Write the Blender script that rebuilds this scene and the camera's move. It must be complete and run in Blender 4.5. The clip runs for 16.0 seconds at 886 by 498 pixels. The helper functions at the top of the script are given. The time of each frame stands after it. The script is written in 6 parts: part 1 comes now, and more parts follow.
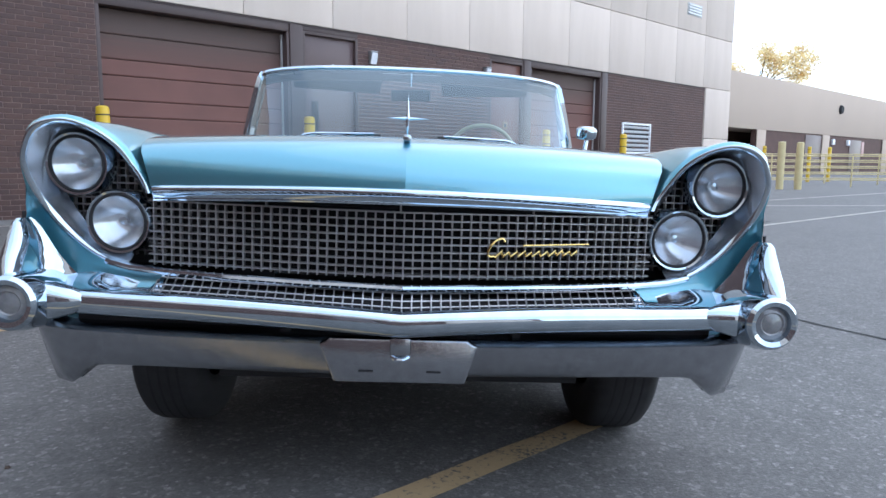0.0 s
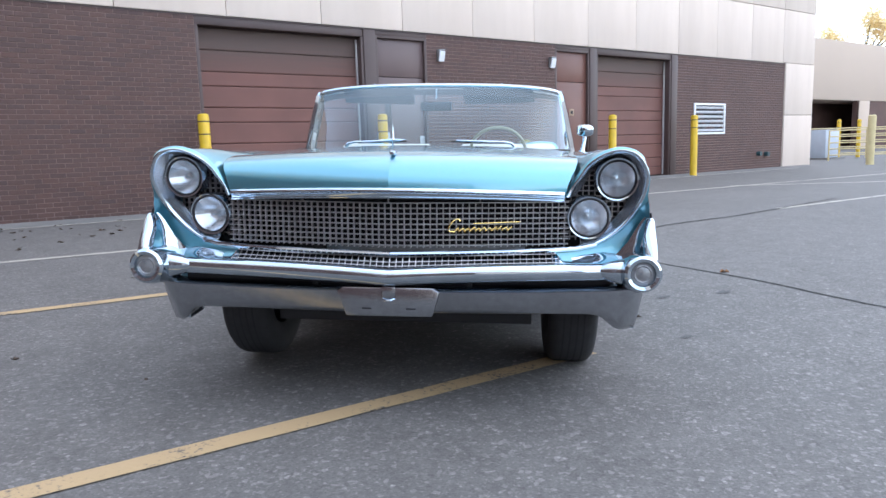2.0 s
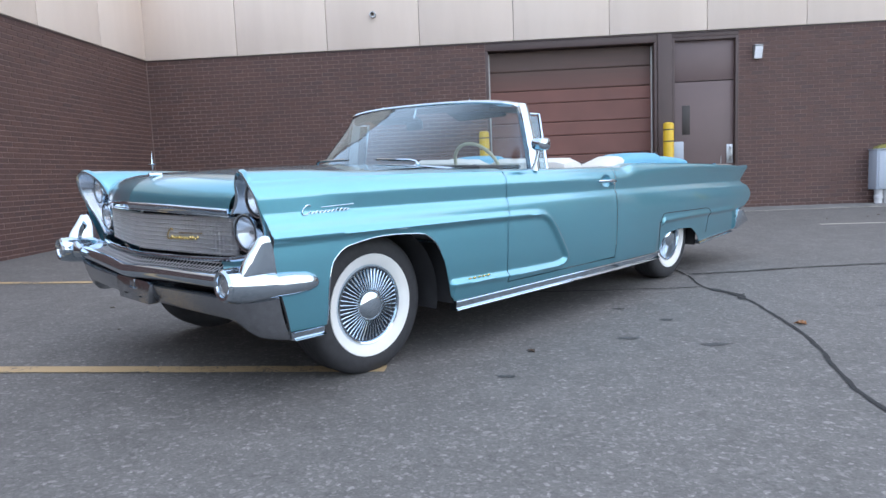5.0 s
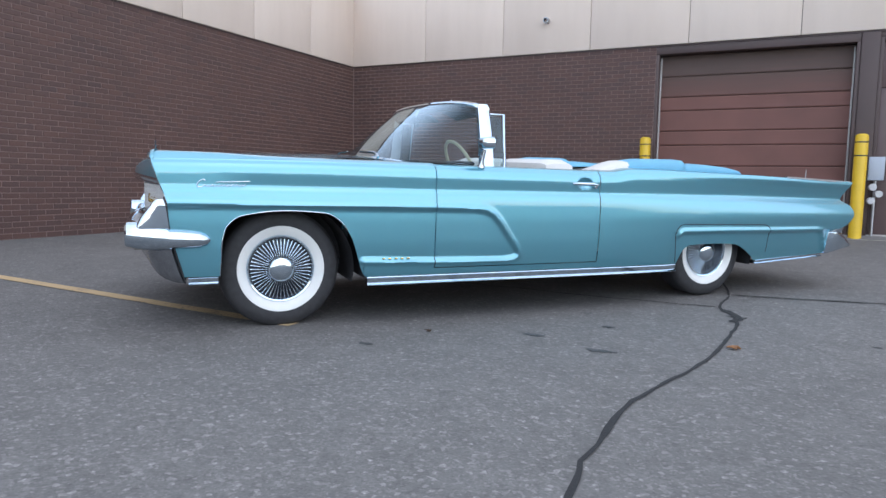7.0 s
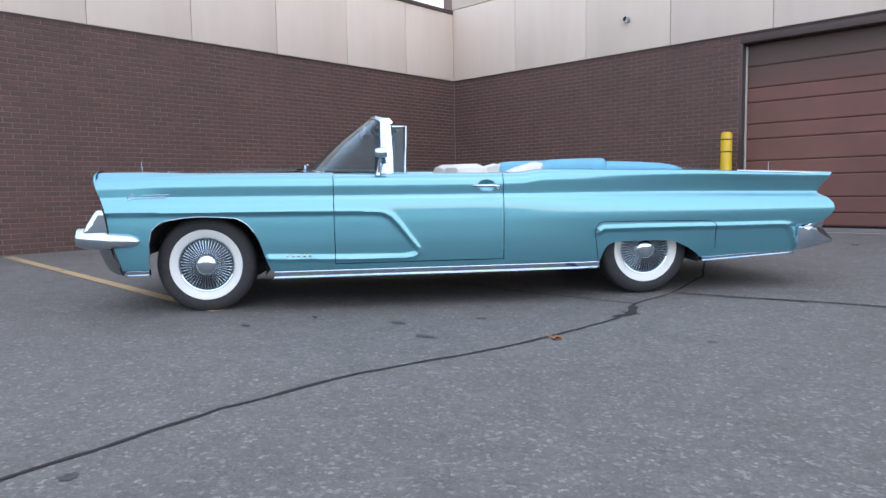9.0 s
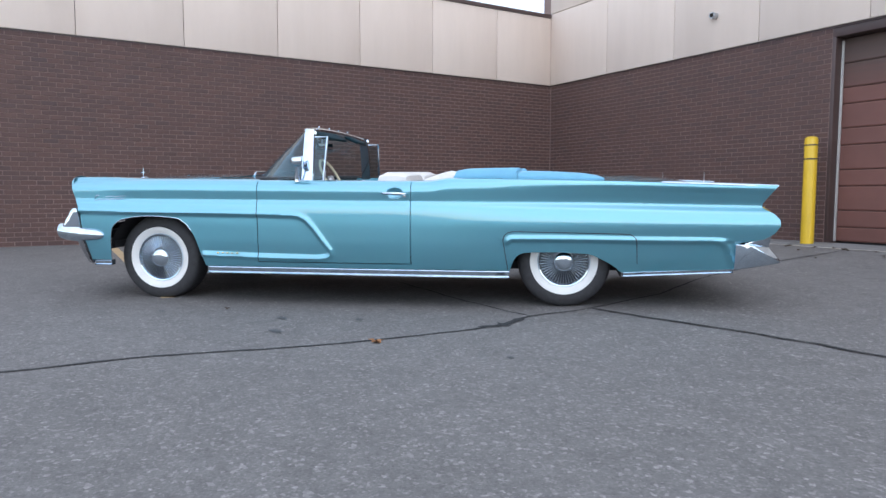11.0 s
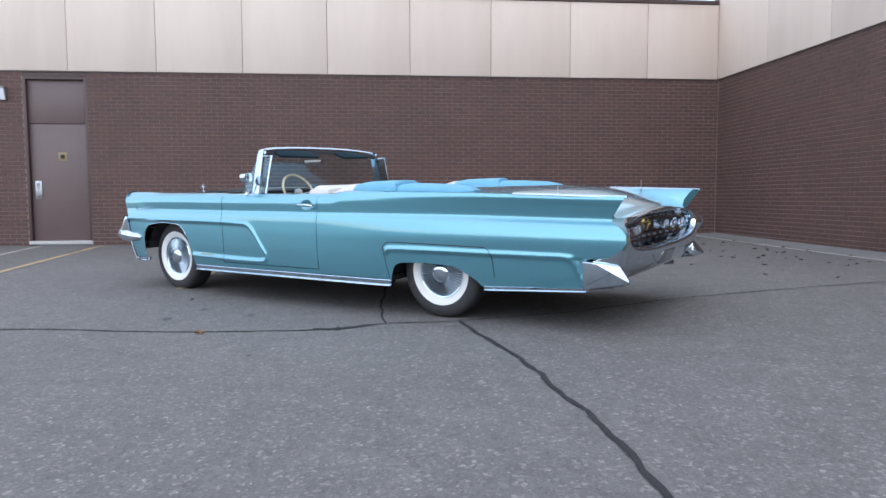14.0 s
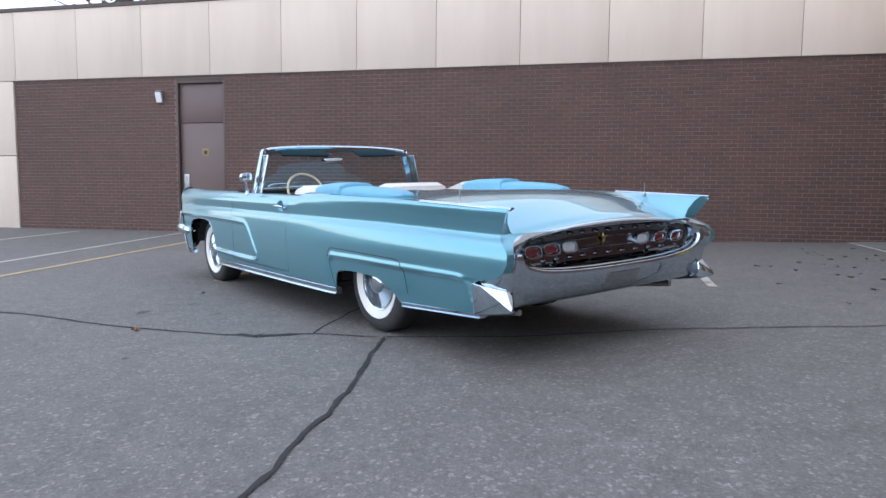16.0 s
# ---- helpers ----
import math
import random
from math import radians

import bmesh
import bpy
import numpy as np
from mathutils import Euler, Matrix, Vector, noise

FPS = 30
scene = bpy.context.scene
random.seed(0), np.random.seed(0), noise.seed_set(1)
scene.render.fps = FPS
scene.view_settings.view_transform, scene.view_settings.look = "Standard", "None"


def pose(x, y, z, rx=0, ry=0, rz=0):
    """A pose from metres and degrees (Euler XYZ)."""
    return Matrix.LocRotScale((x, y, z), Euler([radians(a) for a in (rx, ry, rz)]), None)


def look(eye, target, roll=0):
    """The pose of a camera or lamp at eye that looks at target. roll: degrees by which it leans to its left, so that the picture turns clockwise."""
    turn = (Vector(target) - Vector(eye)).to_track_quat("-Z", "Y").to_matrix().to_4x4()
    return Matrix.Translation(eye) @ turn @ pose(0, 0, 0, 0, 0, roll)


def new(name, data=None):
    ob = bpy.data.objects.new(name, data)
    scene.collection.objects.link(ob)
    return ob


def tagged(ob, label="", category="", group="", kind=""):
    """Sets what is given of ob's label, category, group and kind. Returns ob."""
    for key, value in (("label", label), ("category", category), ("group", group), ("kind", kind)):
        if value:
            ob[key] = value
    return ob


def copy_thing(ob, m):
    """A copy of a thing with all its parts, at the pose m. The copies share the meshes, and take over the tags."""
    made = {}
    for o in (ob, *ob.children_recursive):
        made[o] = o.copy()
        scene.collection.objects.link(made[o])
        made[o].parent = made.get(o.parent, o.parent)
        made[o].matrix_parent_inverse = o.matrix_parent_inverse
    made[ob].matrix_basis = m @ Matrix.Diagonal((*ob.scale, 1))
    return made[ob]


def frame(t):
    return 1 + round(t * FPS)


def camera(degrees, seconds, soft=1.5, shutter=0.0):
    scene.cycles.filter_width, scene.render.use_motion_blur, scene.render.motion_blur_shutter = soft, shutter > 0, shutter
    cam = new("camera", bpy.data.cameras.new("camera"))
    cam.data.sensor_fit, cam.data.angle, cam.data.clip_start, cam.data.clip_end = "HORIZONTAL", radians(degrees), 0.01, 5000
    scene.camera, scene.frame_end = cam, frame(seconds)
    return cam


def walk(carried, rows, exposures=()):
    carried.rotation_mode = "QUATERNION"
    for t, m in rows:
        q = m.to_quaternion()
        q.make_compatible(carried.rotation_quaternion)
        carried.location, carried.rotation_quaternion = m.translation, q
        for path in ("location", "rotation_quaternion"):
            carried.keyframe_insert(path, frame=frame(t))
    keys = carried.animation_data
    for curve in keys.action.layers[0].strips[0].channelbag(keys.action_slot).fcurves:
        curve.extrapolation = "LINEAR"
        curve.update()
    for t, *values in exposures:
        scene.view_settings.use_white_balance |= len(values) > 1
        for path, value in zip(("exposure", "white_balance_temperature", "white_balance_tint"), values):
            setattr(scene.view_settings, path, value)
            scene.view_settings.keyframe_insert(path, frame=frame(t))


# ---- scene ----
cam = camera(66.56, 16.0)
# seconds, eye x y z, yaw, pitch, roll
ROWS = [
    (0.0, 0.060, -0.173, 0.970, -42.12, -7.38, -0.31),
    (0.5, -0.154, -0.421, 0.995, -42.13, -9.08, 1.11),
    (1.0, -0.309, -0.600, 1.021, -41.57, -10.23, 0.34),
    (1.5, -0.351, -0.778, 1.047, -41.70, -9.85, 3.75),
    (2.0, -0.157, -1.066, 1.040, -34.73, -8.46, 1.77),
    (2.5, 0.188, -1.350, 1.030, -27.51, -8.30, 1.20),
    (3.0, 0.628, -1.589, 1.036, -22.28, -7.86, 2.00),
    (3.5, 1.204, -1.785, 1.010, -15.82, -7.51, 1.38),
    (4.0, 1.755, -1.950, 0.996, -10.22, -6.79, 2.34),
    (6.5, 4.407, -2.090, 0.893, 23.55, -5.78, -1.14),
    (7.0, 4.880, -1.922, 0.871, 26.74, -5.61, -1.06),
    (7.5, 5.382, -1.799, 0.886, 29.31, -5.14, 1.45),
    (8.0, 5.848, -1.653, 0.860, 33.94, -4.78, -0.10),
    (8.5, 6.333, -1.424, 0.864, 38.55, -5.07, 0.18),
    (9.0, 6.835, -1.166, 0.853, 43.27, -4.98, 1.02),
    (11.5, 8.540, 0.807, 0.894, 62.84, -4.75, -0.20),
    (12.0, 8.777, 1.280, 0.929, 66.74, -4.77, -0.30),
    (12.5, 9.070, 1.775, 0.925, 71.54, -4.58, -1.06),
    (13.0, 9.271, 2.284, 0.941, 75.98, -4.67, 0.37),
    (13.5, 9.465, 2.795, 0.942, 80.53, -4.24, -0.39),
    (14.0, 9.504, 3.290, 0.935, 84.54, -4.31, 0.23),
    (14.5, 9.446, 3.809, 0.960, 88.83, -4.88, -0.12),
    (15.0, 9.301, 4.303, 0.987, 93.83, -5.29, -0.28),
    (15.5, 9.082, 4.782, 1.019, 98.14, -5.30, -0.63),
    (16.0, 8.910, 5.274, 1.048, 102.78, -5.22, -0.47),
]
# seconds, stops, white balance in kelvin and tint
EXPOSURES = [(0.0, 1.32, 6500, 9), (1.0, 1.51, 6600, 10), (2.0, 1.61, 6750, 11), (3.0, 1.65, 6750, 11), (4.0, 1.53, 6750, 11), (6.5, 1.15, 6850, 11), (9.0, 1.15, 6850, 12), (11.5, 1.18, 6850, 12), (16.0, 1.22, 6900, 12)]
walk(cam, [(t, pose(x, y, z, 90 + pitch, roll, yaw)) for t, x, y, z, yaw, pitch, roll in ROWS], EXPOSURES)

# ---- sky, sun ----
world = bpy.data.worlds.new("sky")
scene.world = world
world.use_nodes = True
wn = world.node_tree.nodes
wl = world.node_tree.links
sky = wn.new("ShaderNodeTexSky")
sky.sky_type = "NISHITA"
sky.sun_disc = False
SUN_ELEV, SUN_AZ = 52.0, 118.0     # degrees; azimuth clockwise from +y
sky.sun_elevation = radians(SUN_ELEV)
sky.sun_rotation = radians(SUN_AZ)
sky.air_density, sky.dust_density, sky.ozone_density = 1.0, 0.6, 2.6
wn["Background"].inputs["Strength"].default_value = 0.15
veil = wn.new("ShaderNodeMix")             # thin even cloud over the whole sky
veil.data_type = "RGBA"
veil.inputs[0].default_value = 0.42
veil.inputs[7].default_value = (6.4, 7.4, 8.8, 1)
wl.new(sky.outputs["Color"], veil.inputs[6])
wl.new(veil.outputs[2], wn["Background"].inputs["Color"])

sun = new("sun", bpy.data.lights.new("sun", "SUN"))
sun.data.energy = 0.35
sun.data.angle = radians(110)
sun.data.color = (1.0, 0.95, 0.90)
sun_dir = Vector((math.sin(radians(SUN_AZ)) * math.cos(radians(SUN_ELEV)), math.cos(radians(SUN_AZ)) * math.cos(radians(SUN_ELEV)), math.sin(radians(SUN_ELEV))))
sun.matrix_world = look(sun_dir * 60, (0, 0, 0))

# ---- materials ----
def nodes_of(name):
    m = bpy.data.materials.new(name)
    m.use_nodes = True
    return m, m.node_tree.nodes, m.node_tree.links, m.node_tree.nodes["Principled BSDF"]


def noise_tex(n, l, scale, detail=4.0, rough=0.55, coord=None):
    tx = n.new("ShaderNodeTexNoise")
    tx.inputs["Scale"].default_value = scale
    tx.inputs["Detail"].default_value = detail
    tx.inputs["Roughness"].default_value = rough
    if coord is None:
        coord = n.new("ShaderNodeTexCoord").outputs["Object"]
    l.new(coord, tx.inputs["Vector"])
    return tx


def ramp(n, l, fac, stops):
    r = n.new("ShaderNodeValToRGB")
    e = r.color_ramp.elements
    while len(e) < len(stops):
        e.new(0.5)
    for el, (p, c) in zip(e, stops):
        el.position = p
        el.color = (*c, 1) if len(c) == 3 else c
    l.new(fac, r.inputs["Fac"])
    return r


def mixc(n, l, fac, a, b, mode="MIX"):
    m = n.new("ShaderNodeMix")
    m.data_type = "RGBA"
    m.blend_type = mode
    for sock, v in ((m.inputs[0], fac), (m.inputs[6], a), (m.inputs[7], b)):
        if isinstance(v, (int, float)):
            sock.default_value = v
        elif isinstance(v, tuple):
            sock.default_value = (*v, 1)
        else:
            l.new(v, sock)
    return m.outputs[2]


def bump(n, l, bsdf, height, dist, strength=1.0):
    b = n.new("ShaderNodeBump")
    b.inputs["Distance"].default_value = dist
    b.inputs["Strength"].default_value = strength
    l.new(height, b.inputs["Height"])
    l.new(b.outputs["Normal"], bsdf.inputs["Normal"])
    return b


def plain(name, col, rough=0.5, metal=0.0, var=0.12, scale=9.0, coat=0.0, bumpd=0.0, fine=120.0):
    """A painted or moulded surface with soft, large and fine variation."""
    m, n, l, b = nodes_of(name)
    t1 = noise_tex(n, l, scale)
    t2 = noise_tex(n, l, fine, 2.0)
    lo = tuple(c * (1 - var) for c in col)
    hi = tuple(min(1, c * (1 + var)) for c in col)
    c = ramp(n, l, t1.outputs["Fac"], [(0.3, lo), (0.7, hi)]).outputs["Color"]
    c = mixc(n, l, 0.10, c, t2.outputs["Color"], "SOFT_LIGHT")
    l.new(c, b.inputs["Base Color"])
    r = n.new("ShaderNodeMapRange")
    r.inputs["To Min"].default_value = max(0.0, rough - 0.06)
    r.inputs["To Max"].default_value = min(1.0, rough + 0.06)
    l.new(t1.outputs["Fac"], r.inputs["Value"])
    l.new(r.outputs["Result"], b.inputs["Roughness"])
    b.inputs["Metallic"].default_value = metal
    b.inputs["Coat Weight"].default_value = coat
    b.inputs["Coat Roughness"].default_value = 0.04
    if bumpd:
        bump(n, l, b, t2.outputs["Fac"], bumpd)
    return m


def paint_mat():
    m, n, l, b = nodes_of("turquoise_metallic_paint")
    flake = noise_tex(n, l, 900.0, 1.0)
    big = noise_tex(n, l, 1.5, 3.0)
    c = ramp(n, l, flake.outputs["Fac"], [(0.35, (0.088, 0.312, 0.398)), (0.7, (0.114, 0.380, 0.476))]).outputs["Color"]
    c = mixc(n, l, 0.05, c, big.outputs["Color"], "SOFT_LIGHT")
    l.new(c, b.inputs["Base Color"])
    b.inputs["Metallic"].default_value = 0.70
    b.inputs["Roughness"].default_value = 0.30
    b.inputs["Coat Weight"].default_value = 1.0
    b.inputs["Coat Roughness"].default_value = 0.05
    b.inputs["Coat IOR"].default_value = 1.8
    return m


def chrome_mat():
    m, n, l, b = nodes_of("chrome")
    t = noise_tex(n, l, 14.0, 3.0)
    # blue of the mirrored sky is put into the metal's base colour
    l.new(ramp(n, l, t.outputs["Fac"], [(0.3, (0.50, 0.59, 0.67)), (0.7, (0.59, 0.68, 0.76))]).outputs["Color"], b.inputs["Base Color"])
    b.inputs["Metallic"].default_value = 1.0
    r = n.new("ShaderNodeMapRange")
    r.inputs["To Min"].default_value = 0.02
    r.inputs["To Max"].default_value = 0.07
    l.new(t.outputs["Fac"], r.inputs["Value"])
    l.new(r.outputs["Result"], b.inputs["Roughness"])
    bump(n, l, b, noise_tex(n, l, 5.0, 2.0).outputs["Fac"], 0.004, 0.22)
    return m


def glass_mat(name, tint, gloss=0.03):
    m, n, l, b = nodes_of(name)
    out = n["Material Output"]
    tr = n.new("ShaderNodeBsdfTransparent")
    tr.inputs["Color"].default_value = (*tint, 1)
    gl = n.new("ShaderNodeBsdfGlossy")
    gl.inputs["Roughness"].default_value = gloss
    gl.inputs["Color"].default_value = (0.78, 0.92, 1.0, 1)
    lw = n.new("ShaderNodeLayerWeight")
    lw.inputs["Blend"].default_value = 0.5
    pw = n.new("ShaderNodeMath")
    pw.operation = "POWER"
    pw.inputs[1].default_value = 2.8
    l.new(lw.outputs["Facing"], pw.inputs[0])
    fr = n.new("ShaderNodeMapRange")
    fr.inputs["To Min"].default_value = 0.035
    fr.inputs["To Max"].default_value = 0.92
    l.new(pw.outputs[0], fr.inputs["Value"])
    t = noise_tex(n, l, 6.0, 2.0)
    bp = n.new("ShaderNodeBump")
    bp.inputs["Distance"].default_value = 0.001
    l.new(t.outputs["Fac"], bp.inputs["Height"])
    l.new(bp.outputs["Normal"], gl.inputs["Normal"])
    mx = n.new("ShaderNodeMixShader")
    l.new(fr.outputs["Result"], mx.inputs[0])
    l.new(tr.outputs[0], mx.inputs[1])
    l.new(gl.outputs[0], mx.inputs[2])
    l.new(mx.outputs[0], out.inputs["Surface"])
    return m


def ribbed_glass_mat():
    """Pressed headlamp glass: half clear, half scattering in its fine upright ribs."""
    m, n, l, b = nodes_of("ribbed_headlamp_glass")
    b.inputs["Base Color"].default_value = (0.62, 0.65, 0.70, 1)
    b.inputs["Roughness"].default_value = 0.12
    co = n.new("ShaderNodeTexCoord").outputs["Object"]
    wv = n.new("ShaderNodeTexWave")
    wv.bands_direction = "Y"
    wv.inputs["Scale"].default_value = 28.0
    wv.inputs["Distortion"].default_value = 0.4
    l.new(co, wv.inputs["Vector"])
    bump(n, l, b, wv.outputs["Fac"], 0.0015, 0.8)
    tr = n.new("ShaderNodeBsdfTransparent")
    tr.inputs["Color"].default_value = (0.92, 0.95, 0.97, 1)
    mx = n.new("ShaderNodeMixShader")
    mx.inputs[0].default_value = 0.22
    l.new(tr.outputs[0], mx.inputs[1])
    l.new(b.outputs[0], mx.inputs[2])
    l.new(mx.outputs[0], n["Material Output"].inputs["Surface"])
    return m


def asphalt_mat():
    m, n, l, b = nodes_of("asphalt")
    co = n.new("ShaderNodeTexCoord").outputs["Object"]
    big = noise_tex(n, l, 0.45, 5.0, 0.6, co)
    mid = noise_tex(n, l, 5.0, 4.0, 0.6, co)
    fine = noise_tex(n, l, 90.0, 3.0, 0.6, co)
    c = ramp(n, l, big.outputs["Fac"], [(0.3, (0.116, 0.110, 0.105)), (0.7, (0.136, 0.129, 0.123))]).outputs["Color"]
    c = mixc(n, l, 0.35, c, mid.outputs["Fac"], "SOFT_LIGHT")
    grit = noise_tex(n, l, 26.0, 3.0, 0.7, co)
    c = mixc(n, l, 0.35, c, grit.outputs["Fac"], "OVERLAY")
    c = mixc(n, l, 0.38, c, fine.outputs["Fac"], "OVERLAY")
    # crushed stone showing among the dark binder, coarse and fine
    for sc, lo, hi, f in ((62.0, 0.66, 2.8, 0.40), (125.0, 0.69, 2.0, 0.48)):
        v = n.new("ShaderNodeTexVoronoi")
        v.inputs["Scale"].default_value = sc
        l.new(co, v.inputs["Vector"])
        sep = n.new("ShaderNodeSeparateColor")
        l.new(v.outputs["Color"], sep.inputs["Color"])
        st = ramp(n, l, sep.outputs["Red"], [(0.0, (lo, lo, lo)), (0.25, (0.95, 0.95, 0.95)), (0.86, (1.03, 1.03, 1.03)), (1.0, (hi, hi, hi))]).outputs["Color"]
        c = mixc(n, l, f, c, st, "MULTIPLY")
    stain = noise_tex(n, l, 0.9, 6.0, 0.7, co)
    st = ramp(n, l, stain.outputs["Fac"], [(0.60, (1, 1, 1)), (0.75, (0.62, 0.60, 0.60))]).outputs["Color"]
    c = mixc(n, l, 0.4, c, st, "MULTIPLY")
    l.new(c, b.inputs["Base Color"])
    b.inputs["Roughness"].default_value = 0.78
    bump(n, l, b, fine.outputs["Fac"], 0.004, 0.8)
    return m


def worn_paint_mat(name, col):
    m, n, l, b = nodes_of(name)
    co = n.new("ShaderNodeTexCoord").outputs["Object"]
    t = noise_tex(n, l, 55.0, 4.0, 0.65, co)
    t2 = noise_tex(n, l, 2.2, 4.0, 0.6, co)
    add = n.new("ShaderNodeMath")
    add.operation = "ADD"
    l.new(t.outputs["Fac"], add.inputs[0])
    l.new(t2.outputs["Fac"], add.inputs[1])
    f = ramp(n, l, add.outputs[0], [(0.0, (0, 0, 0)), (1.0, (1, 1, 1))])
    f.color_ramp.elements[0].position = 0.78
    f.color_ramp.elements[1].position = 0.92
    c = mixc(n, l, f.outputs["Color"], (0.085, 0.085, 0.088), col)
    l.new(c, b.inputs["Base Color"])
    b.inputs["Roughness"].default_value = 0.75
    bump(n, l, b, t.outputs["Fac"], 0.003, 0.6)
    return m


def brick_mat():
    m, n, l, b = nodes_of("brown_brick")
    co = n.new("ShaderNodeTexCoord").outputs["Object"]
    g = n.new("ShaderNodeNewGeometry")
    o = n.new("ShaderNodeObjectInfo")
    s = n.new("ShaderNodeMath")
    s.operation = "ADD"
    l.new(g.outputs["Random Per Island"], s.inputs[0])
    l.new(o.outputs["Random"], s.inputs[1])
    fr = n.new("ShaderNodeMath")
    fr.operation = "FRACT"
    l.new(s.outputs[0], fr.inputs[0])
    c = ramp(n, l, fr.outputs[0], [(0.0, (0.076, 0.041, 0.036)), (0.4, (0.089, 0.046, 0.039)), (0.85, (0.104, 0.052, 0.042)), (1.0, (0.070, 0.040, 0.037))]).outputs["Color"]
    gr = noise_tex(n, l, 60.0, 4.0, 0.6, co)
    c = mixc(n, l, 0.35, c, gr.outputs["Fac"], "OVERLAY")
    dirt = noise_tex(n, l, 0.5, 5.0, 0.6, co)
    c = mixc(n, l, 0.25, c, dirt.outputs["Fac"], "SOFT_LIGHT")
    l.new(c, b.inputs["Base Color"])
    b.inputs["Roughness"].default_value = 0.72
    bump(n, l, b, gr.outputs["Fac"], 0.004, 0.7)
    return m


def panel_mat():
    m, n, l, b = nodes_of("cream_concrete_panel")
    co = n.new("ShaderNodeTexCoord").outputs["Object"]
    o = n.new("ShaderNodeObjectInfo")
    c = ramp(n, l, o.outputs["Random"], [(0.0, (0.66, 0.548, 0.468)), (1.0, (0.69, 0.575, 0.492))]).outputs["Color"]
    mp = n.new("ShaderNodeMapping")
    mp.inputs["Scale"].default_value = (1.2, 1.2, 0.16)
    l.new(co, mp.inputs["Vector"])
    streak = noise_tex(n, l, 2.0, 5.0, 0.6, mp.outputs["Vector"])
    st = ramp(n, l, streak.outputs["Fac"], [(0.35, (0.80, 0.78, 0.76)), (0.62, (1, 1, 1))]).outputs["Color"]
    c = mixc(n, l, 0.32, c, st, "MULTIPLY")
    gr = noise_tex(n, l, 130.0, 3.0, 0.6, co)
    c = mixc(n, l, 0.15, c, gr.outputs["Fac"], "SOFT_LIGHT")
    l.new(c, b.inputs["Base Color"])
    b.inputs["Roughness"].default_value = 0.85
    bump(n, l, b, gr.outputs["Fac"], 0.002, 0.5)
    return m


PAINT = paint_mat()
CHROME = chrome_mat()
WORN_CHROME = plain("worn_chrome", (0.38, 0.40, 0.43), 0.10, metal=1.0, var=0.10, scale=35.0, bumpd=0.0006, fine=260.0)
GLASS = glass_mat("clear_glass", (0.66, 0.74, 0.74))
HEADLAMP_GLASS = ribbed_glass_mat()
ASPHALT = asphalt_mat()
YELLOW_LINE = worn_paint_mat("worn_yellow_line", (0.44, 0.31, 0.17))
WHITE_LINE = worn_paint_mat("worn_white_line", (0.42, 0.39, 0.34))
BRICK = brick_mat()
PANEL = panel_mat()
MORTAR = plain("mortar", (0.250, 0.172, 0.152), 0.9, var=0.18, scale=3.0, bumpd=0.003)
TAR = plain("tar_sealed_crack", (0.018, 0.018, 0.019), 0.88, var=0.3, scale=8.0, bumpd=0.003)
CONCRETE = plain("concrete", (0.17, 0.165, 0.16), 0.88, var=0.2, scale=2.5, bumpd=0.004)
BROWN = plain("brown_painted_steel", (0.066, 0.040, 0.036), 0.5, var=0.12, scale=2.0)
DOOR_GREY = plain("grey_brown_door_paint", (0.122, 0.080, 0.077), 0.42, var=0.08, scale=1.5)
DOOR_RED = plain("red_brown_door_paint", (0.150, 0.062, 0.047), 0.42, var=0.10, scale=1.5)
GARAGE = plain("red_brown_garage_panel", (0.152, 0.063, 0.050), 0.62, var=0.16, scale=1.2)
def faded_mat(name, red, grey, lo, hi):
    """Weathered door paint that greys in streaks towards the top of its section."""
    m, n, l, b = nodes_of(name)
    co = n.new("ShaderNodeTexCoord").outputs["Object"]
    mp = n.new("ShaderNodeMapping")
    mp.inputs["Scale"].default_value = (0.4, 0.4, 9.0)
    l.new(co, mp.inputs["Vector"])
    st = noise_tex(n, l, 2.4, 5.0, 0.6, mp.outputs["Vector"])
    sx = n.new("ShaderNodeSeparateXYZ")
    l.new(n.new("ShaderNodeNewGeometry").outputs["Position"], sx.inputs["Vector"])
    h = n.new("ShaderNodeMapRange")
    h.inputs["From Min"].default_value, h.inputs["From Max"].default_value = lo, hi
    l.new(sx.outputs["Z"], h.inputs["Value"])
    a = n.new("ShaderNodeMath")
    a.operation = "MULTIPLY_ADD"
    a.inputs[1].default_value = 0.9
    a.inputs[2].default_value = -0.45
    l.new(st.outputs["Fac"], a.inputs[0])
    s2 = n.new("ShaderNodeMath")
    s2.operation = "ADD"
    s2.use_clamp = True
    l.new(h.outputs["Result"], s2.inputs[0])
    l.new(a.outputs[0], s2.inputs[1])
    c = mixc(n, l, s2.outputs[0], red, grey)
    gr = noise_tex(n, l, 90.0, 3.0, 0.6, co)
    c = mixc(n, l, 0.12, c, gr.outputs["Fac"], "SOFT_LIGHT")
    l.new(c, b.inputs["Base Color"])
    b.inputs["Roughness"].default_value = 0.66
    return m


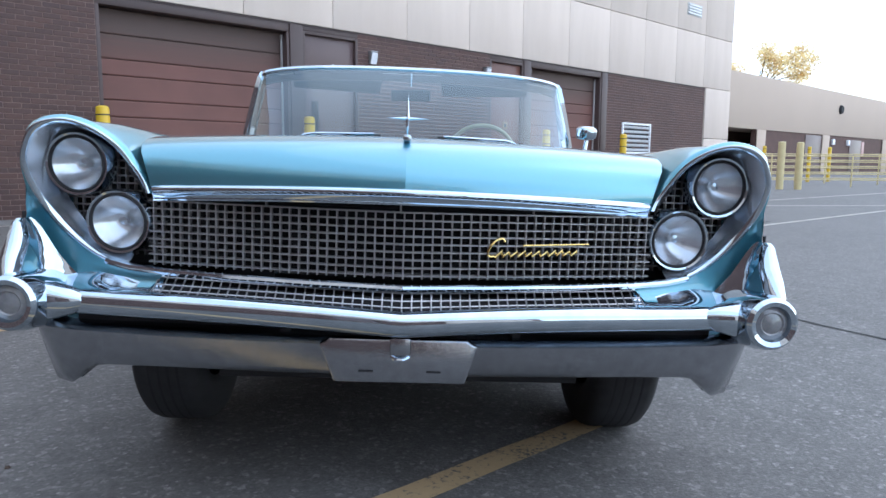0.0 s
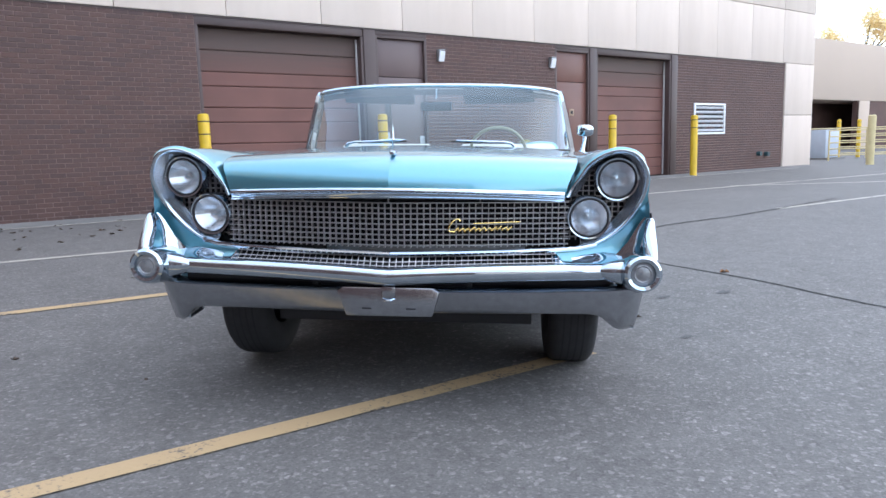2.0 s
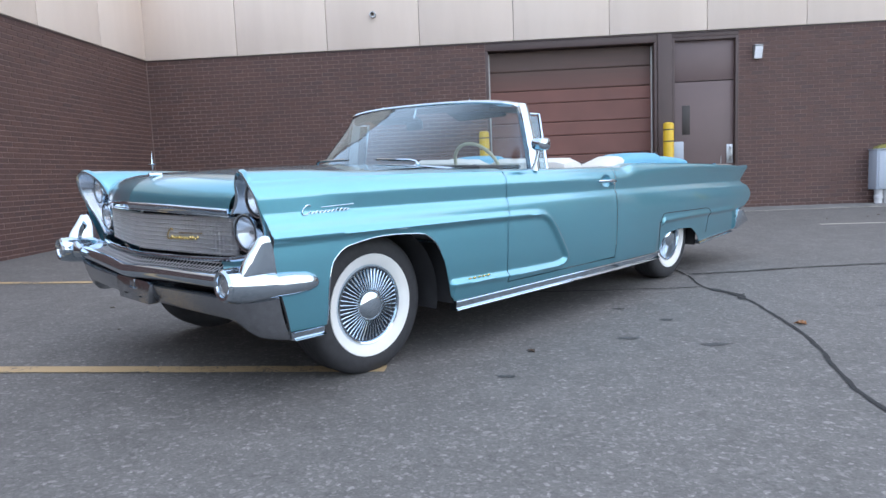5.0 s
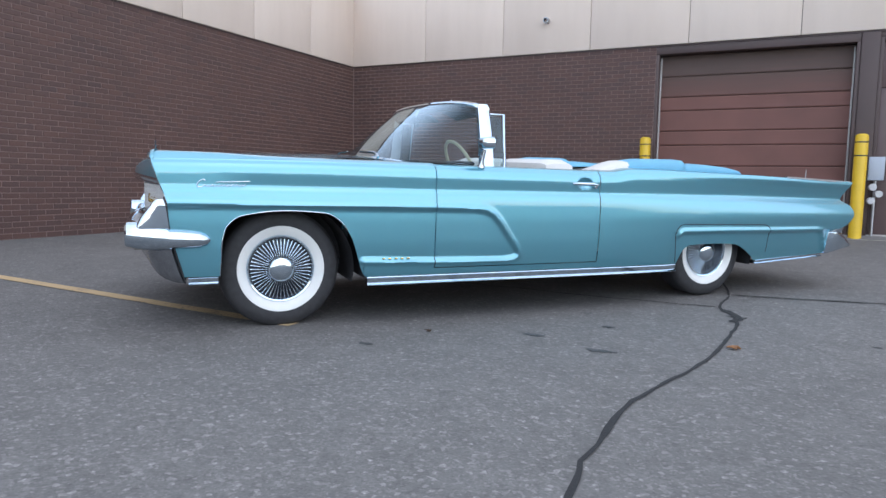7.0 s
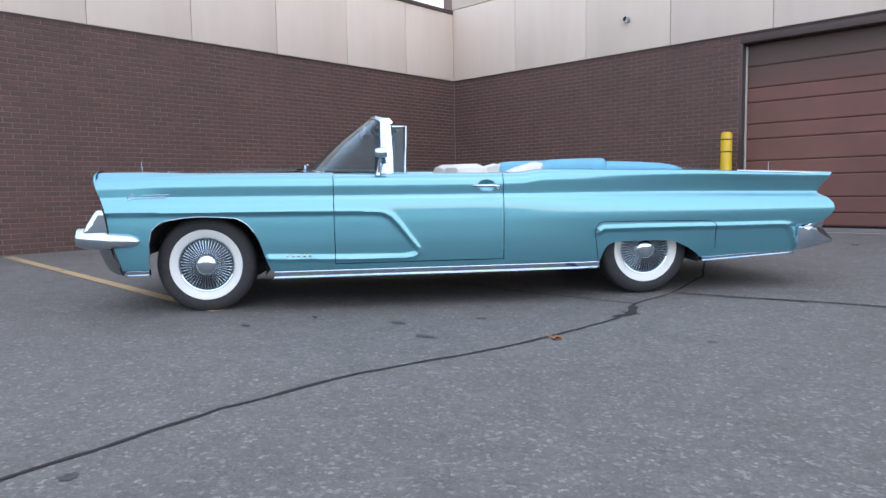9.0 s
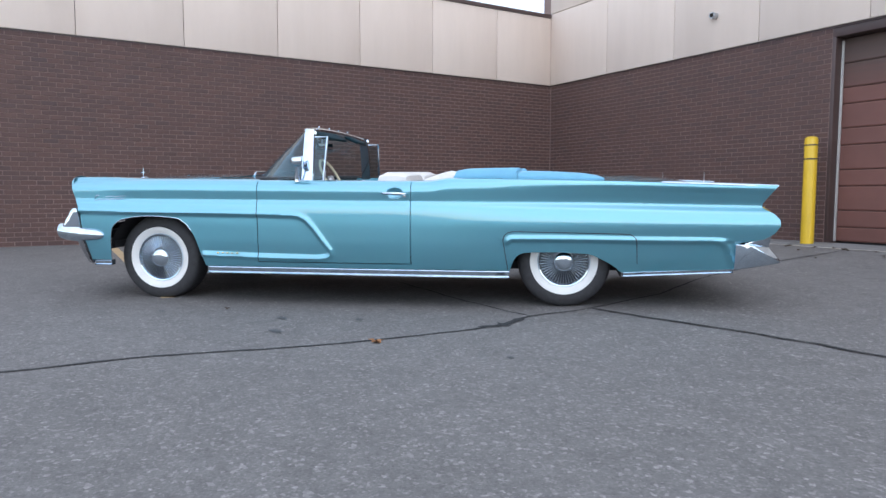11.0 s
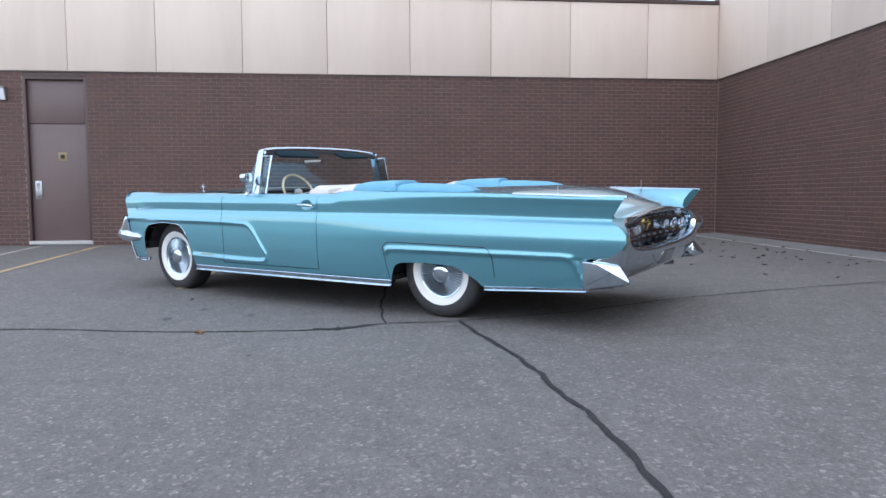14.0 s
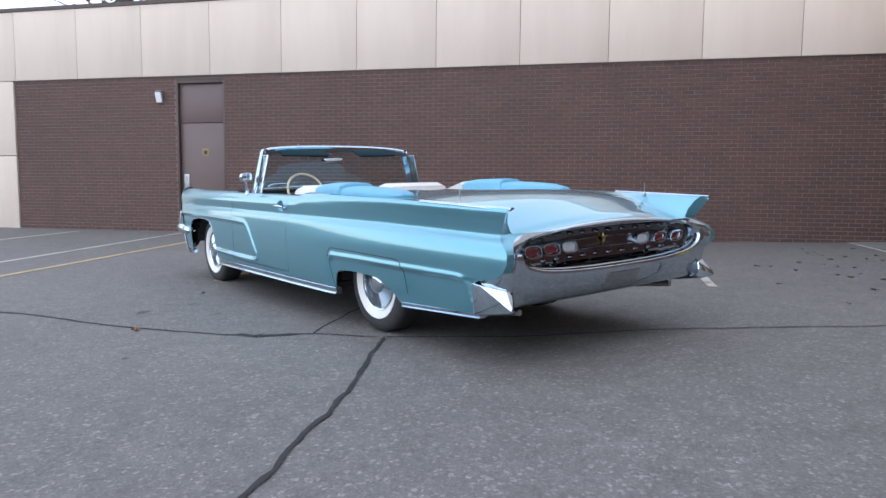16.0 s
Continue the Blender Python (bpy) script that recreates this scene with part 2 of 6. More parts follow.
GARAGE_OLD = faded_mat("weathered_garage_panel", (0.152, 0.063, 0.050), (0.092, 0.057, 0.047), 2.15, 2.80)
YELLOW = plain("yellow_bollard_paint", (0.66, 0.42, 0.025), 0.42, var=0.08, scale=4.0)
CREAM_PAINT = plain("cream_rail_paint", (0.58, 0.47, 0.25), 0.5, var=0.10, scale=4.0)
GREY_BOX = plain("grey_cabinet_paint", (0.40, 0.445, 0.51), 0.45, var=0.06, scale=3.0)
PVC = plain("white_plastic_pipe", (0.55, 0.55, 0.56), 0.4, var=0.06)
STEEL = plain("galvanised_steel", (0.42, 0.43, 0.45), 0.35, metal=0.8, var=0.12)
WHITE_METAL = plain("white_enamel", (0.78, 0.79, 0.82), 0.35, var=0.05)
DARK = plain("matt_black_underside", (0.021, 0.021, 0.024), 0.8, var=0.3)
RUBBER = plain("tyre_rubber", (0.025, 0.025, 0.028), 0.7, var=0.25, scale=30.0)
WHITEWALL = plain("white_sidewall_rubber", (0.72, 0.72, 0.70), 0.5, var=0.04)
CREAM = plain("cream_plastic", (0.60, 0.54, 0.38), 0.35, var=0.05)
WHITE_LEATHER = plain("white_leather", (0.62, 0.60, 0.57), 0.5, var=0.06, scale=12.0, bumpd=0.002)
TEAL_VINYL = plain("light_turquoise_vinyl", (0.115, 0.360, 0.520), 0.5, var=0.06, scale=10.0, bumpd=0.001)
VISOR = plain("teal_vinyl_trim", (0.008, 0.026, 0.034), 0.8, var=0.1)
VISOR.node_tree.nodes["Principled BSDF"].inputs["Specular IOR Level"].default_value = 0.1
DASH = plain("dark_teal_dashboard", (0.020, 0.055, 0.065), 0.4, var=0.1)
BLACK_VINYL = plain("black_vinyl", (0.020, 0.021, 0.024), 0.55, var=0.15)
RED_LENS = plain("red_lens", (0.105, 0.006, 0.014), 0.08, var=0.1, coat=1.0)
CLEAR_LENS = plain("frosted_clear_lens", (0.50, 0.51, 0.53), 0.15, var=0.1, coat=1.0)
LAMP_LENS = plain("grey_glass_lens", (0.20, 0.205, 0.215), 0.10, var=0.15, scale=60.0, coat=1.0)
GOLD = plain("gold_plated_metal", (0.80, 0.58, 0.22), 0.18, metal=1.0, var=0.06)
LEAF = plain("dry_leaf", (0.24, 0.105, 0.040), 0.7, var=0.35, scale=40.0)
DARK_LEAF = plain("dark_dry_leaf", (0.060, 0.035, 0.022), 0.75, var=0.4, scale=40.0)
BARK = plain("bark", (0.070, 0.052, 0.040), 0.9, var=0.3, scale=20.0, bumpd=0.01)
def foliage_mat(name, col):
    """Thin leaves that let part of the light through."""
    m, n, l, b = nodes_of(name)
    t = noise_tex(n, l, 1.2)
    c = ramp(n, l, t.outputs["Fac"], [(0.3, tuple(q * 0.75 for q in col)), (0.7, tuple(min(1.0, q * 1.15) for q in col))]).outputs["Color"]
    l.new(c, b.inputs["Base Color"])
    b.inputs["Roughness"].default_value = 0.6
    tr = n.new("ShaderNodeBsdfTranslucent")
    l.new(c, tr.inputs["Color"])
    mx = n.new("ShaderNodeMixShader")
    mx.inputs[0].default_value = 0.5
    l.new(b.outputs[0], mx.inputs[1])
    l.new(tr.outputs[0], mx.inputs[2])
    l.new(mx.outputs[0], n["Material Output"].inputs["Surface"])
    return m


AUTUMN = foliage_mat("yellow_orange_foliage", (0.98, 0.76, 0.44))
FAR_CREAM = plain("cream_band_paint", (0.52, 0.41, 0.33), 0.8, var=0.05, scale=0.12)
FAR_BROWN = plain("dark_brown_brick_far_off", (0.105, 0.056, 0.046), 0.8, var=0.15, scale=1.5)
PALE_TRIM = plain("pale_trim", (0.45, 0.43, 0.41), 0.5, var=0.06)


# ---- mesh helpers ----
def link_mesh(name, verts, faces, mat, parent=None, label="", smooth=True, sharp=38.0):
    me = bpy.data.meshes.new(name)
    me.from_pydata([tuple(float(c) for c in v) for v in verts], [], [tuple(int(i) for i in f) for f in faces])
    me.materials.append(mat)
    if smooth:
        me.shade_smooth()
        me.set_sharp_from_angle(angle=radians(sharp))
    ob = new(name, me)
    if parent is not None:
        ob.parent = parent
    if label:
        tagged(ob, label)
    return ob


def part(name, bm, mat, parent, label="", smooth=True, sharp=38.0):
    me = bpy.data.meshes.new(name)
    bmesh.ops.recalc_face_normals(bm, faces=bm.faces)
    bm.to_mesh(me)
    bm.free()
    me.materials.append(mat)
    if smooth:
        me.shade_smooth()
        me.set_sharp_from_angle(angle=radians(sharp))
    ob = new(name, me)
    if parent is not None:
        ob.parent = parent
    if label:
        tagged(ob, label)
    return ob


def box_bm(lo, hi, bevel=0.0, bm=None):
    bm = bm or bmesh.new()
    c = [(a + b) / 2 for a, b in zip(lo, hi)]
    s = [b - a for a, b in zip(lo, hi)]
    r = bmesh.ops.create_cube(bm, size=1.0, matrix=Matrix.Translation(c) @ Matrix.Diagonal((*s, 1)))
    if bevel:
        es = list({e for v in r["verts"] for e in v.link_edges})
        bmesh.ops.bevel(bm, geom=es, offset=bevel, segments=2, affect="EDGES", profile=0.5)
    return bm


def loft(rings, closed=True, cap=True):
    """Vertices and faces that join rings of equally many points."""
    k = len(rings[0])
    v = [p for r in rings for p in r]
    f = []
    for i in range(len(rings) - 1):
        for j in range(k if closed else k - 1):
            a, b = i * k + j, i * k + (j + 1) % k
            f.append((a, b, b + k, a + k))
    if cap and closed:
        f.append(tuple(range(k - 1, -1, -1)))
        f.append(tuple(range((len(rings) - 1) * k, len(rings) * k)))
    return v, f


def tube_vf(path, r, sides=8):
    """A round tube along a path; r is a radius or one for each point."""
    path = [Vector(p) for p in path]
    rs = [r] * len(path) if isinstance(r, (int, float)) else r
    rings = []
    up = Vector((0, 0, 1))
    for i, p in enumerate(path):
        d = (path[min(i + 1, len(path) - 1)] - path[max(i - 1, 0)]).normalized()
        u = d.cross(up)
        if u.length < 0.1:
            u = d.cross(Vector((1, 0, 0)))
        u.normalize()
        w = u.cross(d)
        rings.append([p + (u * math.cos(2 * math.pi * k / sides) + w * math.sin(2 * math.pi * k / sides)) * rs[i] for k in range(sides)])
    return loft(rings)


def tube(name, path, r, mat, parent, label="", sides=8):
    v, f = tube_vf(path, r, sides)
    return link_mesh(name, v, f, mat, parent, label)


def lathe_vf(profile, sides=48, axis="y", centre=(0, 0, 0), cap=False):
    """Turns (radius, along) points round an axis."""
    rings = []
    for r, a in profile:
        ring = []
        for k in range(sides):
            t = 2 * math.pi * k / sides
            c, s = r * math.cos(t), r * math.sin(t)
            p = {"y": (c, a, s), "x": (a, c, s), "z": (c, s, a)}[axis]
            ring.append(Vector(p) + Vector(centre))
        rings.append(ring)
    return loft(rings, True, cap)


def lathe(name, profile, mat, parent, label="", sides=48, axis="y", centre=(0, 0, 0), cap=False):
    v, f = lathe_vf(profile, sides, axis, centre, cap)
    return link_mesh(name, v, f, mat, parent, label)


def prism(name, outline, lo, hi, mat, parent, axis="y", label="", bevel=0.0):
    """An outline of (a, b) points pushed from lo to hi along an axis."""
    def at(a, b, c):
        return {"y": (a, c, b), "x": (c, a, b), "z": (a, b, c)}[axis]
    bm = bmesh.new()
    r0 = [bm.verts.new(at(a, b, lo)) for a, b in outline]
    r1 = [bm.verts.new(at(a, b, hi)) for a, b in outline]
    k = len(outline)
    bm.faces.new(r0)
    bm.faces.new(r1[::-1])
    for i in range(k):
        bm.faces.new((r0[i], r1[i], r1[(i + 1) % k], r0[(i + 1) % k]))
    bmesh.ops.recalc_face_normals(bm, faces=bm.faces)
    if bevel:
        bmesh.ops.bevel(bm, geom=list(bm.edges), offset=bevel, segments=2, affect="EDGES", profile=0.5)
    return part(name, bm, mat, parent, label)


def empty(name, m=None):
    ob = new(name)
    ob.empty_display_size = 0.2
    if m is not None:
        ob.matrix_world = m
    return ob


def lerp(x, pts):
    """Straight interpolation through (x, value) points in rising order of x."""
    return float(np.interp(x, [p[0] for p in pts], [p[1] for p in pts]))


def smooth01(t):
    t = min(1.0, max(0.0, t))
    return t * t * (3 - 2 * t)

# ---- ground ----
def ground_z(x, y):
    """The lot falls gently away from both walls."""
    def soft(d):
        return 0.5 * (d + math.sqrt(d * d + 0.5))
    a = 0.030 * soft(min(y, 9.9) - 3.1)
    b = 0.0217 * soft(2.8 - max(x, -3.2))
    return math.sqrt(a * a + b * b) - 0.012


def make_ground():
    def steps(lo, hi, fine):
        near = list(np.arange(lo, hi + 0.01, fine))
        return [-2500, -600, -200, -90, -45] + [v for v in near] + [95, 200, 600, 2500]
    xs, ys = steps(-24, 60, 0.6), steps(-24, 40, 0.6)
    v = [(x, y, ground_z(x, y)) for y in ys for x in xs]
    k = len(xs)
    f = [(j * k + i, j * k + i + 1, (j + 1) * k + i + 1, (j + 1) * k + i) for j in range(len(ys) - 1) for i in range(k - 1)]
    return tagged(link_mesh("ground", v, f, ASPHALT), "worn grey asphalt of a sloping car park", "ground", kind="structure")


def ribbon(name, pts, width, mat, label, category, lift=0.005, ragged=0.0, step=0.12, seed=1):
    """A strip that lies on the ground along a line."""
    rnd = random.Random(seed)
    line = []
    for (x0, y0), (x1, y1) in zip(pts, pts[1:]):
        n = max(1, int(math.hypot(x1 - x0, y1 - y0) / step))
        line += [(x0 + (x1 - x0) * i / n, y0 + (y1 - y0) * i / n) for i in range(n)]
    line.append(pts[-1])
    v, f = [], []
    for i, (x, y) in enumerate(line):
        xa, ya = line[max(0, i - 1)]
        xb, yb = line[min(len(line) - 1, i + 1)]
        d = math.hypot(xb - xa, yb - ya) or 1.0
        nx, ny = -(yb - ya) / d, (xb - xa) / d
        w0, w1 = width / 2 * (1 + ragged * rnd.uniform(-1, 1)), width / 2 * (1 + ragged * rnd.uniform(-1, 1))
        j = ragged * 0.3 * width * rnd.uniform(-1, 1)
        if ragged > 0.3 and i in (0, len(line) - 1):
            w0 = w1 = width * 0.1
        for w in (w0 + j, -w1 + j):
            px, py = x + nx * w, y + ny * w
            v.append((px, py, ground_z(px, py) + lift))
        if i:
            f.append((2 * i - 2, 2 * i - 1, 2 * i + 1, 2 * i))
    return tagged(link_mesh(name, v, f, mat, smooth=False), label, category, kind="structure")


make_ground()
for i, (a, b) in enumerate([((-2.9, 1.22), (2.30, 1.24)), ((-2.6, 4.14), (1.40, 4.10))]):
    ribbon("road_marking", [a, b], 0.105, YELLOW_LINE, "worn yellow parking bay line on the asphalt", "road marking", ragged=0.05, seed=i)
for i, (a, b) in enumerate([((-3.0, -1.62), (2.70, -1.30)), ((-3.0, -2.66), (1.75, -2.34)), ((-2.7, -4.88), (1.2, -4.88)), ((9.4, 4.22), (19.5, 3.85)), ((7.2, 7.15), (24.5, 6.1)), ((12.5, 6.95), (22.5, 2.2)), ((-2.4, 6.50), (1.88, 6.42))]):
    ribbon("road_marking", [a, b], 0.09, WHITE_LINE if i != 0 else YELLOW_LINE, "faded pale parking line on the asphalt", "road marking", ragged=0.06, seed=10 + i)
ribbon("pavement_joint", [(-3.1, 9.26), (19.4, 9.22)], 0.06, WHITE_LINE, "faded pale line along the concrete apron", "road marking", ragged=0.1, seed=40)

CRACKS = [
    ([(4.52, -3.2), (4.46, -0.66), (4.37, -0.02), (4.38, 0.84), (4.55, 1.53), (4.62, 2.15), (4.66, 2.76), (4.62, 3.05), (4.50, 3.32), (4.54, 3.86)], 0.035),
    ([(4.53, 3.33), (4.06, 3.31), (3.55, 3.31), (2.96, 3.34), (2.4, 3.36)], 0.026),
    ([(4.60, 2.80), (4.66, 2.92), (4.60, 3.12), (4.53, 3.25)], 0.085),
    ([(4.54, 3.86), (4.41, 4.72), (4.2, 5.3), (4.01, 5.86), (3.74, 7.26), (3.55, 9.2)], 0.028),
    ([(4.72, 3.02), (4.66, 2.97), (4.58, 2.99)], 0.06),
    ([(4.54, 3.87), (5.05, 3.95), (5.64, 4.07), (6.45, 4.13), (7.0, 4.17), (8.4, 4.15), (11.5, 4.4)], 0.038),
]
for i, (pts, w) in enumerate(CRACKS):
    rr = random.Random(i)
    fine = []
    for j in range(len(pts) - 1):          # a smooth run through the points, with small wanderings
        a, b, c, d = (Vector(pts[max(0, min(len(pts) - 1, j + q))]) for q in (-1, 0, 1, 2))
        n = max(2, int((c - b).length / 0.16))
        for k in range(n):
            u = k / n
            p = 0.5 * (2 * b + (c - a) * u + (2 * a - 5 * b + 4 * c - d) * u * u + (3 * b - a - 3 * c + d) * u ** 3)
            fine.append((p.x + rr.uniform(-0.012, 0.012), p.y + rr.uniform(-0.012, 0.012)))
    fine.append(pts[-1])
    ribbon("pavement_crack", fine, [q * 0.68 for q in w] if isinstance(w, (list, tuple)) else w * 0.68, TAR, "tar-sealed crack running through the asphalt", "crack", lift=0.004 + 0.0006 * i, ragged=0.38, step=0.06, seed=i)


def apron():
    """The concrete strip along the foot of the long wall."""
    xs = list(np.arange(-3.1, 21.6, 0.65))
    ys = [9.27, 9.33, 9.6, 9.86]
    v = [(x, y, ground_z(x, y) + (0.002 if y < 9.3 else 0.014)) for y in ys for x in xs]
    k = len(xs)
    f = [(j * k + i, j * k + i + 1, (j + 1) * k + i + 1, (j + 1) * k + i) for j in range(3) for i in range(k - 1)]
    return tagged(link_mesh("pavement", v, f, CONCRETE, smooth=False), "grey concrete apron along the brick wall", "pavement", kind="structure")


apron()

# ---- walls ----
BASE, BRICK_TOP, PANEL_FOOT = -0.1, 3.165, 3.19
NORTH_Y, WEST_X = 9.85, -3.15          # faces of the brickwork
W1_TOP, W2_TOP = 7.4, 4.64


def wall_of_boxes(name, boxes, mat, label):
    bm = bmesh.new()
    for lo, hi in boxes:
        box_bm(lo, hi, bm=bm)
    ob = part(name, bm, mat, None, smooth=False)
    return tagged(ob, label, "wall", kind="structure")


wall_north = wall_of_boxes("wall_north", [
    ((WEST_X - 0.3, NORTH_Y + 0.004, BASE), (2.86, NORTH_Y + 0.3, BRICK_TOP)),
    ((7.10, NORTH_Y + 0.004, BASE), (10.42, NORTH_Y + 0.3, BRICK_TOP)),
    ((14.62, NORTH_Y + 0.004, BASE), (19.62, NORTH_Y + 0.3, BRICK_TOP)),
    ((WEST_X - 0.3, NORTH_Y + 0.03, BRICK_TOP), (21.2, NORTH_Y + 0.3, W1_TOP)),
], MORTAR, "dark brown brick wall with mortar joints below cream panels")
wall_west = wall_of_boxes("wall_west", [
    ((WEST_X - 0.3, -1.82, BASE), (WEST_X - 0.004, NORTH_Y, BRICK_TOP)),
    ((WEST_X - 0.3, -6.68, BASE), (WEST_X - 0.004, -2.90, BRICK_TOP)),
    ((WEST_X - 0.3, -14.0, BRICK_TOP), (WEST_X - 0.03, NORTH_Y, W2_TOP - 0.05)),
    ((WEST_X - 0.3, -14.0, BASE), (WEST_X - 0.03, -6.68, BRICK_TOP)),
], MORTAR, "dark brown brick wall with mortar joints below cream panels")
wall_of_boxes("wall_east_return", [((20.9, NORTH_Y + 0.3, BASE), (21.2, 20.0, W1_TOP))], PANEL, "plain cream end wall of the building")
wall_of_boxes("roof_slab", [((WEST_X - 0.28, NORTH_Y + 0.3, W1_TOP - 0.3), (20.9, 20.0, W1_TOP - 0.02))], CONCRETE, "flat roof slab behind the parapet")


def flashing(name, lo, hi):
    tagged(part(name, box_bm(lo, hi), BROWN, None, smooth=False), "dark brown metal flashing over the brickwork", "trim", kind="structure")


flashing("trim_north", (WEST_X, NORTH_Y - 0.012, BRICK_TOP), (19.6, NORTH_Y + 0.028, PANEL_FOOT - 0.002))
flashing("trim_west", (WEST_X - 0.028, -6.68, BRICK_TOP), (WEST_X + 0.012, NORTH_Y - 0.014, PANEL_FOOT - 0.002))
flashing("coping_west", (WEST_X - 0.34, -14.0, W2_TOP - 0.05), (WEST_X + 0.05, NORTH_Y - 0.05, W2_TOP + 0.02))
flashing("coping_north", (WEST_X - 0.34, NORTH_Y - 0.05, W1_TOP), (21.25, NORTH_Y + 0.34, W1_TOP + 0.07))


def panels_north():
    joints = [WEST_X] + [-1.469 + 1.6085 * k for k in range(14)] + [21.2]
    for a, b in zip(joints, joints[1:]):
        for z0, z1 in ((PANEL_FOOT, 4.67), (4.685, W1_TOP)):
            if b > 19.5 and z0 < 4:
                z0 = PANEL_FOOT + 0.012
            part("panel", box_bm((a + 0.004, NORTH_Y - 0.035, z0), (b - 0.004, NORTH_Y + 0.026, z1), 0.006), PANEL, wall_north)
    for z0, z1 in ((ground_z(20, 9.8), 1.70), (1.715, PANEL_FOOT)):
        part("panel", box_bm((19.63, NORTH_Y - 0.04, z0), (21.2, NORTH_Y + 0.29, z1), 0.006), PANEL, wall_north)


def panels_west():
    joints = [NORTH_Y - 0.04] + [8.41 - 1.5035 * k for k in range(15)]
    for a, b in zip(joints, joints[1:]):
        part("panel", box_bm((WEST_X - 0.026, b + 0.004, PANEL_FOOT), (WEST_X + 0.03, a - 0.004, W2_TOP - 0.055), 0.006), PANEL, wall_west)
    for z0, z1 in ((0.05, 1.63), (1.645, PANEL_FOOT - 0.012)):
        for a, b in ((-6.70, -8.13), (-8.13, -9.63), (-9.63, -11.13), (-11.13, -12.6)):
            part("panel", box_bm((WEST_X - 0.026, b + 0.004, z0), (WEST_X + 0.034, a - 0.004, z1), 0.006), PANEL, wall_west)


panels_north()
panels_west()


# ---- doors in the long wall ----
def garage_door(name, x0, x1, seed):
    top, foot = 3.04, ground_z((x0 + x1) / 2, 9.8) + 0.03
    d = empty(name, Matrix.Translation((0, NORTH_Y, 0)))
    tagged(d, "closed red-brown sectional garage door with a weathered grey top", "garage door", kind="structure")
    rows = [(2.695, top), (2.36, 2.695), (2.137, 2.36), (1.80, 2.137), (1.566, 1.80), (1.225, 1.566), (0.995, 1.225), (0.655, 0.995), (0.42, 0.655), (foot, 0.42)]
    for i, (z0, z1) in enumerate(rows):
        mid = z0 + (z1 - z0) * 0.38
        bm = bmesh.new()
        y0 = 0.190
        prof = [(z0 + 0.003, y0 + 0.03), (z0 + 0.003, y0 + 0.008), (z0 + 0.02, y0), (mid, y0 + 0.001), (z1 - 0.02, y0), (z1 - 0.006, y0 + 0.008), (z1 - 0.006, y0 + 0.03)]
        a = [bm.verts.new((x0 + 0.05, y, z)) for z, y in prof]
        b = [bm.verts.new((x1 - 0.05, y, z)) for z, y in prof]
        for k in range(len(prof) - 1):
            bm.faces.new((a[k], b[k], b[k + 1], a[k + 1]))
        part("door_section", bm, GARAGE_OLD if i < 2 else GARAGE, d, "weathered grey-brown section" if i < 2 else "", smooth=False)
    part("backing", box_bm((x0 + 0.02, 0.235, foot - 0.05), (x1 - 0.02, 0.29, 3.1)), DARK, d, smooth=False)
    part("header", box_bm((x0, 0.0, top), (x1, 0.26, BRICK_TOP - 0.002), 0.004), BROWN, d)
    for x, w in ((x0, 0.05), (x1 - 0.05, 0.05)):
        part("jamb", box_bm((x, 0.0, foot - 0.05), (x + w, 0.26, top - 0.002), 0.004), BROWN, d)
    for x in (x0 + 0.052, x1 - 0.074):
        part("track", box_bm((x, 0.140, foot), (x + 0.022, 0.180, top - 0.04), 0.003), PALE_TRIM, d, "pale metal guide track")
    return d


def steel_door(name, m, w, mat, label, sign, window=None, handle_at=None, sill=True, top=3.07, transom=2.33):
    """A flush steel door with a transom panel; local x along the wall, y into it, z from the threshold."""
    d = empty(name, m)
    tagged(d, label, "door", kind="structure")
    for x in (0.0, w - 0.05):
        part("jamb", box_bm((x, 0.0, 0.0), (x + 0.05, 0.15, top), 0.004), BROWN, d)
    part("head", box_bm((0.05, 0.0, top - 0.05), (w - 0.05, 0.15, top), 0.004), BROWN, d)
    part("lintel", box_bm((0.0, 0.003, top + 0.002), (w, 0.22, BRICK_TOP - 0.002 - m.translation.z), 0.003), BROWN, d)
    part("transom_panel", box_bm((0.052, 0.06, transom + 0.012), (w - 0.052, 0.12, top - 0.052), 0.004), mat, d)
    leaf = part("leaf", box_bm((0.055, 0.06, 0.035), (w - 0.055, 0.11, transom), 0.004), mat, d)
    part("backing", box_bm((0.04, 0.125, 0.0), (w - 0.04, 0.2, top)), DARK, d, smooth=False)
    if sill:
        part("threshold", box_bm((0.0, -0.03, -0.03), (w, 0.15, 0.03), 0.006), PALE_TRIM, d, "pale worn threshold")
    if handle_at is not None:
        x = handle_at
        part("plate", box_bm((x - 0.055, 0.048, 0.78), (x + 0.055, 0.059, 1.10), 0.004), STEEL, leaf, "steel pull plate")
        tube("handle", [(x, 0.05, 0.82), (x, 0.015, 0.84), (x, 0.015, 1.04), (x, 0.05, 1.06)], 0.011, STEEL, leaf, "steel pull handle")
    if sign is not None:
        sx, sz, col = sign
        part("sign", box_bm((sx - 0.075, 0.052, sz - 0.075), (sx + 0.075, 0.059, sz + 0.075), 0.002), col, leaf, "small square notice")
        part("sign_centre", box_bm((sx - 0.035, 0.049, sz - 0.035), (sx + 0.035, 0.0515, sz + 0.035)), DARK, leaf, "dark mark on the notice", smooth=False)
    if window is not None:
        x, z0, z1 = window
        part("window", box_bm((x - 0.065, 0.052, z0), (x + 0.065, 0.059, z1), 0.003), DARK_PANE, leaf, "narrow dark wired-glass pane")
    return d


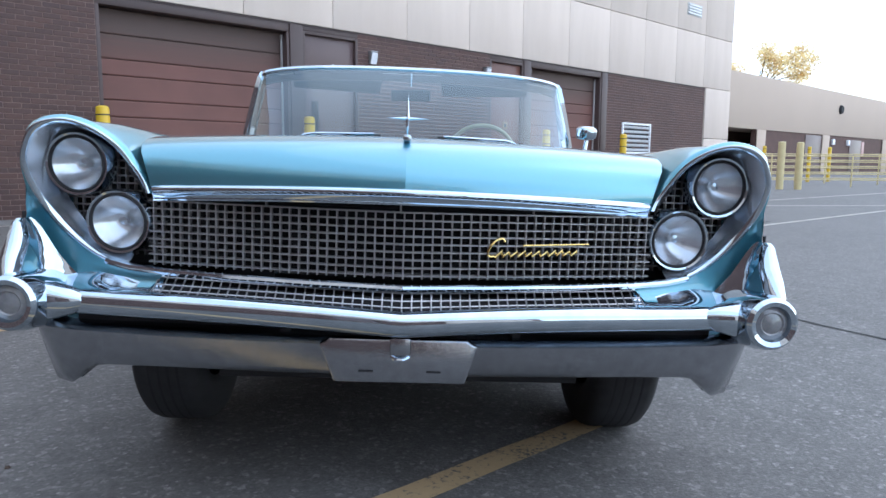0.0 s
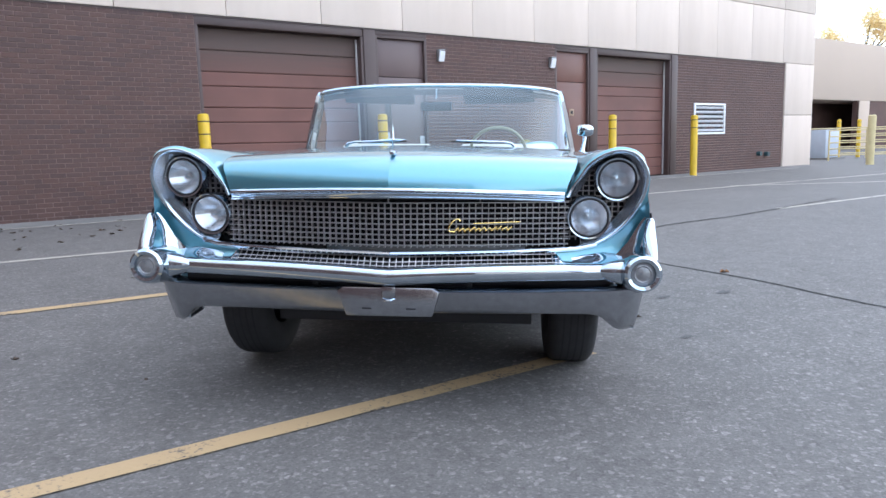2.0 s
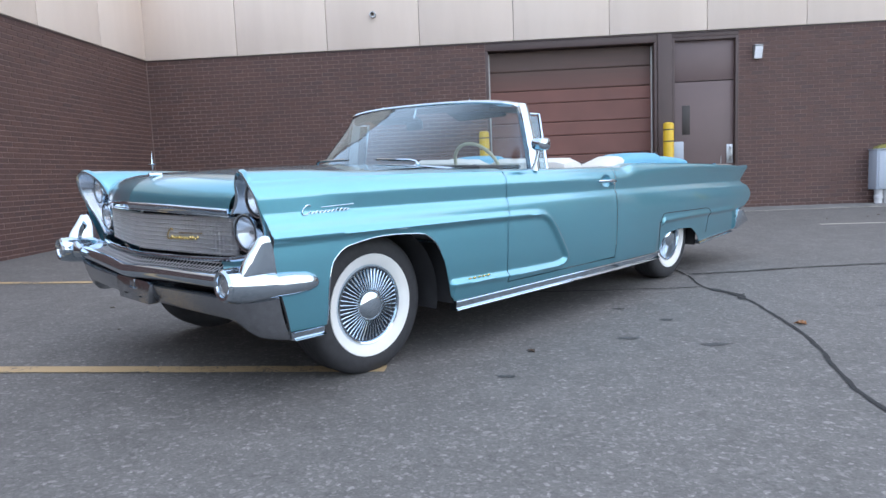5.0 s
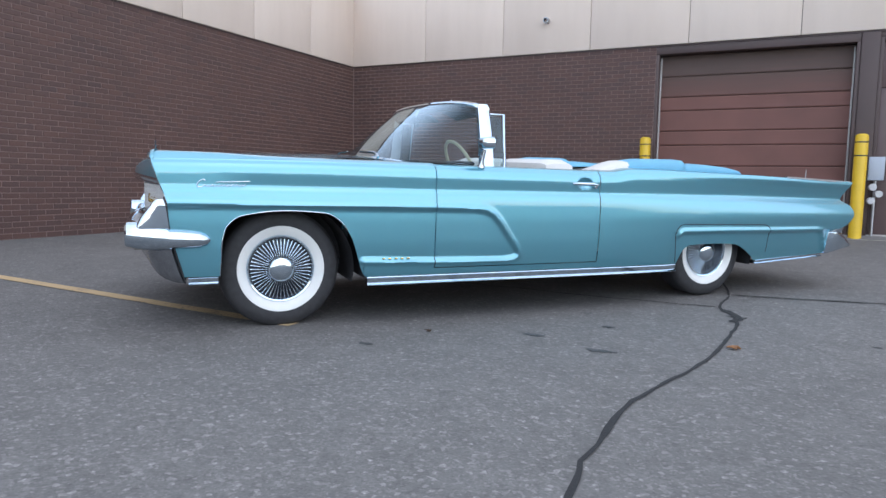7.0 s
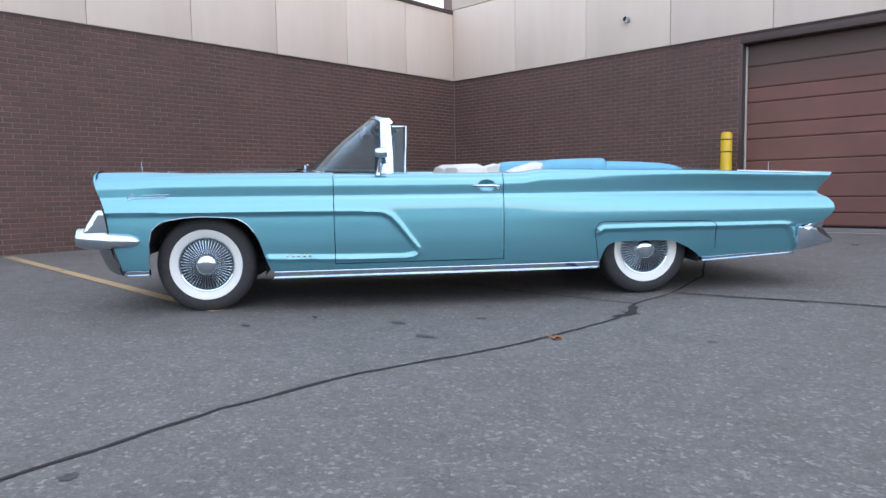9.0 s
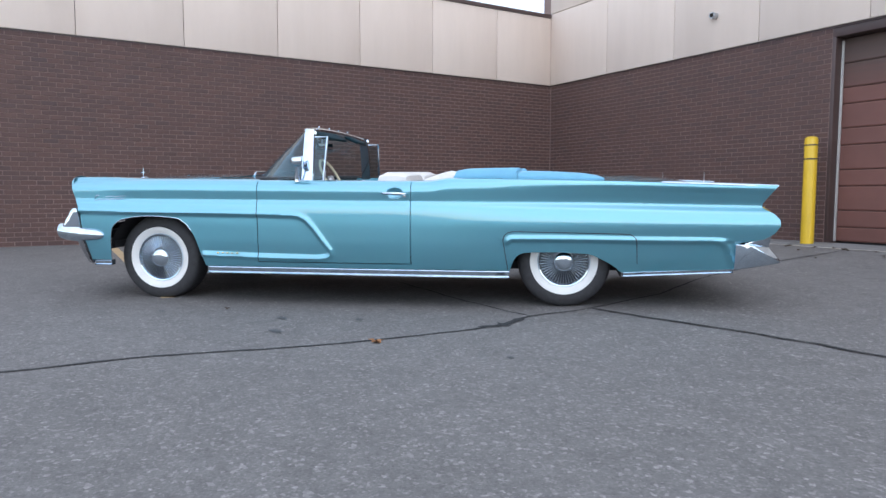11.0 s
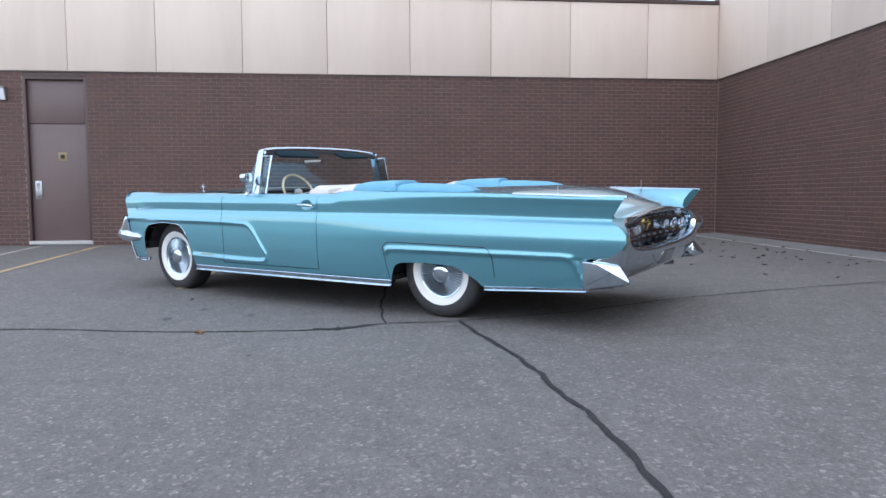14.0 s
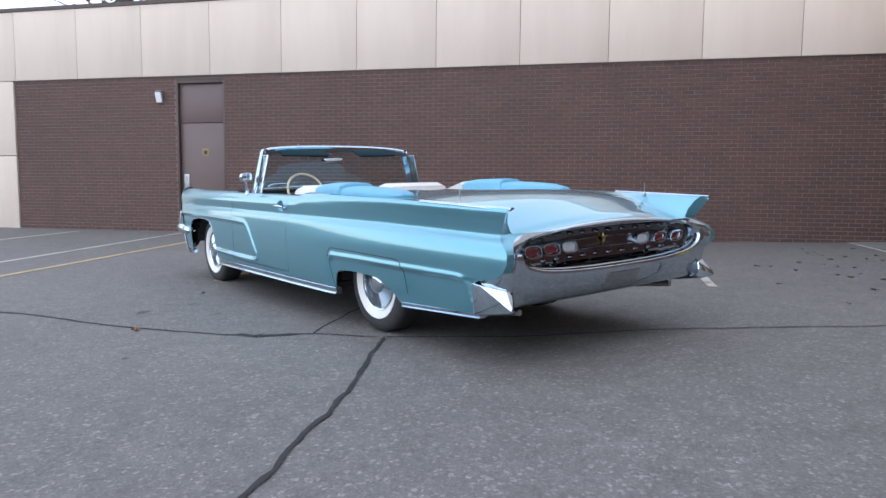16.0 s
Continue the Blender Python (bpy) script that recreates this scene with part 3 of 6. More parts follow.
DARK_PANE = plain("dirty_dark_glass", (0.030, 0.022, 0.020), 0.45, var=0.2)
SIGN_GOLD = plain("yellowed_notice", (0.26, 0.19, 0.08), 0.5)
SIGN_TAN = plain("faded_notice", (0.30, 0.20, 0.13), 0.55)
garage_door("door_1", 2.86, 5.76, 1)
garage_door("door_4", 11.70, 14.38, 2)


def post(x0, x1):
    z = ground_z(x0, 9.8)
    tagged(part("steel_post", box_bm((x0, NORTH_Y - 0.02, z - 0.05), (x1, NORTH_Y + 0.25, BRICK_TOP - 0.003), 0.008), BROWN, None), "dark brown steel post between the doors", "post", kind="structure")


post(5.762, 5.998)
post(11.48, 11.698)
post(14.382, 14.62)
steel_door("door_2", Matrix.Translation((6.0, NORTH_Y, 0.19)), 1.10, DOOR_GREY, "closed grey-brown steel door with a narrow window", None, window=(0.25, 1.29, 1.78), handle_at=0.98, top=2.90, transom=2.17)
steel_door("door_3", Matrix.Translation((10.42, NORTH_Y, 0.20)), 1.06, DOOR_RED, "closed red-brown steel door with a small notice", (0.55, 1.55, SIGN_TAN), handle_at=0.95, top=2.895, transom=2.20)
steel_door("door_5", Matrix.Translation((WEST_X, -2.90, 0.17)) @ pose(0, 0, 0, 0, 0, 90), 1.08, DOOR_GREY, "closed grey-brown steel door with a yellow notice", (0.60, 1.53, SIGN_GOLD), handle_at=0.17, top=2.925, transom=2.10)


# ---- fixtures on the walls ----
def wall_lamp(m):
    """A wedge-shaped wall pack; local y points out of the wall."""
    d = empty("wall_lamp", m)
    prism("housing", [(0.0, 0.105), (0.075, 0.105), (0.10, 0.075), (0.05, -0.095), (0.0, -0.095)], -0.064, 0.064, STEEL, d, axis="x", bevel=0.005)
    prism("lens", [(0.076, 0.100), (0.125, 0.085), (0.075, -0.100), (0.042, -0.105), (0.100, 0.070)], -0.060, 0.060, WHITE_METAL, d, axis="x", label="white plastic lens")
    part("cap", box_bm((-0.068, 0.0, 0.107), (0.068, 0.115, 0.120), 0.004), STEEL, d)
    return tagged(d, "small white wedge-shaped lamp on the brick wall", "wall lamp", group="wall lamps")


lampA = wall_lamp(Matrix.Translation((7.39, NORTH_Y, 2.78)) @ pose(0, 0, 0, 0, 0, 180))
copy_thing(lampA, Matrix.Translation((10.29, NORTH_Y, 2.78)) @ pose(0, 0, 0, 0, 0, 180))
copy_thing(lampA, Matrix.Translation((WEST_X, -3.22, 2.78)) @ pose(0, 0, 0, 0, 0, -90))


def cabinet():
    d = empty("utility_cabinet", Matrix.Translation((9.48, NORTH_Y, 0)))
    part("body", box_bm((-0.25, -0.27, 0.43), (0.25, -0.01, 1.08), 0.012), GREY_BOX, d)
    part("door", box_bm((-0.225, -0.285, 0.46), (0.225, -0.271, 1.05), 0.005), GREY_BOX, d)
    part("lid", box_bm((-0.265, -0.295, 1.082), (0.265, -0.01, 1.10), 0.006), GREY_BOX, d)
    for x in (-0.15, -0.01, 0.13):
        lathe("pipe", [(0.062, 0.15), (0.062, 0.28), (0.070, 0.285), (0.070, 0.33), (0.062, 0.335), (0.062, 0.429)], PVC, d, "white plastic conduit", sides=20, axis="z", centre=(x, -0.15, 0))
    return tagged(d, "pale grey metal cabinet on three white conduits", "utility cabinet")


cabinet()
rag = prism("rag", [(-0.14, 0.0), (-0.12, 0.035), (-0.05, 0.05), (0.01, 0.075), (0.08, 0.06), (0.11, 0.02), (0.12, 0.0)], -0.10, 0.05, plain("olive_rag", (0.22, 0.20, 0.05), 0.8), None, axis="y", bevel=0.008)
rag.matrix_world = Matrix.Translation((9.38, NORTH_Y - 0.14, 1.101))
tagged(rag, "crumpled olive rag on top of the cabinet", "rag")


def meter_box():
    d = empty("meter_box", Matrix.Translation((6.06, NORTH_Y - 0.02, 1.02)))
    part("box", box_bm((-0.10, -0.11, 0.0), (0.10, -0.002, 0.34), 0.01), GREY_BOX, d)
    for x, z in ((-0.03, -0.10), (0.05, -0.20), (-0.04, -0.30)):
        lathe("cap", [(0.0, -0.13), (0.045, -0.13), (0.052, -0.115), (0.052, -0.01)], PVC, d, "white round cap", sides=20, axis="y", centre=(x, 0, z))
    tube("pipe", [(0.0, -0.03, 0.0), (0.0, -0.03, -0.84)], 0.02, STEEL, d)
    return tagged(d, "small grey meter box with white round caps", "meter box")


meter_box()


def vent():
    d = empty("wall_vent", Matrix.Translation((16.0, NORTH_Y, 1.60)))
    w, h = 0.68, 0.40
    for a, b in (((-w, -0.04, h - 0.05), (w, 0.0, h)), ((-w, -0.04, -h), (w, 0.0, -h + 0.05)), ((-w, -0.04, -h + 0.051), (-w + 0.05, 0.0, h - 0.051)), ((w - 0.05, -0.04, -h + 0.051), (w, 0.0, h - 0.051))):
        part("frame", box_bm(a, b, 0.004), WHITE_METAL, d)
    for k in range(6):
        z = -h + 0.11 + k * 0.116
        s = part("slat", box_bm((-w + 0.052, -0.008, -0.034), (w - 0.052, 0.002, 0.034), 0.002), WHITE_METAL, d)
        s.matrix_local = Matrix.Translation((0, -0.02, z)) @ pose(0, 0, 0, 35)
    part("backing", box_bm((-w + 0.03, -0.004, -h + 0.03), (w - 0.03, 0.0, h - 0.03)), DARK, d, smooth=False)
    return tagged(d, "white louvred metal vent in the brick wall", "vent")


vent()


def roof_louvre():
    d = empty("roof_louvre", Matrix.Translation((18.73, NORTH_Y - 0.03, 5.28)))
    part("frame", box_bm((-0.42, -0.012, -0.17), (0.42, 0.0, 0.17), 0.004), PALE_TRIM, d)
    for k in range(4):
        part("slat", box_bm((-0.37, -0.030, -0.135 + 0.075 * k), (0.37, -0.013, -0.085 + 0.075 * k), 0.003), STEEL, d)
    return tagged(d, "pale louvred vent set in the cream panels", "vent")


roof_louvre()
for x, z in ((18.35, 0.62), (18.75, 0.60)):
    tagged(lathe("pipe_stub", [(0.0, -0.12), (0.06, -0.12), (0.065, -0.10), (0.065, 0.0)], DASH, None, sides=16, axis="y", centre=(x, NORTH_Y, z)), "short dark pipe stub sticking out of the wall", "pipe", group="pipe stubs")
for x, z in ((0.97, 3.74), (15.9, 5.55)):
    tagged(lathe("drain_spout", [(0.035, -0.10), (0.05, -0.10), (0.05, 0.0)], STEEL, None, sides=16, axis="y", centre=(x, NORTH_Y - 0.035, z)), "small round drain outlet in the cream panel", "drain", group="drains")


def bollard(name, x, y, h=1.495, r=0.085, mat=YELLOW, bands=True):
    d = empty(name, Matrix.Translation((x, y, ground_z(x, y))))
    if bands:
        lathe("sleeve", [(r + 0.004, -0.05), (r, 0.0), (r, h - 0.05), (r * 0.92, h - 0.02), (r * 0.62, h - 0.003), (0.0, h)], mat, d, sides=28, axis="z")
        for z in (h - 0.12, h - 0.31):
            lathe("band", [(r, z - 0.009), (r + 0.003, z - 0.007), (r + 0.003, z + 0.007), (r, z + 0.009)], BLACK_VINYL, d, "thin dark band", sides=28, axis="z")
        return tagged(d, "bright yellow plastic-sleeved bollard with two dark bands", "bollard", group="yellow bollards")
    lathe("sleeve", [(r, -0.05), (r, h - 0.03), (r * 0.7, h), (0.0, h + 0.004)], mat, d, sides=24, axis="z")
    return tagged(d, "pale cream steel bollard", "bollard", group="cream bollards")


for x, y in ((2.80, 9.55), (5.82, 9.38), (11.63, 9.30), (14.68, 9.36)):
    bollard("bollard", x, y)
for x, y in ((22.5, 8.65), (23.1, 8.32)):
    bollard("bollard", x, y, 1.5, 0.11, CREAM_PAINT, False)

# ---- the building beyond ----
FAR_Y = 20.0
far_wall = wall_of_boxes("wall_far", [
    ((46.8, FAR_Y, -0.1), (150.0, FAR_Y + 0.3, 3.25)),
    ((21.2, FAR_Y + 2.6, -0.1), (62.0, FAR_Y + 2.9, 3.25)),
], FAR_BROWN, "dark brown wall of the building beyond")
part("cream_band", box_bm((21.2, FAR_Y - 0.06, 3.25), (150.0, FAR_Y + 3.0, 6.78), 0.02), FAR_CREAM, far_wall, "plain cream band under the roof")
for x0, x1 in ((46.8, 48.2), (58.9, 60.4), (74.4, 76.0), (96.0, 97.4)):
    part("pier", box_bm((x0, FAR_Y - 0.12, -0.1), (x1, FAR_Y - 0.062, 3.245), 0.01), FAR_CREAM, far_wall)
part("far_door", box_bm((55.5, FAR_Y - 0.06, 0.1), (58.8, FAR_Y - 0.004, 3.15), 0.01), DOOR_GREY, far_wall, "grey steel door")
part("far_door", box_bm((65.4, FAR_Y - 0.06, 0.1), (68.4, FAR_Y - 0.004, 3.0), 0.01), DOOR_GREY, far_wall, "grey steel door")
for x in (61.0, 64.6):
    part("far_lamp", box_bm((x, FAR_Y - 0.2, 2.5), (x + 0.5, FAR_Y - 0.005, 2.95), 0.03), WHITE_METAL, far_wall, "small white wall lamp")
part("far_notice", box_bm((68.6, FAR_Y - 0.04, 1.6), (69.3, FAR_Y - 0.005, 2.9), 0.01), plain("pale_red_notice", (0.5, 0.3, 0.28), 0.5), far_wall, "tall pale notice board")
tagged(lathe("roof_vent", [(0.0, -0.2), (0.30, -0.2), (0.36, -0.1), (0.36, 0.0)], DARK, None, sides=16, axis="y", centre=(62.5, FAR_Y - 0.06, 5.4)), "small round vent in the cream band", "vent")


def railing(name, p0, p1, h=1.05, rails=5):
    (x0, y0), (x1, y1) = p0, p1
    d = empty(name, Matrix.Translation((x0, y0, ground_z(x0, y0))))
    n = max(2, round(math.hypot(x1 - x0, y1 - y0) / 2.0))
    for i in range(n + 1):
        t = i / n
        tube("post", [((x1 - x0) * t, (y1 - y0) * t, -0.05), ((x1 - x0) * t, (y1 - y0) * t, h)], 0.028, CREAM_PAINT, d)
    for k in range(rails):
        z = 0.2 + (h - 0.2) * k / (rails - 1)
        tube("rail", [(0, 0, z), (x1 - x0, y1 - y0, z)], 0.021, CREAM_PAINT, d)
    return tagged(d, "cream-painted steel pipe railing along the ramp", "railing", group="ramp railings")


railing("railing", (24.6, 10.9), (33.0, 2.5))
railing("railing", (26.4, 12.6), (36.0, 4.0), 1.15)
for x, y in ((28.0, 12.2), (29.0, 11.9), (31.4, 11.0), (32.6, 10.6)):
    bollard("bollard", x, y, 1.5, 0.075, YELLOW, True)


def transformer():
    d = empty("transformer_box", Matrix.Translation((26.6, 12.2, ground_z(26.6, 12.2))))
    part("body", box_bm((-0.5, -0.45, 0.06), (0.5, 0.45, 1.1), 0.02), GREY_BOX, d)
    part("plinth", box_bm((-0.7, -0.6, -0.05), (0.7, 0.6, 0.058), 0.01), CONCRETE, d, "concrete plinth")
    return tagged(d, "pale grey steel transformer box on a concrete plinth", "transformer")


transformer()
bollard("bollard", 27.4, 13.4, 1.5, 0.1)


def tree(name, x, y, h, spread, crown_z, mat, label, count, seed):
    rnd = random.Random(seed)
    d = empty(name, Matrix.Translation((x, y, 0)))
    path = [(0, 0, -0.2), (0.1, 0.05, h * 0.3), (-0.1, 0.1, h * 0.6), (0.05, 0, h * 0.95)]
    v, f = tube_vf(path, [0.28, 0.22, 0.14, 0.03], 10)
    tips = []
    for k in range(16):
        a = rnd.uniform(0, 6.28)
        z0 = h * rnd.uniform(0.35, 0.8)
        r = spread * rnd.uniform(0.45, 1.0)
        e = Vector((r * math.cos(a), r * math.sin(a), z0 + r * rnd.uniform(0.2, 0.9)))
        m = Vector((e.x * 0.5, e.y * 0.5, z0 + (e.z - z0) * 0.65))
        vv, ff = tube_vf([(0, 0, z0), m, e], [0.09, 0.05, 0.012], 6)
        f += [tuple(i + len(v) for i in q) for q in ff]
        v += vv
        tips += [m.lerp(e, t) for t in (0.3, 0.55, 0.8, 1.0)]
    link_mesh("trunk", v, f, BARK, d)
    v, f = [], []
    for k in range(count):
        c = Vector(rnd.choice(tips)) + Vector((rnd.gauss(0, 0.45), rnd.gauss(0, 0.45), rnd.gauss(0, 0.4)))
        if c.z < crown_z:
            continue
        u = Vector((rnd.gauss(0, 1), rnd.gauss(0, 1), rnd.gauss(0, 1))).normalized()
        w = u.orthogonal().normalized()
        s = rnd.uniform(0.07, 0.16)
        n = len(v)
        v += [c - u * s, c + w * s * 0.55, c + u * s, c - w * s * 0.55 + u.cross(w) * s * 0.3]
        f.append((n, n + 1, n + 2, n + 3))
    link_mesh("crown", v, f, mat, d, smooth=False)
    return tagged(d, label, "tree")


tree("tree", 62.0, 26.5, 9.6, 4.6, 5.0, AUTUMN, "autumn tree with yellow and orange leaves behind the roof", 13000, 3)
tree("tree", -13.5, -11.0, 9.5, 3.6, 3.0, DARK_LEAF, "bare dark tree with few brown leaves behind the wall", 500, 5)

# ---- the car: x forward, y to its left side, z up from the ground under it ----
CAR_FWD = Vector((-0.6353, -0.7723, 0.0)).normalized()
CAR_LEFT = Vector((-CAR_FWD.y, CAR_FWD.x, 0.0))
LEAN = radians(-1.9)                 # the lot falls towards its left side
CAR_Y = CAR_LEFT * math.cos(LEAN) + Vector((0, 0, 1)) * math.sin(LEAN)
CAR_Z = CAR_FWD.cross(CAR_Y)
CAR_M = Matrix.Translation((2.637, 3.028, 0.029)) @ Matrix((CAR_FWD, CAR_Y, CAR_Z)).transposed().to_4x4()
car = empty("car", CAR_M)
tagged(car, "turquoise metallic 1950s convertible with chrome trim, its top down", "car")

AXLE_F, AXLE_R, HUB_Z, TYRE_R = 1.6635, -1.6635, 0.345, 0.352
BELT = [(-3.2, 0.936), (-2.6, 0.957), (-2.0, 0.976), (-1.2, 0.991), (-0.92, 0.993), (-0.79, 0.992), (-0.745, 0.987), (-0.69, 0.976), (-0.64, 0.971), (-0.4, 0.970), (0.73, 0.978), (1.5, 0.985), (2.0, 0.983), (2.4, 0.972)]
SHELF = [(-3.2, 0.782), (-1.86, 0.805), (0.745, 0.821), (1.9, 0.829), (2.4, 0.832)]
ARCH_F = [(1.178, 0.30), (1.278, 0.545), (1.345, 0.640), (1.43, 0.686), (1.67, 0.700), (1.90, 0.674), (1.985, 0.615), (2.012, 0.516), (2.022, 0.335)]
ARCH_R = [(-2.09, 0.297), (-2.04, 0.336), (-1.93, 0.400), (-1.83, 0.437), (-1.60, 0.447), (-1.375, 0.441), (-1.31, 0.412), (-1.28, 0.362), (-1.255, 0.30)]
COVE = [(2.30, 0.742), (1.60, 0.733), (0.75, 0.722), (0.46, 0.716), (0.385, 0.706), (0.33, 0.678), (0.27, 0.615), (0.195, 0.515), (0.137, 0.440), (0.132, 0.404), (0.170, 0.380), (0.25, 0.371), (0.75, 0.378), (1.20, 0.392)]
REAR_RIDGE = [(-1.235, 0.520), (-1.27, 0.545), (-1.6, 0.548), (-2.2, 0.545), (-2.74, 0.545), (-2.80, 0.535), (-2.84, 0.50), (-2.925, 0.345)]


def hermite(x, pts):
    """Smooth, non-overshooting interpolation through points in rising order."""
    xs = [p[0] for p in pts]
    if x <= xs[0]:
        return pts[0][1]
    if x >= xs[-1]:
        return pts[-1][1]
    i = max(k for k in range(len(xs) - 1) if xs[k] <= x)

    def slope(k):
        if k == 0 or k == len(pts) - 1:
            return 0.0
        a = (pts[k][1] - pts[k - 1][1]) / (xs[k] - xs[k - 1])
        b = (pts[k + 1][1] - pts[k][1]) / (xs[k + 1] - xs[k])
        return 0.0 if a * b <= 0 else 2 * a * b / (a + b)
    h = xs[i + 1] - xs[i]
    t = (x - xs[i]) / h
    m0, m1 = slope(i) * h, slope(i + 1) * h
    return pts[i][1] * (1 + 2 * t) * (1 - t) ** 2 + m0 * t * (1 - t) ** 2 + pts[i + 1][1] * t * t * (3 - 2 * t) + m1 * t * t * (t - 1)


def oval(a, b, n=64, e=2.8):
    out = []
    for k in range(n):
        t = 2 * math.pi * k / n
        c, s = math.cos(t), math.sin(t)
        out.append((a * math.copysign(abs(c) ** (2 / e), c), b * math.copysign(abs(s) ** (2 / e), s)))
    return out


def near_line(x, z, line):
    """Distance to a polyline, negative on its left-hand side."""
    best = 9.0
    for (ax, az), (bx, bz) in zip(line, line[1:]):
        dx, dz = bx - ax, bz - az
        t = max(0.0, min(1.0, ((x - ax) * dx + (z - az) * dz) / (dx * dx + dz * dz)))
        d = math.hypot(x - ax - t * dx, z - az - t * dz)
        if d < best:
            best = d
    return best


def in_cove(x, z):
    inside = False
    loop = COVE + [(1.2, 0.2), (2.6, 0.2), (2.6, 0.742)]
    for i in range(len(loop)):
        (xi, zi), (xj, zj) = loop[i], loop[i - 1]
        if (zi > z) != (zj > z) and x < (xj - xi) * (z - zi) / (zj - zi) + xi:
            inside = not inside
    return inside


def body_side(x, z):
    """Half width of the body at x and z."""
    zt, zs = lerp(x, BELT), lerp(x, SHELF)
    w = smooth01((-0.3 - x) / 2.4)          # 0 at the doors, 1 at the tail
    soft = 0.0055 * smooth01((x - 1.80) / 0.30)          # the crease dies away towards the nose
    front = [(0.24, 0.962), (0.32, 0.984), (0.42, 0.997), (0.52, 1.003), (0.62, 1.0035), (zs - 0.110, 1.001), (zs - 0.060, 0.9985), (zs - 0.030, 0.995), (zs - 0.013, 0.990), (zs + 0.001, 0.982 + soft), (zs + 0.010, 0.980 + soft), (zt - 0.075, 0.984), (zt - 0.050, 0.980), (zt - 0.025, 0.970), (zt, 0.950)]
    rear = [(0.24, 0.935), (0.42, 0.965), (0.55, 0.985), (0.66, 0.998), (zs - 0.040, 0.978), (zs + 0.010, 0.936), (zt - 0.075, 0.952), (zt - 0.020, 0.968), (zt, 0.962)]
    y = (1 - w) * hermite(z, front) + w * hermite(z, rear)
    d = near_line(x, z, COVE)
    y += 0.012 * math.exp(-(d / 0.015) ** 2)
    if x > 0.1 and z < 0.76 and in_cove(x, z):
        y -= 0.012 * smooth01(d / 0.03)
    if x < -1.2:
        d = near_line(x, z, REAR_RIDGE)
        y += 0.012 * math.exp(-(d / 0.018) ** 2)
        if z < 0.535 and x > -2.92:
            y -= 0.010 * smooth01(d / 0.03)
    if -0.46 < x < -0.29 and z > 0.83:      # finger hollow behind the door handle
        q = ((x + 0.378) / 0.062) ** 2 + ((z - 0.887) / 0.041) ** 2
        y -= 0.024 * max(0.0, 1 - q) ** 0.7
    if x > 2.0:
        y -= 0.03 * ((x - 2.0) / 0.35) ** 2
    if x < -2.6:
        y -= 0.012 * ((-2.6 - x) / 0.5) ** 2
    return y


def low_edge(x):
    if 1.178 <= x <= 2.022:
        return hermite(x, ARCH_F)
    if -2.09 <= x <= -1.255:
        return hermite(x, ARCH_R)
    if x > 2.022:
        return 0.335
    if x < -2.09:
        return lerp(x, [(-2.945, 0.538), (-2.935, 0.50), (-2.925, 0.40), (-2.915, 0.338), (-2.09, 0.297)]) if x > -2.945 else lerp(x, [(-3.0, 0.545), (-2.945, 0.538)])
    return 0.300


NOSE = [(0.30, 2.195), (0.40, 2.222), (0.53, 2.260), (0.60, 2.273), (0.745, 2.287), (0.80, 2.304), (0.87, 2.329), (1.0, 2.362)]
TAIL = [(0.53, -2.93), (0.56, -3.06), (0.60, -3.125), (0.655, -3.165), (0.70, -3.160), (0.74, -3.125), (0.775, -3.062), (0.79, -3.048), (0.82, -3.058), (0.94, -3.145)]


def shear(x, z):
    """Carries the last columns out to the slanting nose and tail edges."""
    if x > 1.95:
        s = (x - 1.95) / 0.25
        return x + s * s * (lerp(z, NOSE) - 2.2)
    if x < -2.6:
        s = (-2.6 - x) / 0.4
        return x + s * s * (lerp(z, TAIL) + 3.0)
    return x


def stations(lo, hi, extra=()):
    xs = set(np.round(np.arange(lo, hi, 0.028), 4)) | {lo, hi}
    for a, b, st in ((1.17, 1.36, 0.008), (1.97, 2.03, 0.004), (-1.40, -1.24, 0.007), (-2.1, -1.8, 0.012), (-2.95, -2.90, 0.004), (0.12, 0.5, 0.014), (-0.448, -0.306, 0.007)):
        xs |= {round(v, 4) for v in np.arange(a, b, st) if lo < v < hi}
    xs = sorted(xs)
    out = [xs[0]]
    for v in xs[1:]:
        if v - out[-1] > 0.0025:
            out.append(v)
    out[-1] = hi
    return out


def side_panel(name, lo, hi, sgn, low=None, label="", flange=True):
    """One piece of the body side between two stations."""
    v, f = [], []
    xs = stations(lo, hi)
    for x in xs:
        zl, zs, zt = (low_edge(x) if low is None else low), lerp(x, SHELF), lerp(x, BELT)
        zr = [max(zl, 0.297 + (zs - 0.337) * k / 44) for k in range(45)] + [zs - 0.04 + 0.055 * k / 8 for k in range(1, 9)] + [zs + 0.015 + (zt - zs - 0.015) * (k / 26) for k in range(1, 27)]
        col = []
        for z in zr:
            col.append((shear(x, z), sgn * body_side(x, z), z))
        y0 = body_side(x, zl)
        if flange:
            col[0] = (shear(x, zl), sgn * y0, zl)
            dy = 0.006 if (1.17 < x < 2.03 or -2.1 < x < -1.25) else 0.030
            col = [(shear(x, zl), sgn * (y0 - dy), zl + 0.004), (shear(x, zl), sgn * (y0 - dy * 0.5), zl - 0.001)] + col
        v += col
    k = len(col)
    for i in range(len(xs) - 1):
        for j in range(k - 1):
            a = i * k + j
            q = (a, a + 1, a + 1 + k, a + k)
            f.append(q if sgn > 0 else q[::-1])
    return link_mesh(name, v, f, PAINT, car, label, sharp=55)


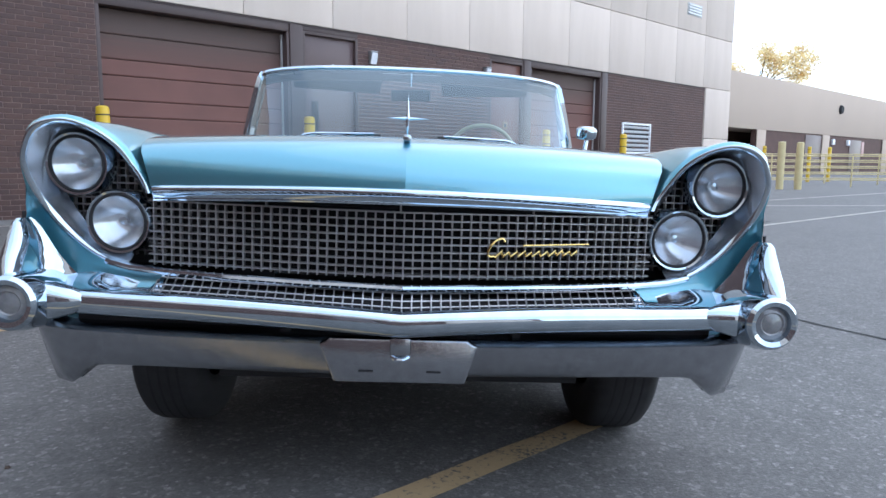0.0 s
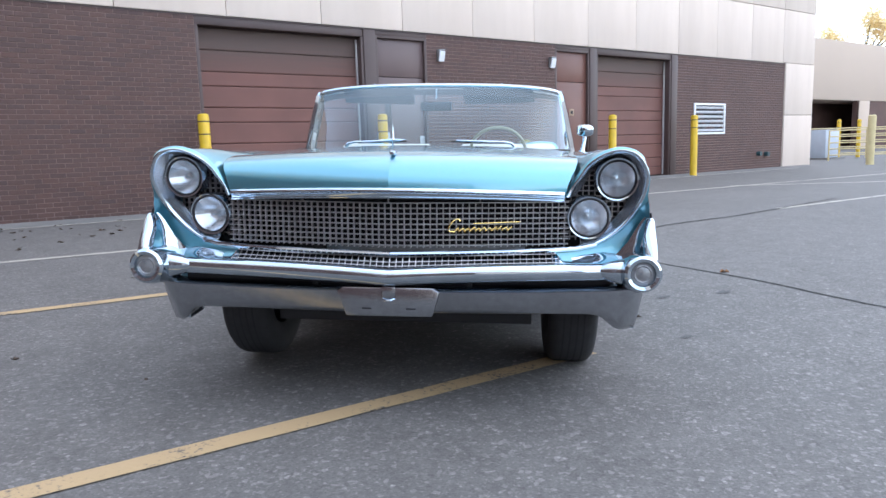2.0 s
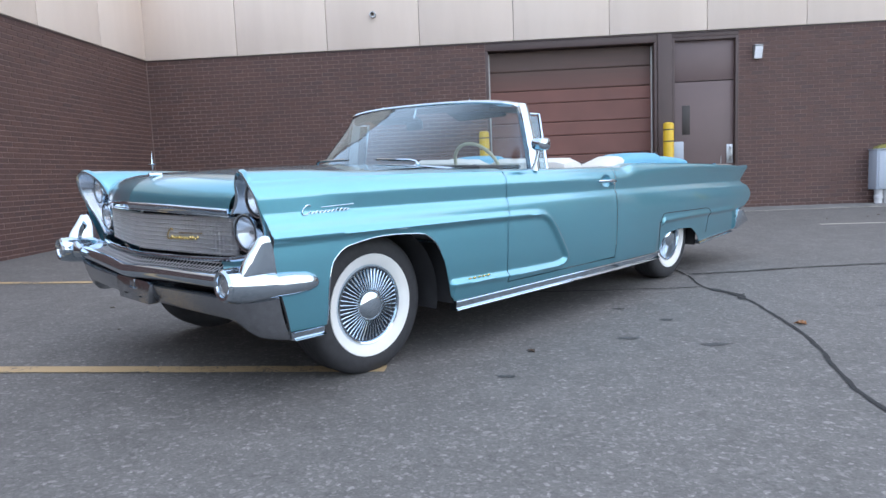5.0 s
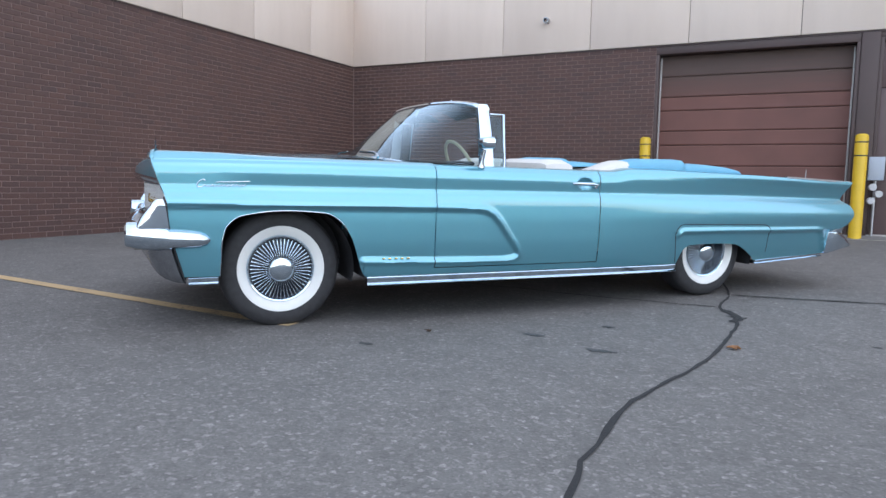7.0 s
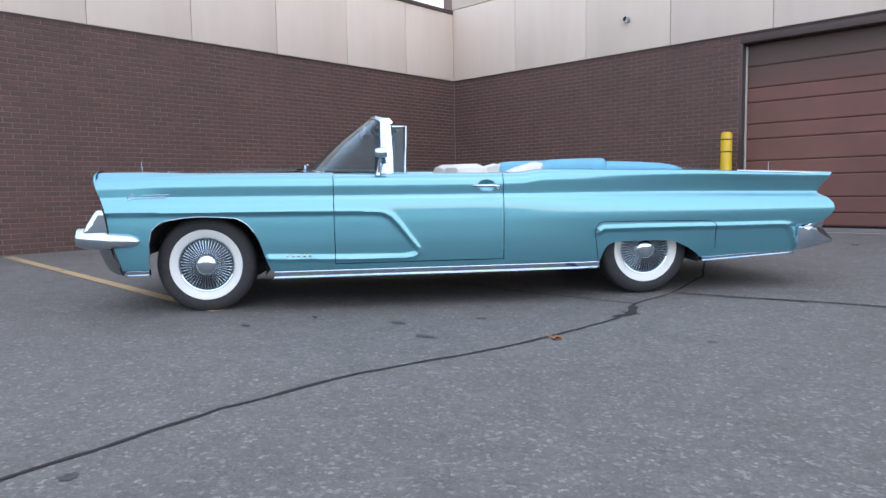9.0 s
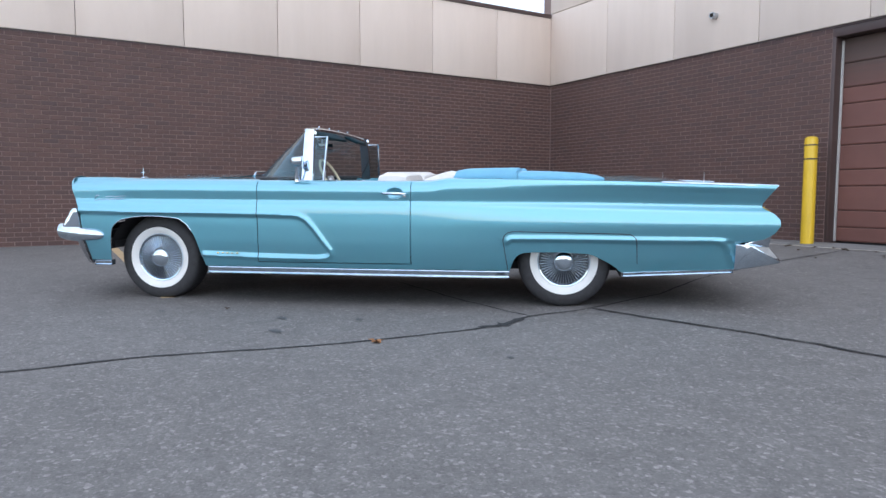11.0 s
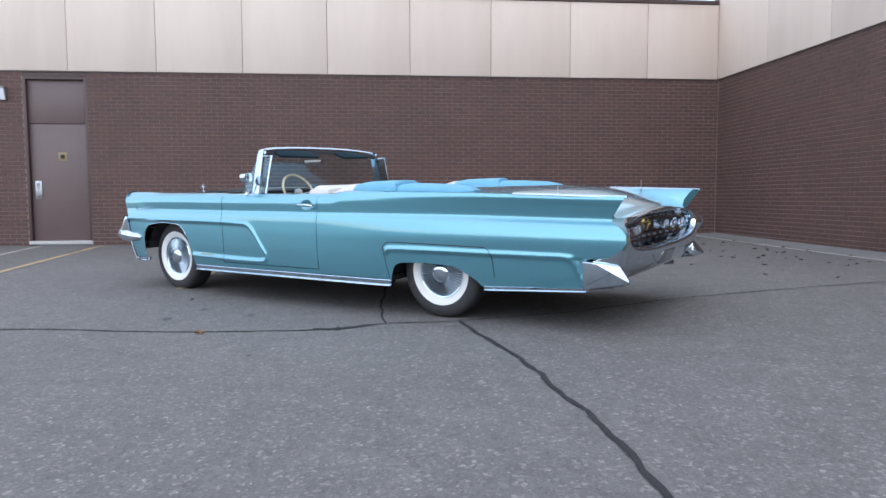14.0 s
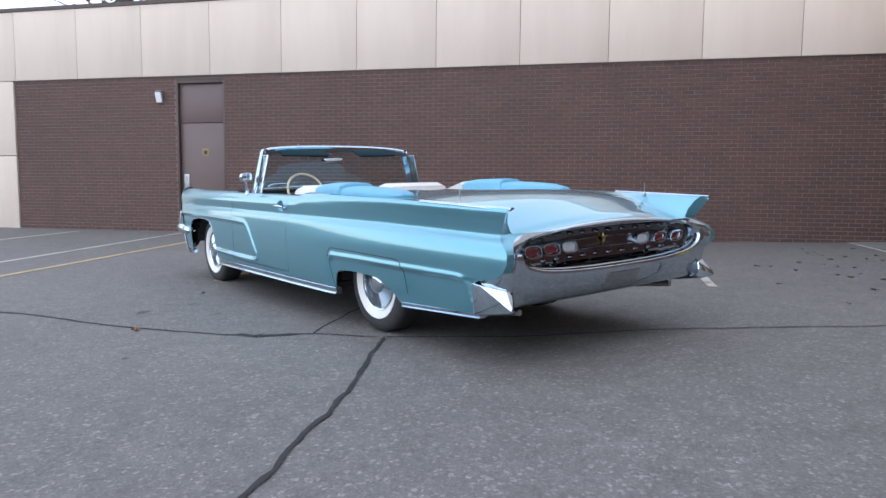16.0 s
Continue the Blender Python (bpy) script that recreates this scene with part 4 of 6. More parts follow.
def hood_z(x, y):
    """Height of hood and cowl at x and y."""
    c = lerp(x, [(0.7, 1.020), (1.1, 1.034), (1.8, 1.022), (2.2, 1.008), (2.4, 0.995)])
    s = abs(y) / 0.73
    return c - (0.020 + 0.012 * smooth01((x - 1.2) / 1.0)) * s ** 2.2 - 0.004 * s


HOOD_PROF = [(2.448, 0.872), (2.446, 0.892), (2.437, 0.916), (2.418, 0.942), (2.390, 0.964), (2.345, 0.984), (2.28, 0.999), (2.18, 1.009)]
HOOD_NARROW = [0.925, 0.930, 0.942, 0.958, 0.975, 0.988, 0.996, 1.0]


def hood_edge(x):
    """The hood's side edge at x: its y and z."""
    ed = []
    for i, (px, pz) in enumerate(HOOD_PROF):
        y = 0.725 * HOOD_NARROW[i]
        w = 1 - smooth01(i / (len(HOOD_PROF) + 6))
        ed.append((px - (0.070 * y / 0.65 + 0.075 * (y / 0.65) ** 2.2) * w, y, pz - 0.020 * (y / 0.7) ** 2 - 0.003 * y))
    ed = sorted(ed)
    if x < ed[0][0]:
        return 0.725, hood_z(x, 0.725) + (ed[0][2] - hood_z(ed[0][0], 0.725)) * smooth01((x - 1.7) / (ed[0][0] - 1.7))
    return lerp(x, [(e[0], e[1]) for e in ed]), lerp(x, [(e[0], e[2]) for e in ed])


# y, z, x along the eye-shaped lamp opening, from the hood's corner over the brow and down to the middle
EYE = [(0.672, 0.832, 2.288), (0.690, 0.868, 2.281), (0.718, 0.912, 2.286), (0.752, 0.963, 2.306), (0.80, 1.000, 2.328), (0.855, 1.018, 2.347), (0.905, 1.011, 2.358), (0.938, 0.988, 2.362), (0.960, 0.950, 2.354), (0.972, 0.915, 2.344), (0.970, 0.87, 2.330), (0.958, 0.82, 2.310), (0.932, 0.765, 2.286), (0.893, 0.715, 2.274), (0.845, 0.675, 2.272), (0.79, 0.648, 2.282), (0.72, 0.636, 2.302), (0.62, 0.632, 2.335), (0.45, 0.628, 2.372), (0.22, 0.624, 2.402), (0.0, 0.621, 2.420)]


def fender_top(name, sgn):
    """From the hood seam over to the belt edge, with the raised brow at the front."""
    v, f = [], []
    xs = [x for x in stations(0.735, 2.2)]
    n = 22
    allrows = []
    for x in xs:
        zt = lerp(x, BELT)
        t = smooth01((x - 1.5) / 0.7)
        xi = x + (0.088 * ((x - 1.95) / 0.25) ** 2 if x > 1.95 else 0.0)
        ys, zi = hood_edge(xi)
        ys, zi = ys + 0.008, zi - 0.006
        peak = zt + 0.018 + 0.014 * t
        yo = body_side(x, zt)
        rowv = []
        for k in range(n + 1):
            u = k / n
            y = ys + (yo - ys) * u
            z = hermite(u, [(0.0, zi), (0.35, zi + (peak - zi) * 0.62), (0.68, peak), (0.88, zt + 0.012 + 0.006 * t), (1.0, zt)])
            dx = shear(x, zt) - x
            inner = 0.0 if x < 1.95 else ((x - 1.95) / 0.25) ** 2 * lerp(u, [(0.0, 0.075), (0.4, 0.085), (0.7, 0.125), (1.0, 0.147)])
            wb = smooth01((x - 1.70) / 0.50) ** 1.5 if x > 1.70 else 0.0
            rowv.append((Vector((x + inner, y, z)), wb))
        allrows.append(rowv)
    brow = [(p[0], p) for p in EYE[:7]] + [(0.940, (0.940, 0.9775, 2.357))]
    for rowv in allrows:
        for k, (p, wb) in enumerate(rowv):
            y = 0.672 + (0.940 - 0.672) * k / n
            e = Vector((lerp(y, [(a, q[2]) for a, q in brow]), y, hermite(y, [(a, q[1]) for a, q in brow])))
            p = p + (e - allrows[-1][k][0]) * wb
            v.append((p.x, sgn * p.y, p.z))
    k = n + 1
    for i in range(len(xs) - 1):
        for j in range(n):
            a = i * k + j
            q = (a, a + 1, a + 1 + k, a + k)
            f.append(q[::-1] if sgn > 0 else q)
    return link_mesh(name, v, f, PAINT, car, sharp=60)


def hood():
    v, f = [], []
    prof = HOOD_PROF
    n = 44
    ys = [-0.725 + 1.45 * k / n for k in range(n // 2 + 1)] + [0.725 - 1.45 * k / n for k in range(n // 2, -1, -1)]
    rows = []
    for i, (px, pz) in enumerate(prof):
        w = 1 - smooth01(i / (len(prof) + 6))
        k = HOOD_NARROW[i]
        rows.append([(px - (0.070 * abs(y) / 0.65 + 0.075 * (abs(y) / 0.65) ** 2.2) * w, y, pz - 0.020 * (abs(y) / 0.7) ** 2 - 0.003 * abs(y)) for y in [q * k for q in ys]])
    for x in np.arange(2.08, 0.99, -0.05):
        w = (1 - smooth01(len(prof) / (len(prof) + 6))) * smooth01((x - 1.4) / 0.7)
        rows.append([(x - (0.070 * abs(y) / 0.65 + 0.075 * (abs(y) / 0.65) ** 2.2) * w, y, hood_z(x, y)) for y in ys])
    v = [p for r in rows for p in r]
    k = n + 2
    for i in range(len(rows) - 1):
        for j in range(n + 1):
            if j == n // 2:
                continue
            a = i * k + j
            f.append((a, a + 1, a + 1 + k, a + k))
    h = link_mesh("hood", v, f, PAINT, car, sharp=60)
    # bright strip along the leading edge
    sec = [(0.000, 0.007), (0.007, 0.004), (0.011, -0.002), (0.011, -0.007), (0.006, -0.012), (0.000, -0.020), (-0.003, -0.027), (0.001, -0.030), (-0.001, -0.034), (-0.012, -0.036), (-0.03, -0.034), (-0.03, 0.0)]
    rings = []
    for j in [q for q in range(0, n + 2) if q != n // 2]:
        x, y, z = rows[0][j]
        rings.append([(x + a, y * 0.99, z - 0.004 + b) for a, b in sec])
    vv, ff = loft(rings)
    link_mesh("lip_strip", vv, ff, CHROME, h, "chrome strip along the hood's leading edge")
    return h


def cowl():
    v, f = [], []
    xs = [0.985, 0.92, 0.85, 0.78, 0.735]
    n = 40
    for x in xs:
        for k in range(n + 1):
            y = -0.73 + 1.46 * k / n
            v.append((x, y, hood_z(x, y) - 0.004))
    k = n + 1
    for i in range(len(xs) - 1):
        for j in range(n):
            a = i * k + j
            f.append((a, a + 1, a + 1 + k, a + k))
    return link_mesh("cowl", v, f, PAINT, car)


hood()
cowl()
for s in (1, -1):
    side_panel("front_fender", 0.738, 2.2, s)
    fender_top("fender_top", s)
    side_panel("door", -0.500, 0.732, s, low=0.345, flange=False)
    side_panel("rear_quarter", -3.0, -0.506, s)
    # sill under the door, with its bright moulding
    v, f = [], []
    xs = np.linspace(-0.52, 0.75, 40)
    for x in xs:
        v += [(x, s * (body_side(x, 0.30) - 0.06), 0.30), (x, s * body_side(x, 0.30), 0.30), (x, s * (body_side(x, 0.345) - 0.002), 0.338), (x, s * (body_side(x, 0.345) - 0.03), 0.342)]
    for i in range(len(xs) - 1):
        for j in range(3):
            a = i * 4 + j
            f.append((a, a + 1, a + 5, a + 4))
    link_mesh("sill", v, f, PAINT, car)
    for lo, hi, z0, z1, h in ((-1.255, 1.172, 0.296, 0.297, 0.052), (-2.872, -2.095, 0.340, 0.299, 0.030), (2.03, 2.185, 0.332, 0.330, 0.040)):
        rings = []
        for x in np.linspace(lo, hi, 24):
            zt = z0 + (z1 - z0) * (x - lo) / (hi - lo)
            y = body_side(x, 0.31)
            rings.append([(x, s * (y + a), zt - b * h) for a, b in ((0.001, 0.0), (0.003, 0.05), (0.000, 0.12), (-0.004, 0.70), (0.003, 0.78), (0.011, 0.92), (0.009, 1.0), (-0.05, 0.98), (-0.05, 0.0))])
        vv, ff = loft(rings)
        link_mesh("rocker_moulding", vv, ff, CHROME, car, "bright chrome moulding along the sill", sharp=12)
    # bright lip round the front wheel opening
    fine = [(x, s * (body_side(x, hermite(x, ARCH_F) + 0.004) + 0.001), hermite(x, ARCH_F)) for x in stations(1.30, 2.0212)]
    tube("arch_trim", fine, 0.0028, CHROME, car, "thin chrome lip round the wheel opening", 6)
    # seam of the removable rear skirt
    seam = [(-1.245, 0.31), (-1.225, 0.42), (-1.208, 0.53), (-1.212, 0.556), (-1.224, 0.577), (-1.243, 0.592), (-1.268, 0.599), (-1.30, 0.601), (-1.6, 0.597), (-2.10, 0.590), (-2.135, 0.586), (-2.160, 0.574), (-2.177, 0.552), (-2.185, 0.52), (-2.195, 0.33)]
    fine = []
    for a, b in zip(seam, seam[1:]):
        for t in (0, 0.2, 0.4, 0.6, 0.8):
            x, z = a[0] + (b[0] - a[0]) * t, a[1] + (b[1] - a[1]) * t
            fine.append((x, s * (body_side(x, z) - 0.0012), z))
    tube("skirt_seam", fine, 0.0035, DARK, car, "dark seam round the wheel skirt", 6)


# ---- rear deck and fins ----
def deck_z(x):
    return hermite(x, [(-3.078, 0.836), (-3.0, 0.866), (-2.9, 0.897), (-2.8, 0.927), (-2.65, 0.968), (-2.55, 0.985), (-2.4, 1.000), (-2.2, 1.009), (-1.9, 1.010), (-1.2, 1.004)])


def deck_point(x, y, sgn=1):
    """A point of the deck and the fin's inner face; y runs from 0 to 0.95."""
    zt = lerp(x, BELT)
    yo = body_side(x, zt)
    a = abs(y) / 0.95 * yo
    crown = 0.042 + 0.028 * smooth01((-2.1 - x) / 0.8)
    c = deck_z(x) - crown * (min(a, 0.82) / 0.82) ** 2
    t = smooth01((a - 0.80) / 0.125)
    z = c * (1 - t) + (zt + 0.004) * t
    if a > 0.92:
        z = min(z, zt + 0.004 - (a - 0.92) * 0.05)
    # the fins reach further back than the deck between them
    back = 0.075 * smooth01((a - 0.85) / 0.08) * smooth01((-2.7 - x) / 0.35)
    bow = 0.05 * (min(a, 0.8) / 0.8) ** 2 * smooth01((-2.6 - x) / 0.4)
    return (x - back + bow, sgn * a, z)


def rear_top():
    v, f = [], []
    xs = list(np.arange(-1.15, -2.8, -0.05)) + list(np.arange(-2.82, -3.04, -0.02)) + [-3.05, -3.065, -3.078]
    half = [0.0, 0.1, 0.2, 0.3, 0.4, 0.5, 0.6, 0.66, 0.70, 0.74, 0.78, 0.82, 0.86, 0.89, 0.915, 0.935, 0.95]
    ys = [-a for a in half[:0:-1]] + half
    for x in xs:
        for y in ys:
            v.append(deck_point(x, abs(y), -1 if y < 0 else 1))
    k = len(ys)
    for i in range(len(xs) - 1):
        for j in range(k - 1):
            a = i * k + j
            f.append((a, a + 1, a + 1 + k, a + k))
    d = link_mesh("rear_deck", v, f, PAINT, car, sharp=60)
    return d


rear_top()
TAILZ, OPEN_A, OPEN_B = 0.688, 0.838, 0.120


def tail_x(y):
    return -3.085 + 0.015 * (y / 0.9) ** 2


def open_h(y):
    """Half height of the tail opening at y."""
    return OPEN_B * max(0.0, 1 - (abs(y) / OPEN_A) ** 3) ** (1 / 3)


FIN_FOOT = deck_point(-3.078, 0.835)[1]
rows, band = [], []
for t in np.linspace(-1, 1, 61):
    y = 0.835 * math.copysign(abs(t) ** 0.8, t)
    p = Vector(deck_point(-3.078, abs(y), -1 if y < 0 else 1))
    qy = p.y / abs(FIN_FOOT) * OPEN_A
    q = Vector((tail_x(qy) - 0.022, qy, TAILZ + open_h(qy)))
    m = p.lerp(q, 0.14) + Vector((-0.008, 0, 0.004))
    rows.append([p, p.lerp(m, 0.5) + Vector((-0.004, 0, 0.003)), m])
    band.append([m, m.lerp(q, 0.25) + Vector((-0.007, 0, 0.004)), m.lerp(q, 0.5) + Vector((-0.010, 0, 0.004)), m.lerp(q, 0.78) + Vector((-0.008, 0, 0.002)), q, q + Vector((0.014, 0, -0.003))])
v, f = loft(rows, closed=False, cap=False)
link_mesh("deck_lip", v, f, PAINT, car)
v, f = loft(band, closed=False, cap=False)
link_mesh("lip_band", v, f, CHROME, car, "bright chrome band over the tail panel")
for s in (1, -1):
    # end of the fin between the outer skin and the deck, and the rounded tail end below it
    us = np.linspace(0, 1, 12)
    outer = [(lerp(0.938 - 0.15 * u, TAIL), s * (body_side(-3.0, 0.938 - 0.15 * u) - 0.001), 0.938 - 0.15 * u) for u in us]
    inner = [deck_point(-3.078, 0.95 - 0.115 * u, s) for u in us]
    v, f = loft([outer, inner], closed=False, cap=False)
    link_mesh("fin_end", v, f, PAINT, car)
    A, B = Vector(outer[-1]), Vector(inner[-1])
    L = B.lerp(Vector((tail_x(OPEN_A) - 0.022, s * OPEN_A, TAILZ)), 0.55) + Vector((-0.012, 0, 0))
    v, f = loft([[A.lerp(B, u) for u in us], [A.lerp(B.lerp(L, 0.5), u) + Vector((-0.010 * u * (2 - u), 0, 0)) for u in us], [A.lerp(L, u) + Vector((0, 0, -0.006)) for u in us]], closed=False, cap=False)
    link_mesh("fin_foot", v, f, PAINT, car)
    zz = np.linspace(0.600, 0.800, 18)
    rows = []
    for z in zz:
        e = Vector((lerp(z, TAIL), s * body_side(-3.0, z), z))
        k = min(1.0, abs(z - TAILZ) / OPEN_B)
        q = Vector((tail_x(0.83) - 0.020, s * OPEN_A * (1 - k ** 3) ** (1 / 3) if z > TAILZ else s * OPEN_A, z))
        m = e.lerp(q, 0.5) + Vector((-0.022, 0, 0))
        rows.append([e, e.lerp(m, 0.68) + Vector((-0.010, 0, 0)), m, q.lerp(m, 0.4) + Vector((-0.006, 0, 0)), q])
    v, f = loft([r[:2] for r in rows], closed=False, cap=False)
    link_mesh("tail_end", v, f, PAINT, car)
    v, f = loft([[r[1], r[2] + Vector((-0.003, 0, 0)), r[3] + Vector((-0.004, 0, 0)), r[4] + Vector((-0.003, 0, 0))] for r in rows], closed=False, cap=False)
    link_mesh("tail_rim", v, f, CHROME, car, "chrome rim round the end of the tail")
    rings = []
    for x in np.linspace(-3.15, -2.35, 16):
        zt = lerp(x, BELT)
        y = body_side(x, zt)
        h = 0.004 + 0.005 * smooth01((-2.5 - x) / 0.6)
        rings.append([(x, s * (y + 0.003), zt - h), (x, s * (y + 0.005), zt - h * 0.4), (x, s * (y + 0.001), zt + 0.004), (x, s * (y - 0.007), zt + 0.010), (x, s * (y - 0.020), zt + 0.011), (x, s * (y - 0.03), zt + 0.004)])
    vv, ff = loft(rings)
    link_mesh("fin_strip", vv, ff, CHROME, car, "thin chrome strip on the fin's edge")
    # antenna stubs
    lathe("aerial", [(0.012, 0.945), (0.009, 0.962), (0.003, 0.968), (0.0022, 1.035), (0.0, 1.036)], STEEL, car, "short retracted aerial", sides=12, axis="z", centre=(-2.655, s * 0.885, 0))

# tail panel: dark chrome honeycomb in an oval bright frame
rings = []
for a, b, dx in ((OPEN_A + 0.004, OPEN_B + 0.004, -0.020), (OPEN_A, OPEN_B, -0.026), (OPEN_A - 0.006, OPEN_B - 0.006, -0.022), (OPEN_A - 0.012, OPEN_B - 0.010, 0.048)):
    rings.append([(tail_x(y) + dx, y, TAILZ + z) for y, z in oval(a, b, 64, 3.0)])
v, f = loft(rings, cap=False)
link_mesh("tail_frame", v, f, CHROME, car, "thin chrome frame round the tail panel")
PANEL_METAL = plain("dark_polished_panel", (0.150, 0.156, 0.170), 0.10, metal=1.0, var=0.2, scale=30)


def panel_x(y):
    """The tail panel is hollow: deepest in the middle."""
    return -2.975 - 0.055 * min(1.0, abs(y) / 0.72) ** 1.3


rings = []
for k in (1.0, 0.96, 0.85, 0.66, 0.45, 0.22, 0.02):
    rings.append([(panel_x(y * k) - 0.028 * smooth01((k - 0.8) / 0.2), y * k, TAILZ + z * (k if k < 0.9 else 1.0) - 0.0) for y, z in oval(OPEN_A - 0.012, OPEN_B - 0.010, 64, 3.0)])
v, f = loft(rings, cap=False)
panel_back = link_mesh("tail_panel", v, f, PANEL_METAL, car, "dark grey polished hollow panel")
for z, w, n in ((TAILZ - 0.068, 0.70, 12), (TAILZ + 0.074, 0.70, 12)):
    for k in range(n):                     # rows of bright bosses above and below the lamps
        y = -w + 2 * w * k / (n - 1)
        b = lathe("boss", [(0.020, 0.0), (0.019, -0.010), (0.012, -0.020), (0.004, -0.025), (0.0, -0.026)], PANEL_METAL, panel_back, "polished pointed boss", sides=16, axis="x")
        b.matrix_local = Matrix.Translation((panel_x(y) + 0.002, y, z)) @ Matrix.Diagonal((1, 1.35, 0.72, 1))
for dz in (-0.028, 0.034):                 # bright ribs across the panel
    tube("rib", [(panel_x(y) - 0.004, y, TAILZ + dz) for y in np.linspace(-0.72, 0.72, 41)], 0.0055, PANEL_METAL, panel_back, "", 8)
for s in (1, -1):
    for y, mat, lab in ((0.690, RED_LENS, "red tail light lens"), (0.522, RED_LENS, "red tail light lens"), (0.354, CLEAR_LENS, "clear reversing light lens")):
        sh = lambda a, b, dx: [(dx, s * (u + 0.25 * w), w) for u, w in oval(a, b, 32, 3.2)]
        v, f = loft([sh(0.068, 0.034, 0.045), sh(0.070, 0.038, -0.004), sh(0.068, 0.037, -0.014), sh(0.061, 0.031, -0.012), sh(0.059, 0.030, 0.004)], cap=False)
        bez = link_mesh("tail_light", v, f, CHROME, car, "slanted tail light in a thin chrome ring")
        bez.matrix_local = Matrix.Translation((panel_x(y) - 0.022, s * y, 0.684))
        v, f = loft([sh(0.0595, 0.0305, 0.004), sh(0.052, 0.026, -0.005), sh(0.028, 0.018, -0.010), sh(0.006, 0.004, -0.011)])
        link_mesh("lens", v, f, mat, bez, lab)
# gold star emblem in the middle
for h, w in ((0.050, 0.024), (0.021, 0.040)):
    k = w * 0.16
    pts = [(0, h), (k, k), (w, 0), (k, -k), (0, -h), (-k, -k), (-w, 0), (-k, k)]
    v = [(-2.985, y, TAILZ + 0.022 + z) for y, z in pts] + [(-3.012, 0, TAILZ + 0.022)]
    link_mesh("tail_emblem", v, [(a, (a + 1) % 8, 8) for a in range(8)] + [tuple(range(7, -1, -1))], GOLD, car, "gold four-pointed emblem", smooth=False)

# rear bumper
# it rises at its ends to wrap round the tail opening
plan = [(-2.935, 0.950, 0.530), (-2.99, 0.952, 0.552), (-3.045, 0.952, 0.595), (-3.085, 0.948, 0.640), (-3.110, 0.940, 0.668), (-3.120, 0.925, 0.682), (-3.122, 0.890, 0.690), (-3.122, 0.850, 0.693)]
plan += [(-3.122 - 0.02 * (1 - (y / 0.9) ** 2), y, TAILZ - open_h(y)) for y in (0.834, 0.829, 0.82, 0.805, 0.785, 0.755, 0.71, 0.65, 0.56, 0.45, 0.30, 0.15)]
plan += [(-3.142, 0.0, TAILZ - open_h(0))]
plan += [(x, -y, z) for x, y, z in plan[-2::-1]]
rings = []
for i, (x, y, z) in enumerate(plan):
    a, b = plan[max(i - 1, 0)], plan[min(i + 1, len(plan) - 1)]
    n = Vector((b[1] - a[1], a[0] - b[0], 0)).normalized()          # points out of the car
    if n.dot(Vector((-1, 0.4 * y, 0))) < 0:
        n = -n
    row = []
    for d, t in ((-0.035, 1.010), (0.002, 1.005), (0.011, 0.990), (0.016, 0.965), (0.018, 0.90), (0.012, 0.75), (-0.002, 0.52), (-0.010, 0.40), (-0.022, 0.31), (-0.048, 0.12), (-0.070, 0.02), (-0.10, 0.0), (-0.10, 0.5)):
        zz = 0.384 + (z - 0.384) * t
        row.append((x + n.x * d, y + n.y * d, zz))
    rings.append(row)
v, f = loft(rings)
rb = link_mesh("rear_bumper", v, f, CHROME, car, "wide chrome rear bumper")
for s in (1, -1):
    tube("bumper_joint", [(x - 0.004, s * (y + 0.022), z + 0.004) for x, y, z in plan[:6]], 0.0055, DARK, rb, "dark joint between bumper and body", 6)
prism("plate_recess", [(-3.158, 0.520), (-3.126, 0.425), (-3.100, 0.425), (-3.120, 0.520)], -0.155, 0.155, WORN_CHROME, rb, axis="y", bevel=0.003)
for s in (1, -1):
    bm = bmesh.new()
    for x, y, z in ((-2.868, 0.972, 0.334), (-2.868, 0.990, 0.524), (-2.965, 1.002, 0.520), (-3.192, 0.972, 0.396), (-3.105, 0.945, 0.502), (-3.110, 0.930, 0.366), (-2.868, 0.890, 0.334), (-2.868, 0.890, 0.524), (-3.100, 0.890, 0.500), (-3.120, 0.890, 0.372)):
        bm.verts.new((x, s * y, z))
    bmesh.ops.convex_hull(bm, input=bm.verts)
    bmesh.ops.bevel(bm, geom=list(bm.edges), offset=0.006, segments=3, affect="EDGES", profile=0.5)
    part("bumper_end", bm, CHROME, rb, "pointed chrome bumper end", sharp=50)
tube("exhaust_tip", [(-2.7, 0.72, 0.30), (-2.99, 0.73, 0.335)], 0.018, STEEL, car, "steel exhaust tip", 14)
tube("exhaust_tip", [(-2.7, -0.72, 0.30), (-2.99, -0.73, 0.335)], 0.018, STEEL, car, "steel exhaust tip", 14)

# ---- front: grille, lamps, bumper ----
BOWL = plain("dull_silver", (0.60, 0.62, 0.66), 0.24, metal=0.85)
REFLECTOR = plain("silvered_reflector", (0.78, 0.80, 0.84), 0.20, metal=1.0, var=0.05, scale=60.0)
BAR_METAL = plain("dull_bright_metal", (0.50, 0.49, 0.50), 0.36, metal=0.75, var=0.08)
def grille_x(y):
    return 2.392 - 0.115 * (abs(y) / 0.66) ** 1.25


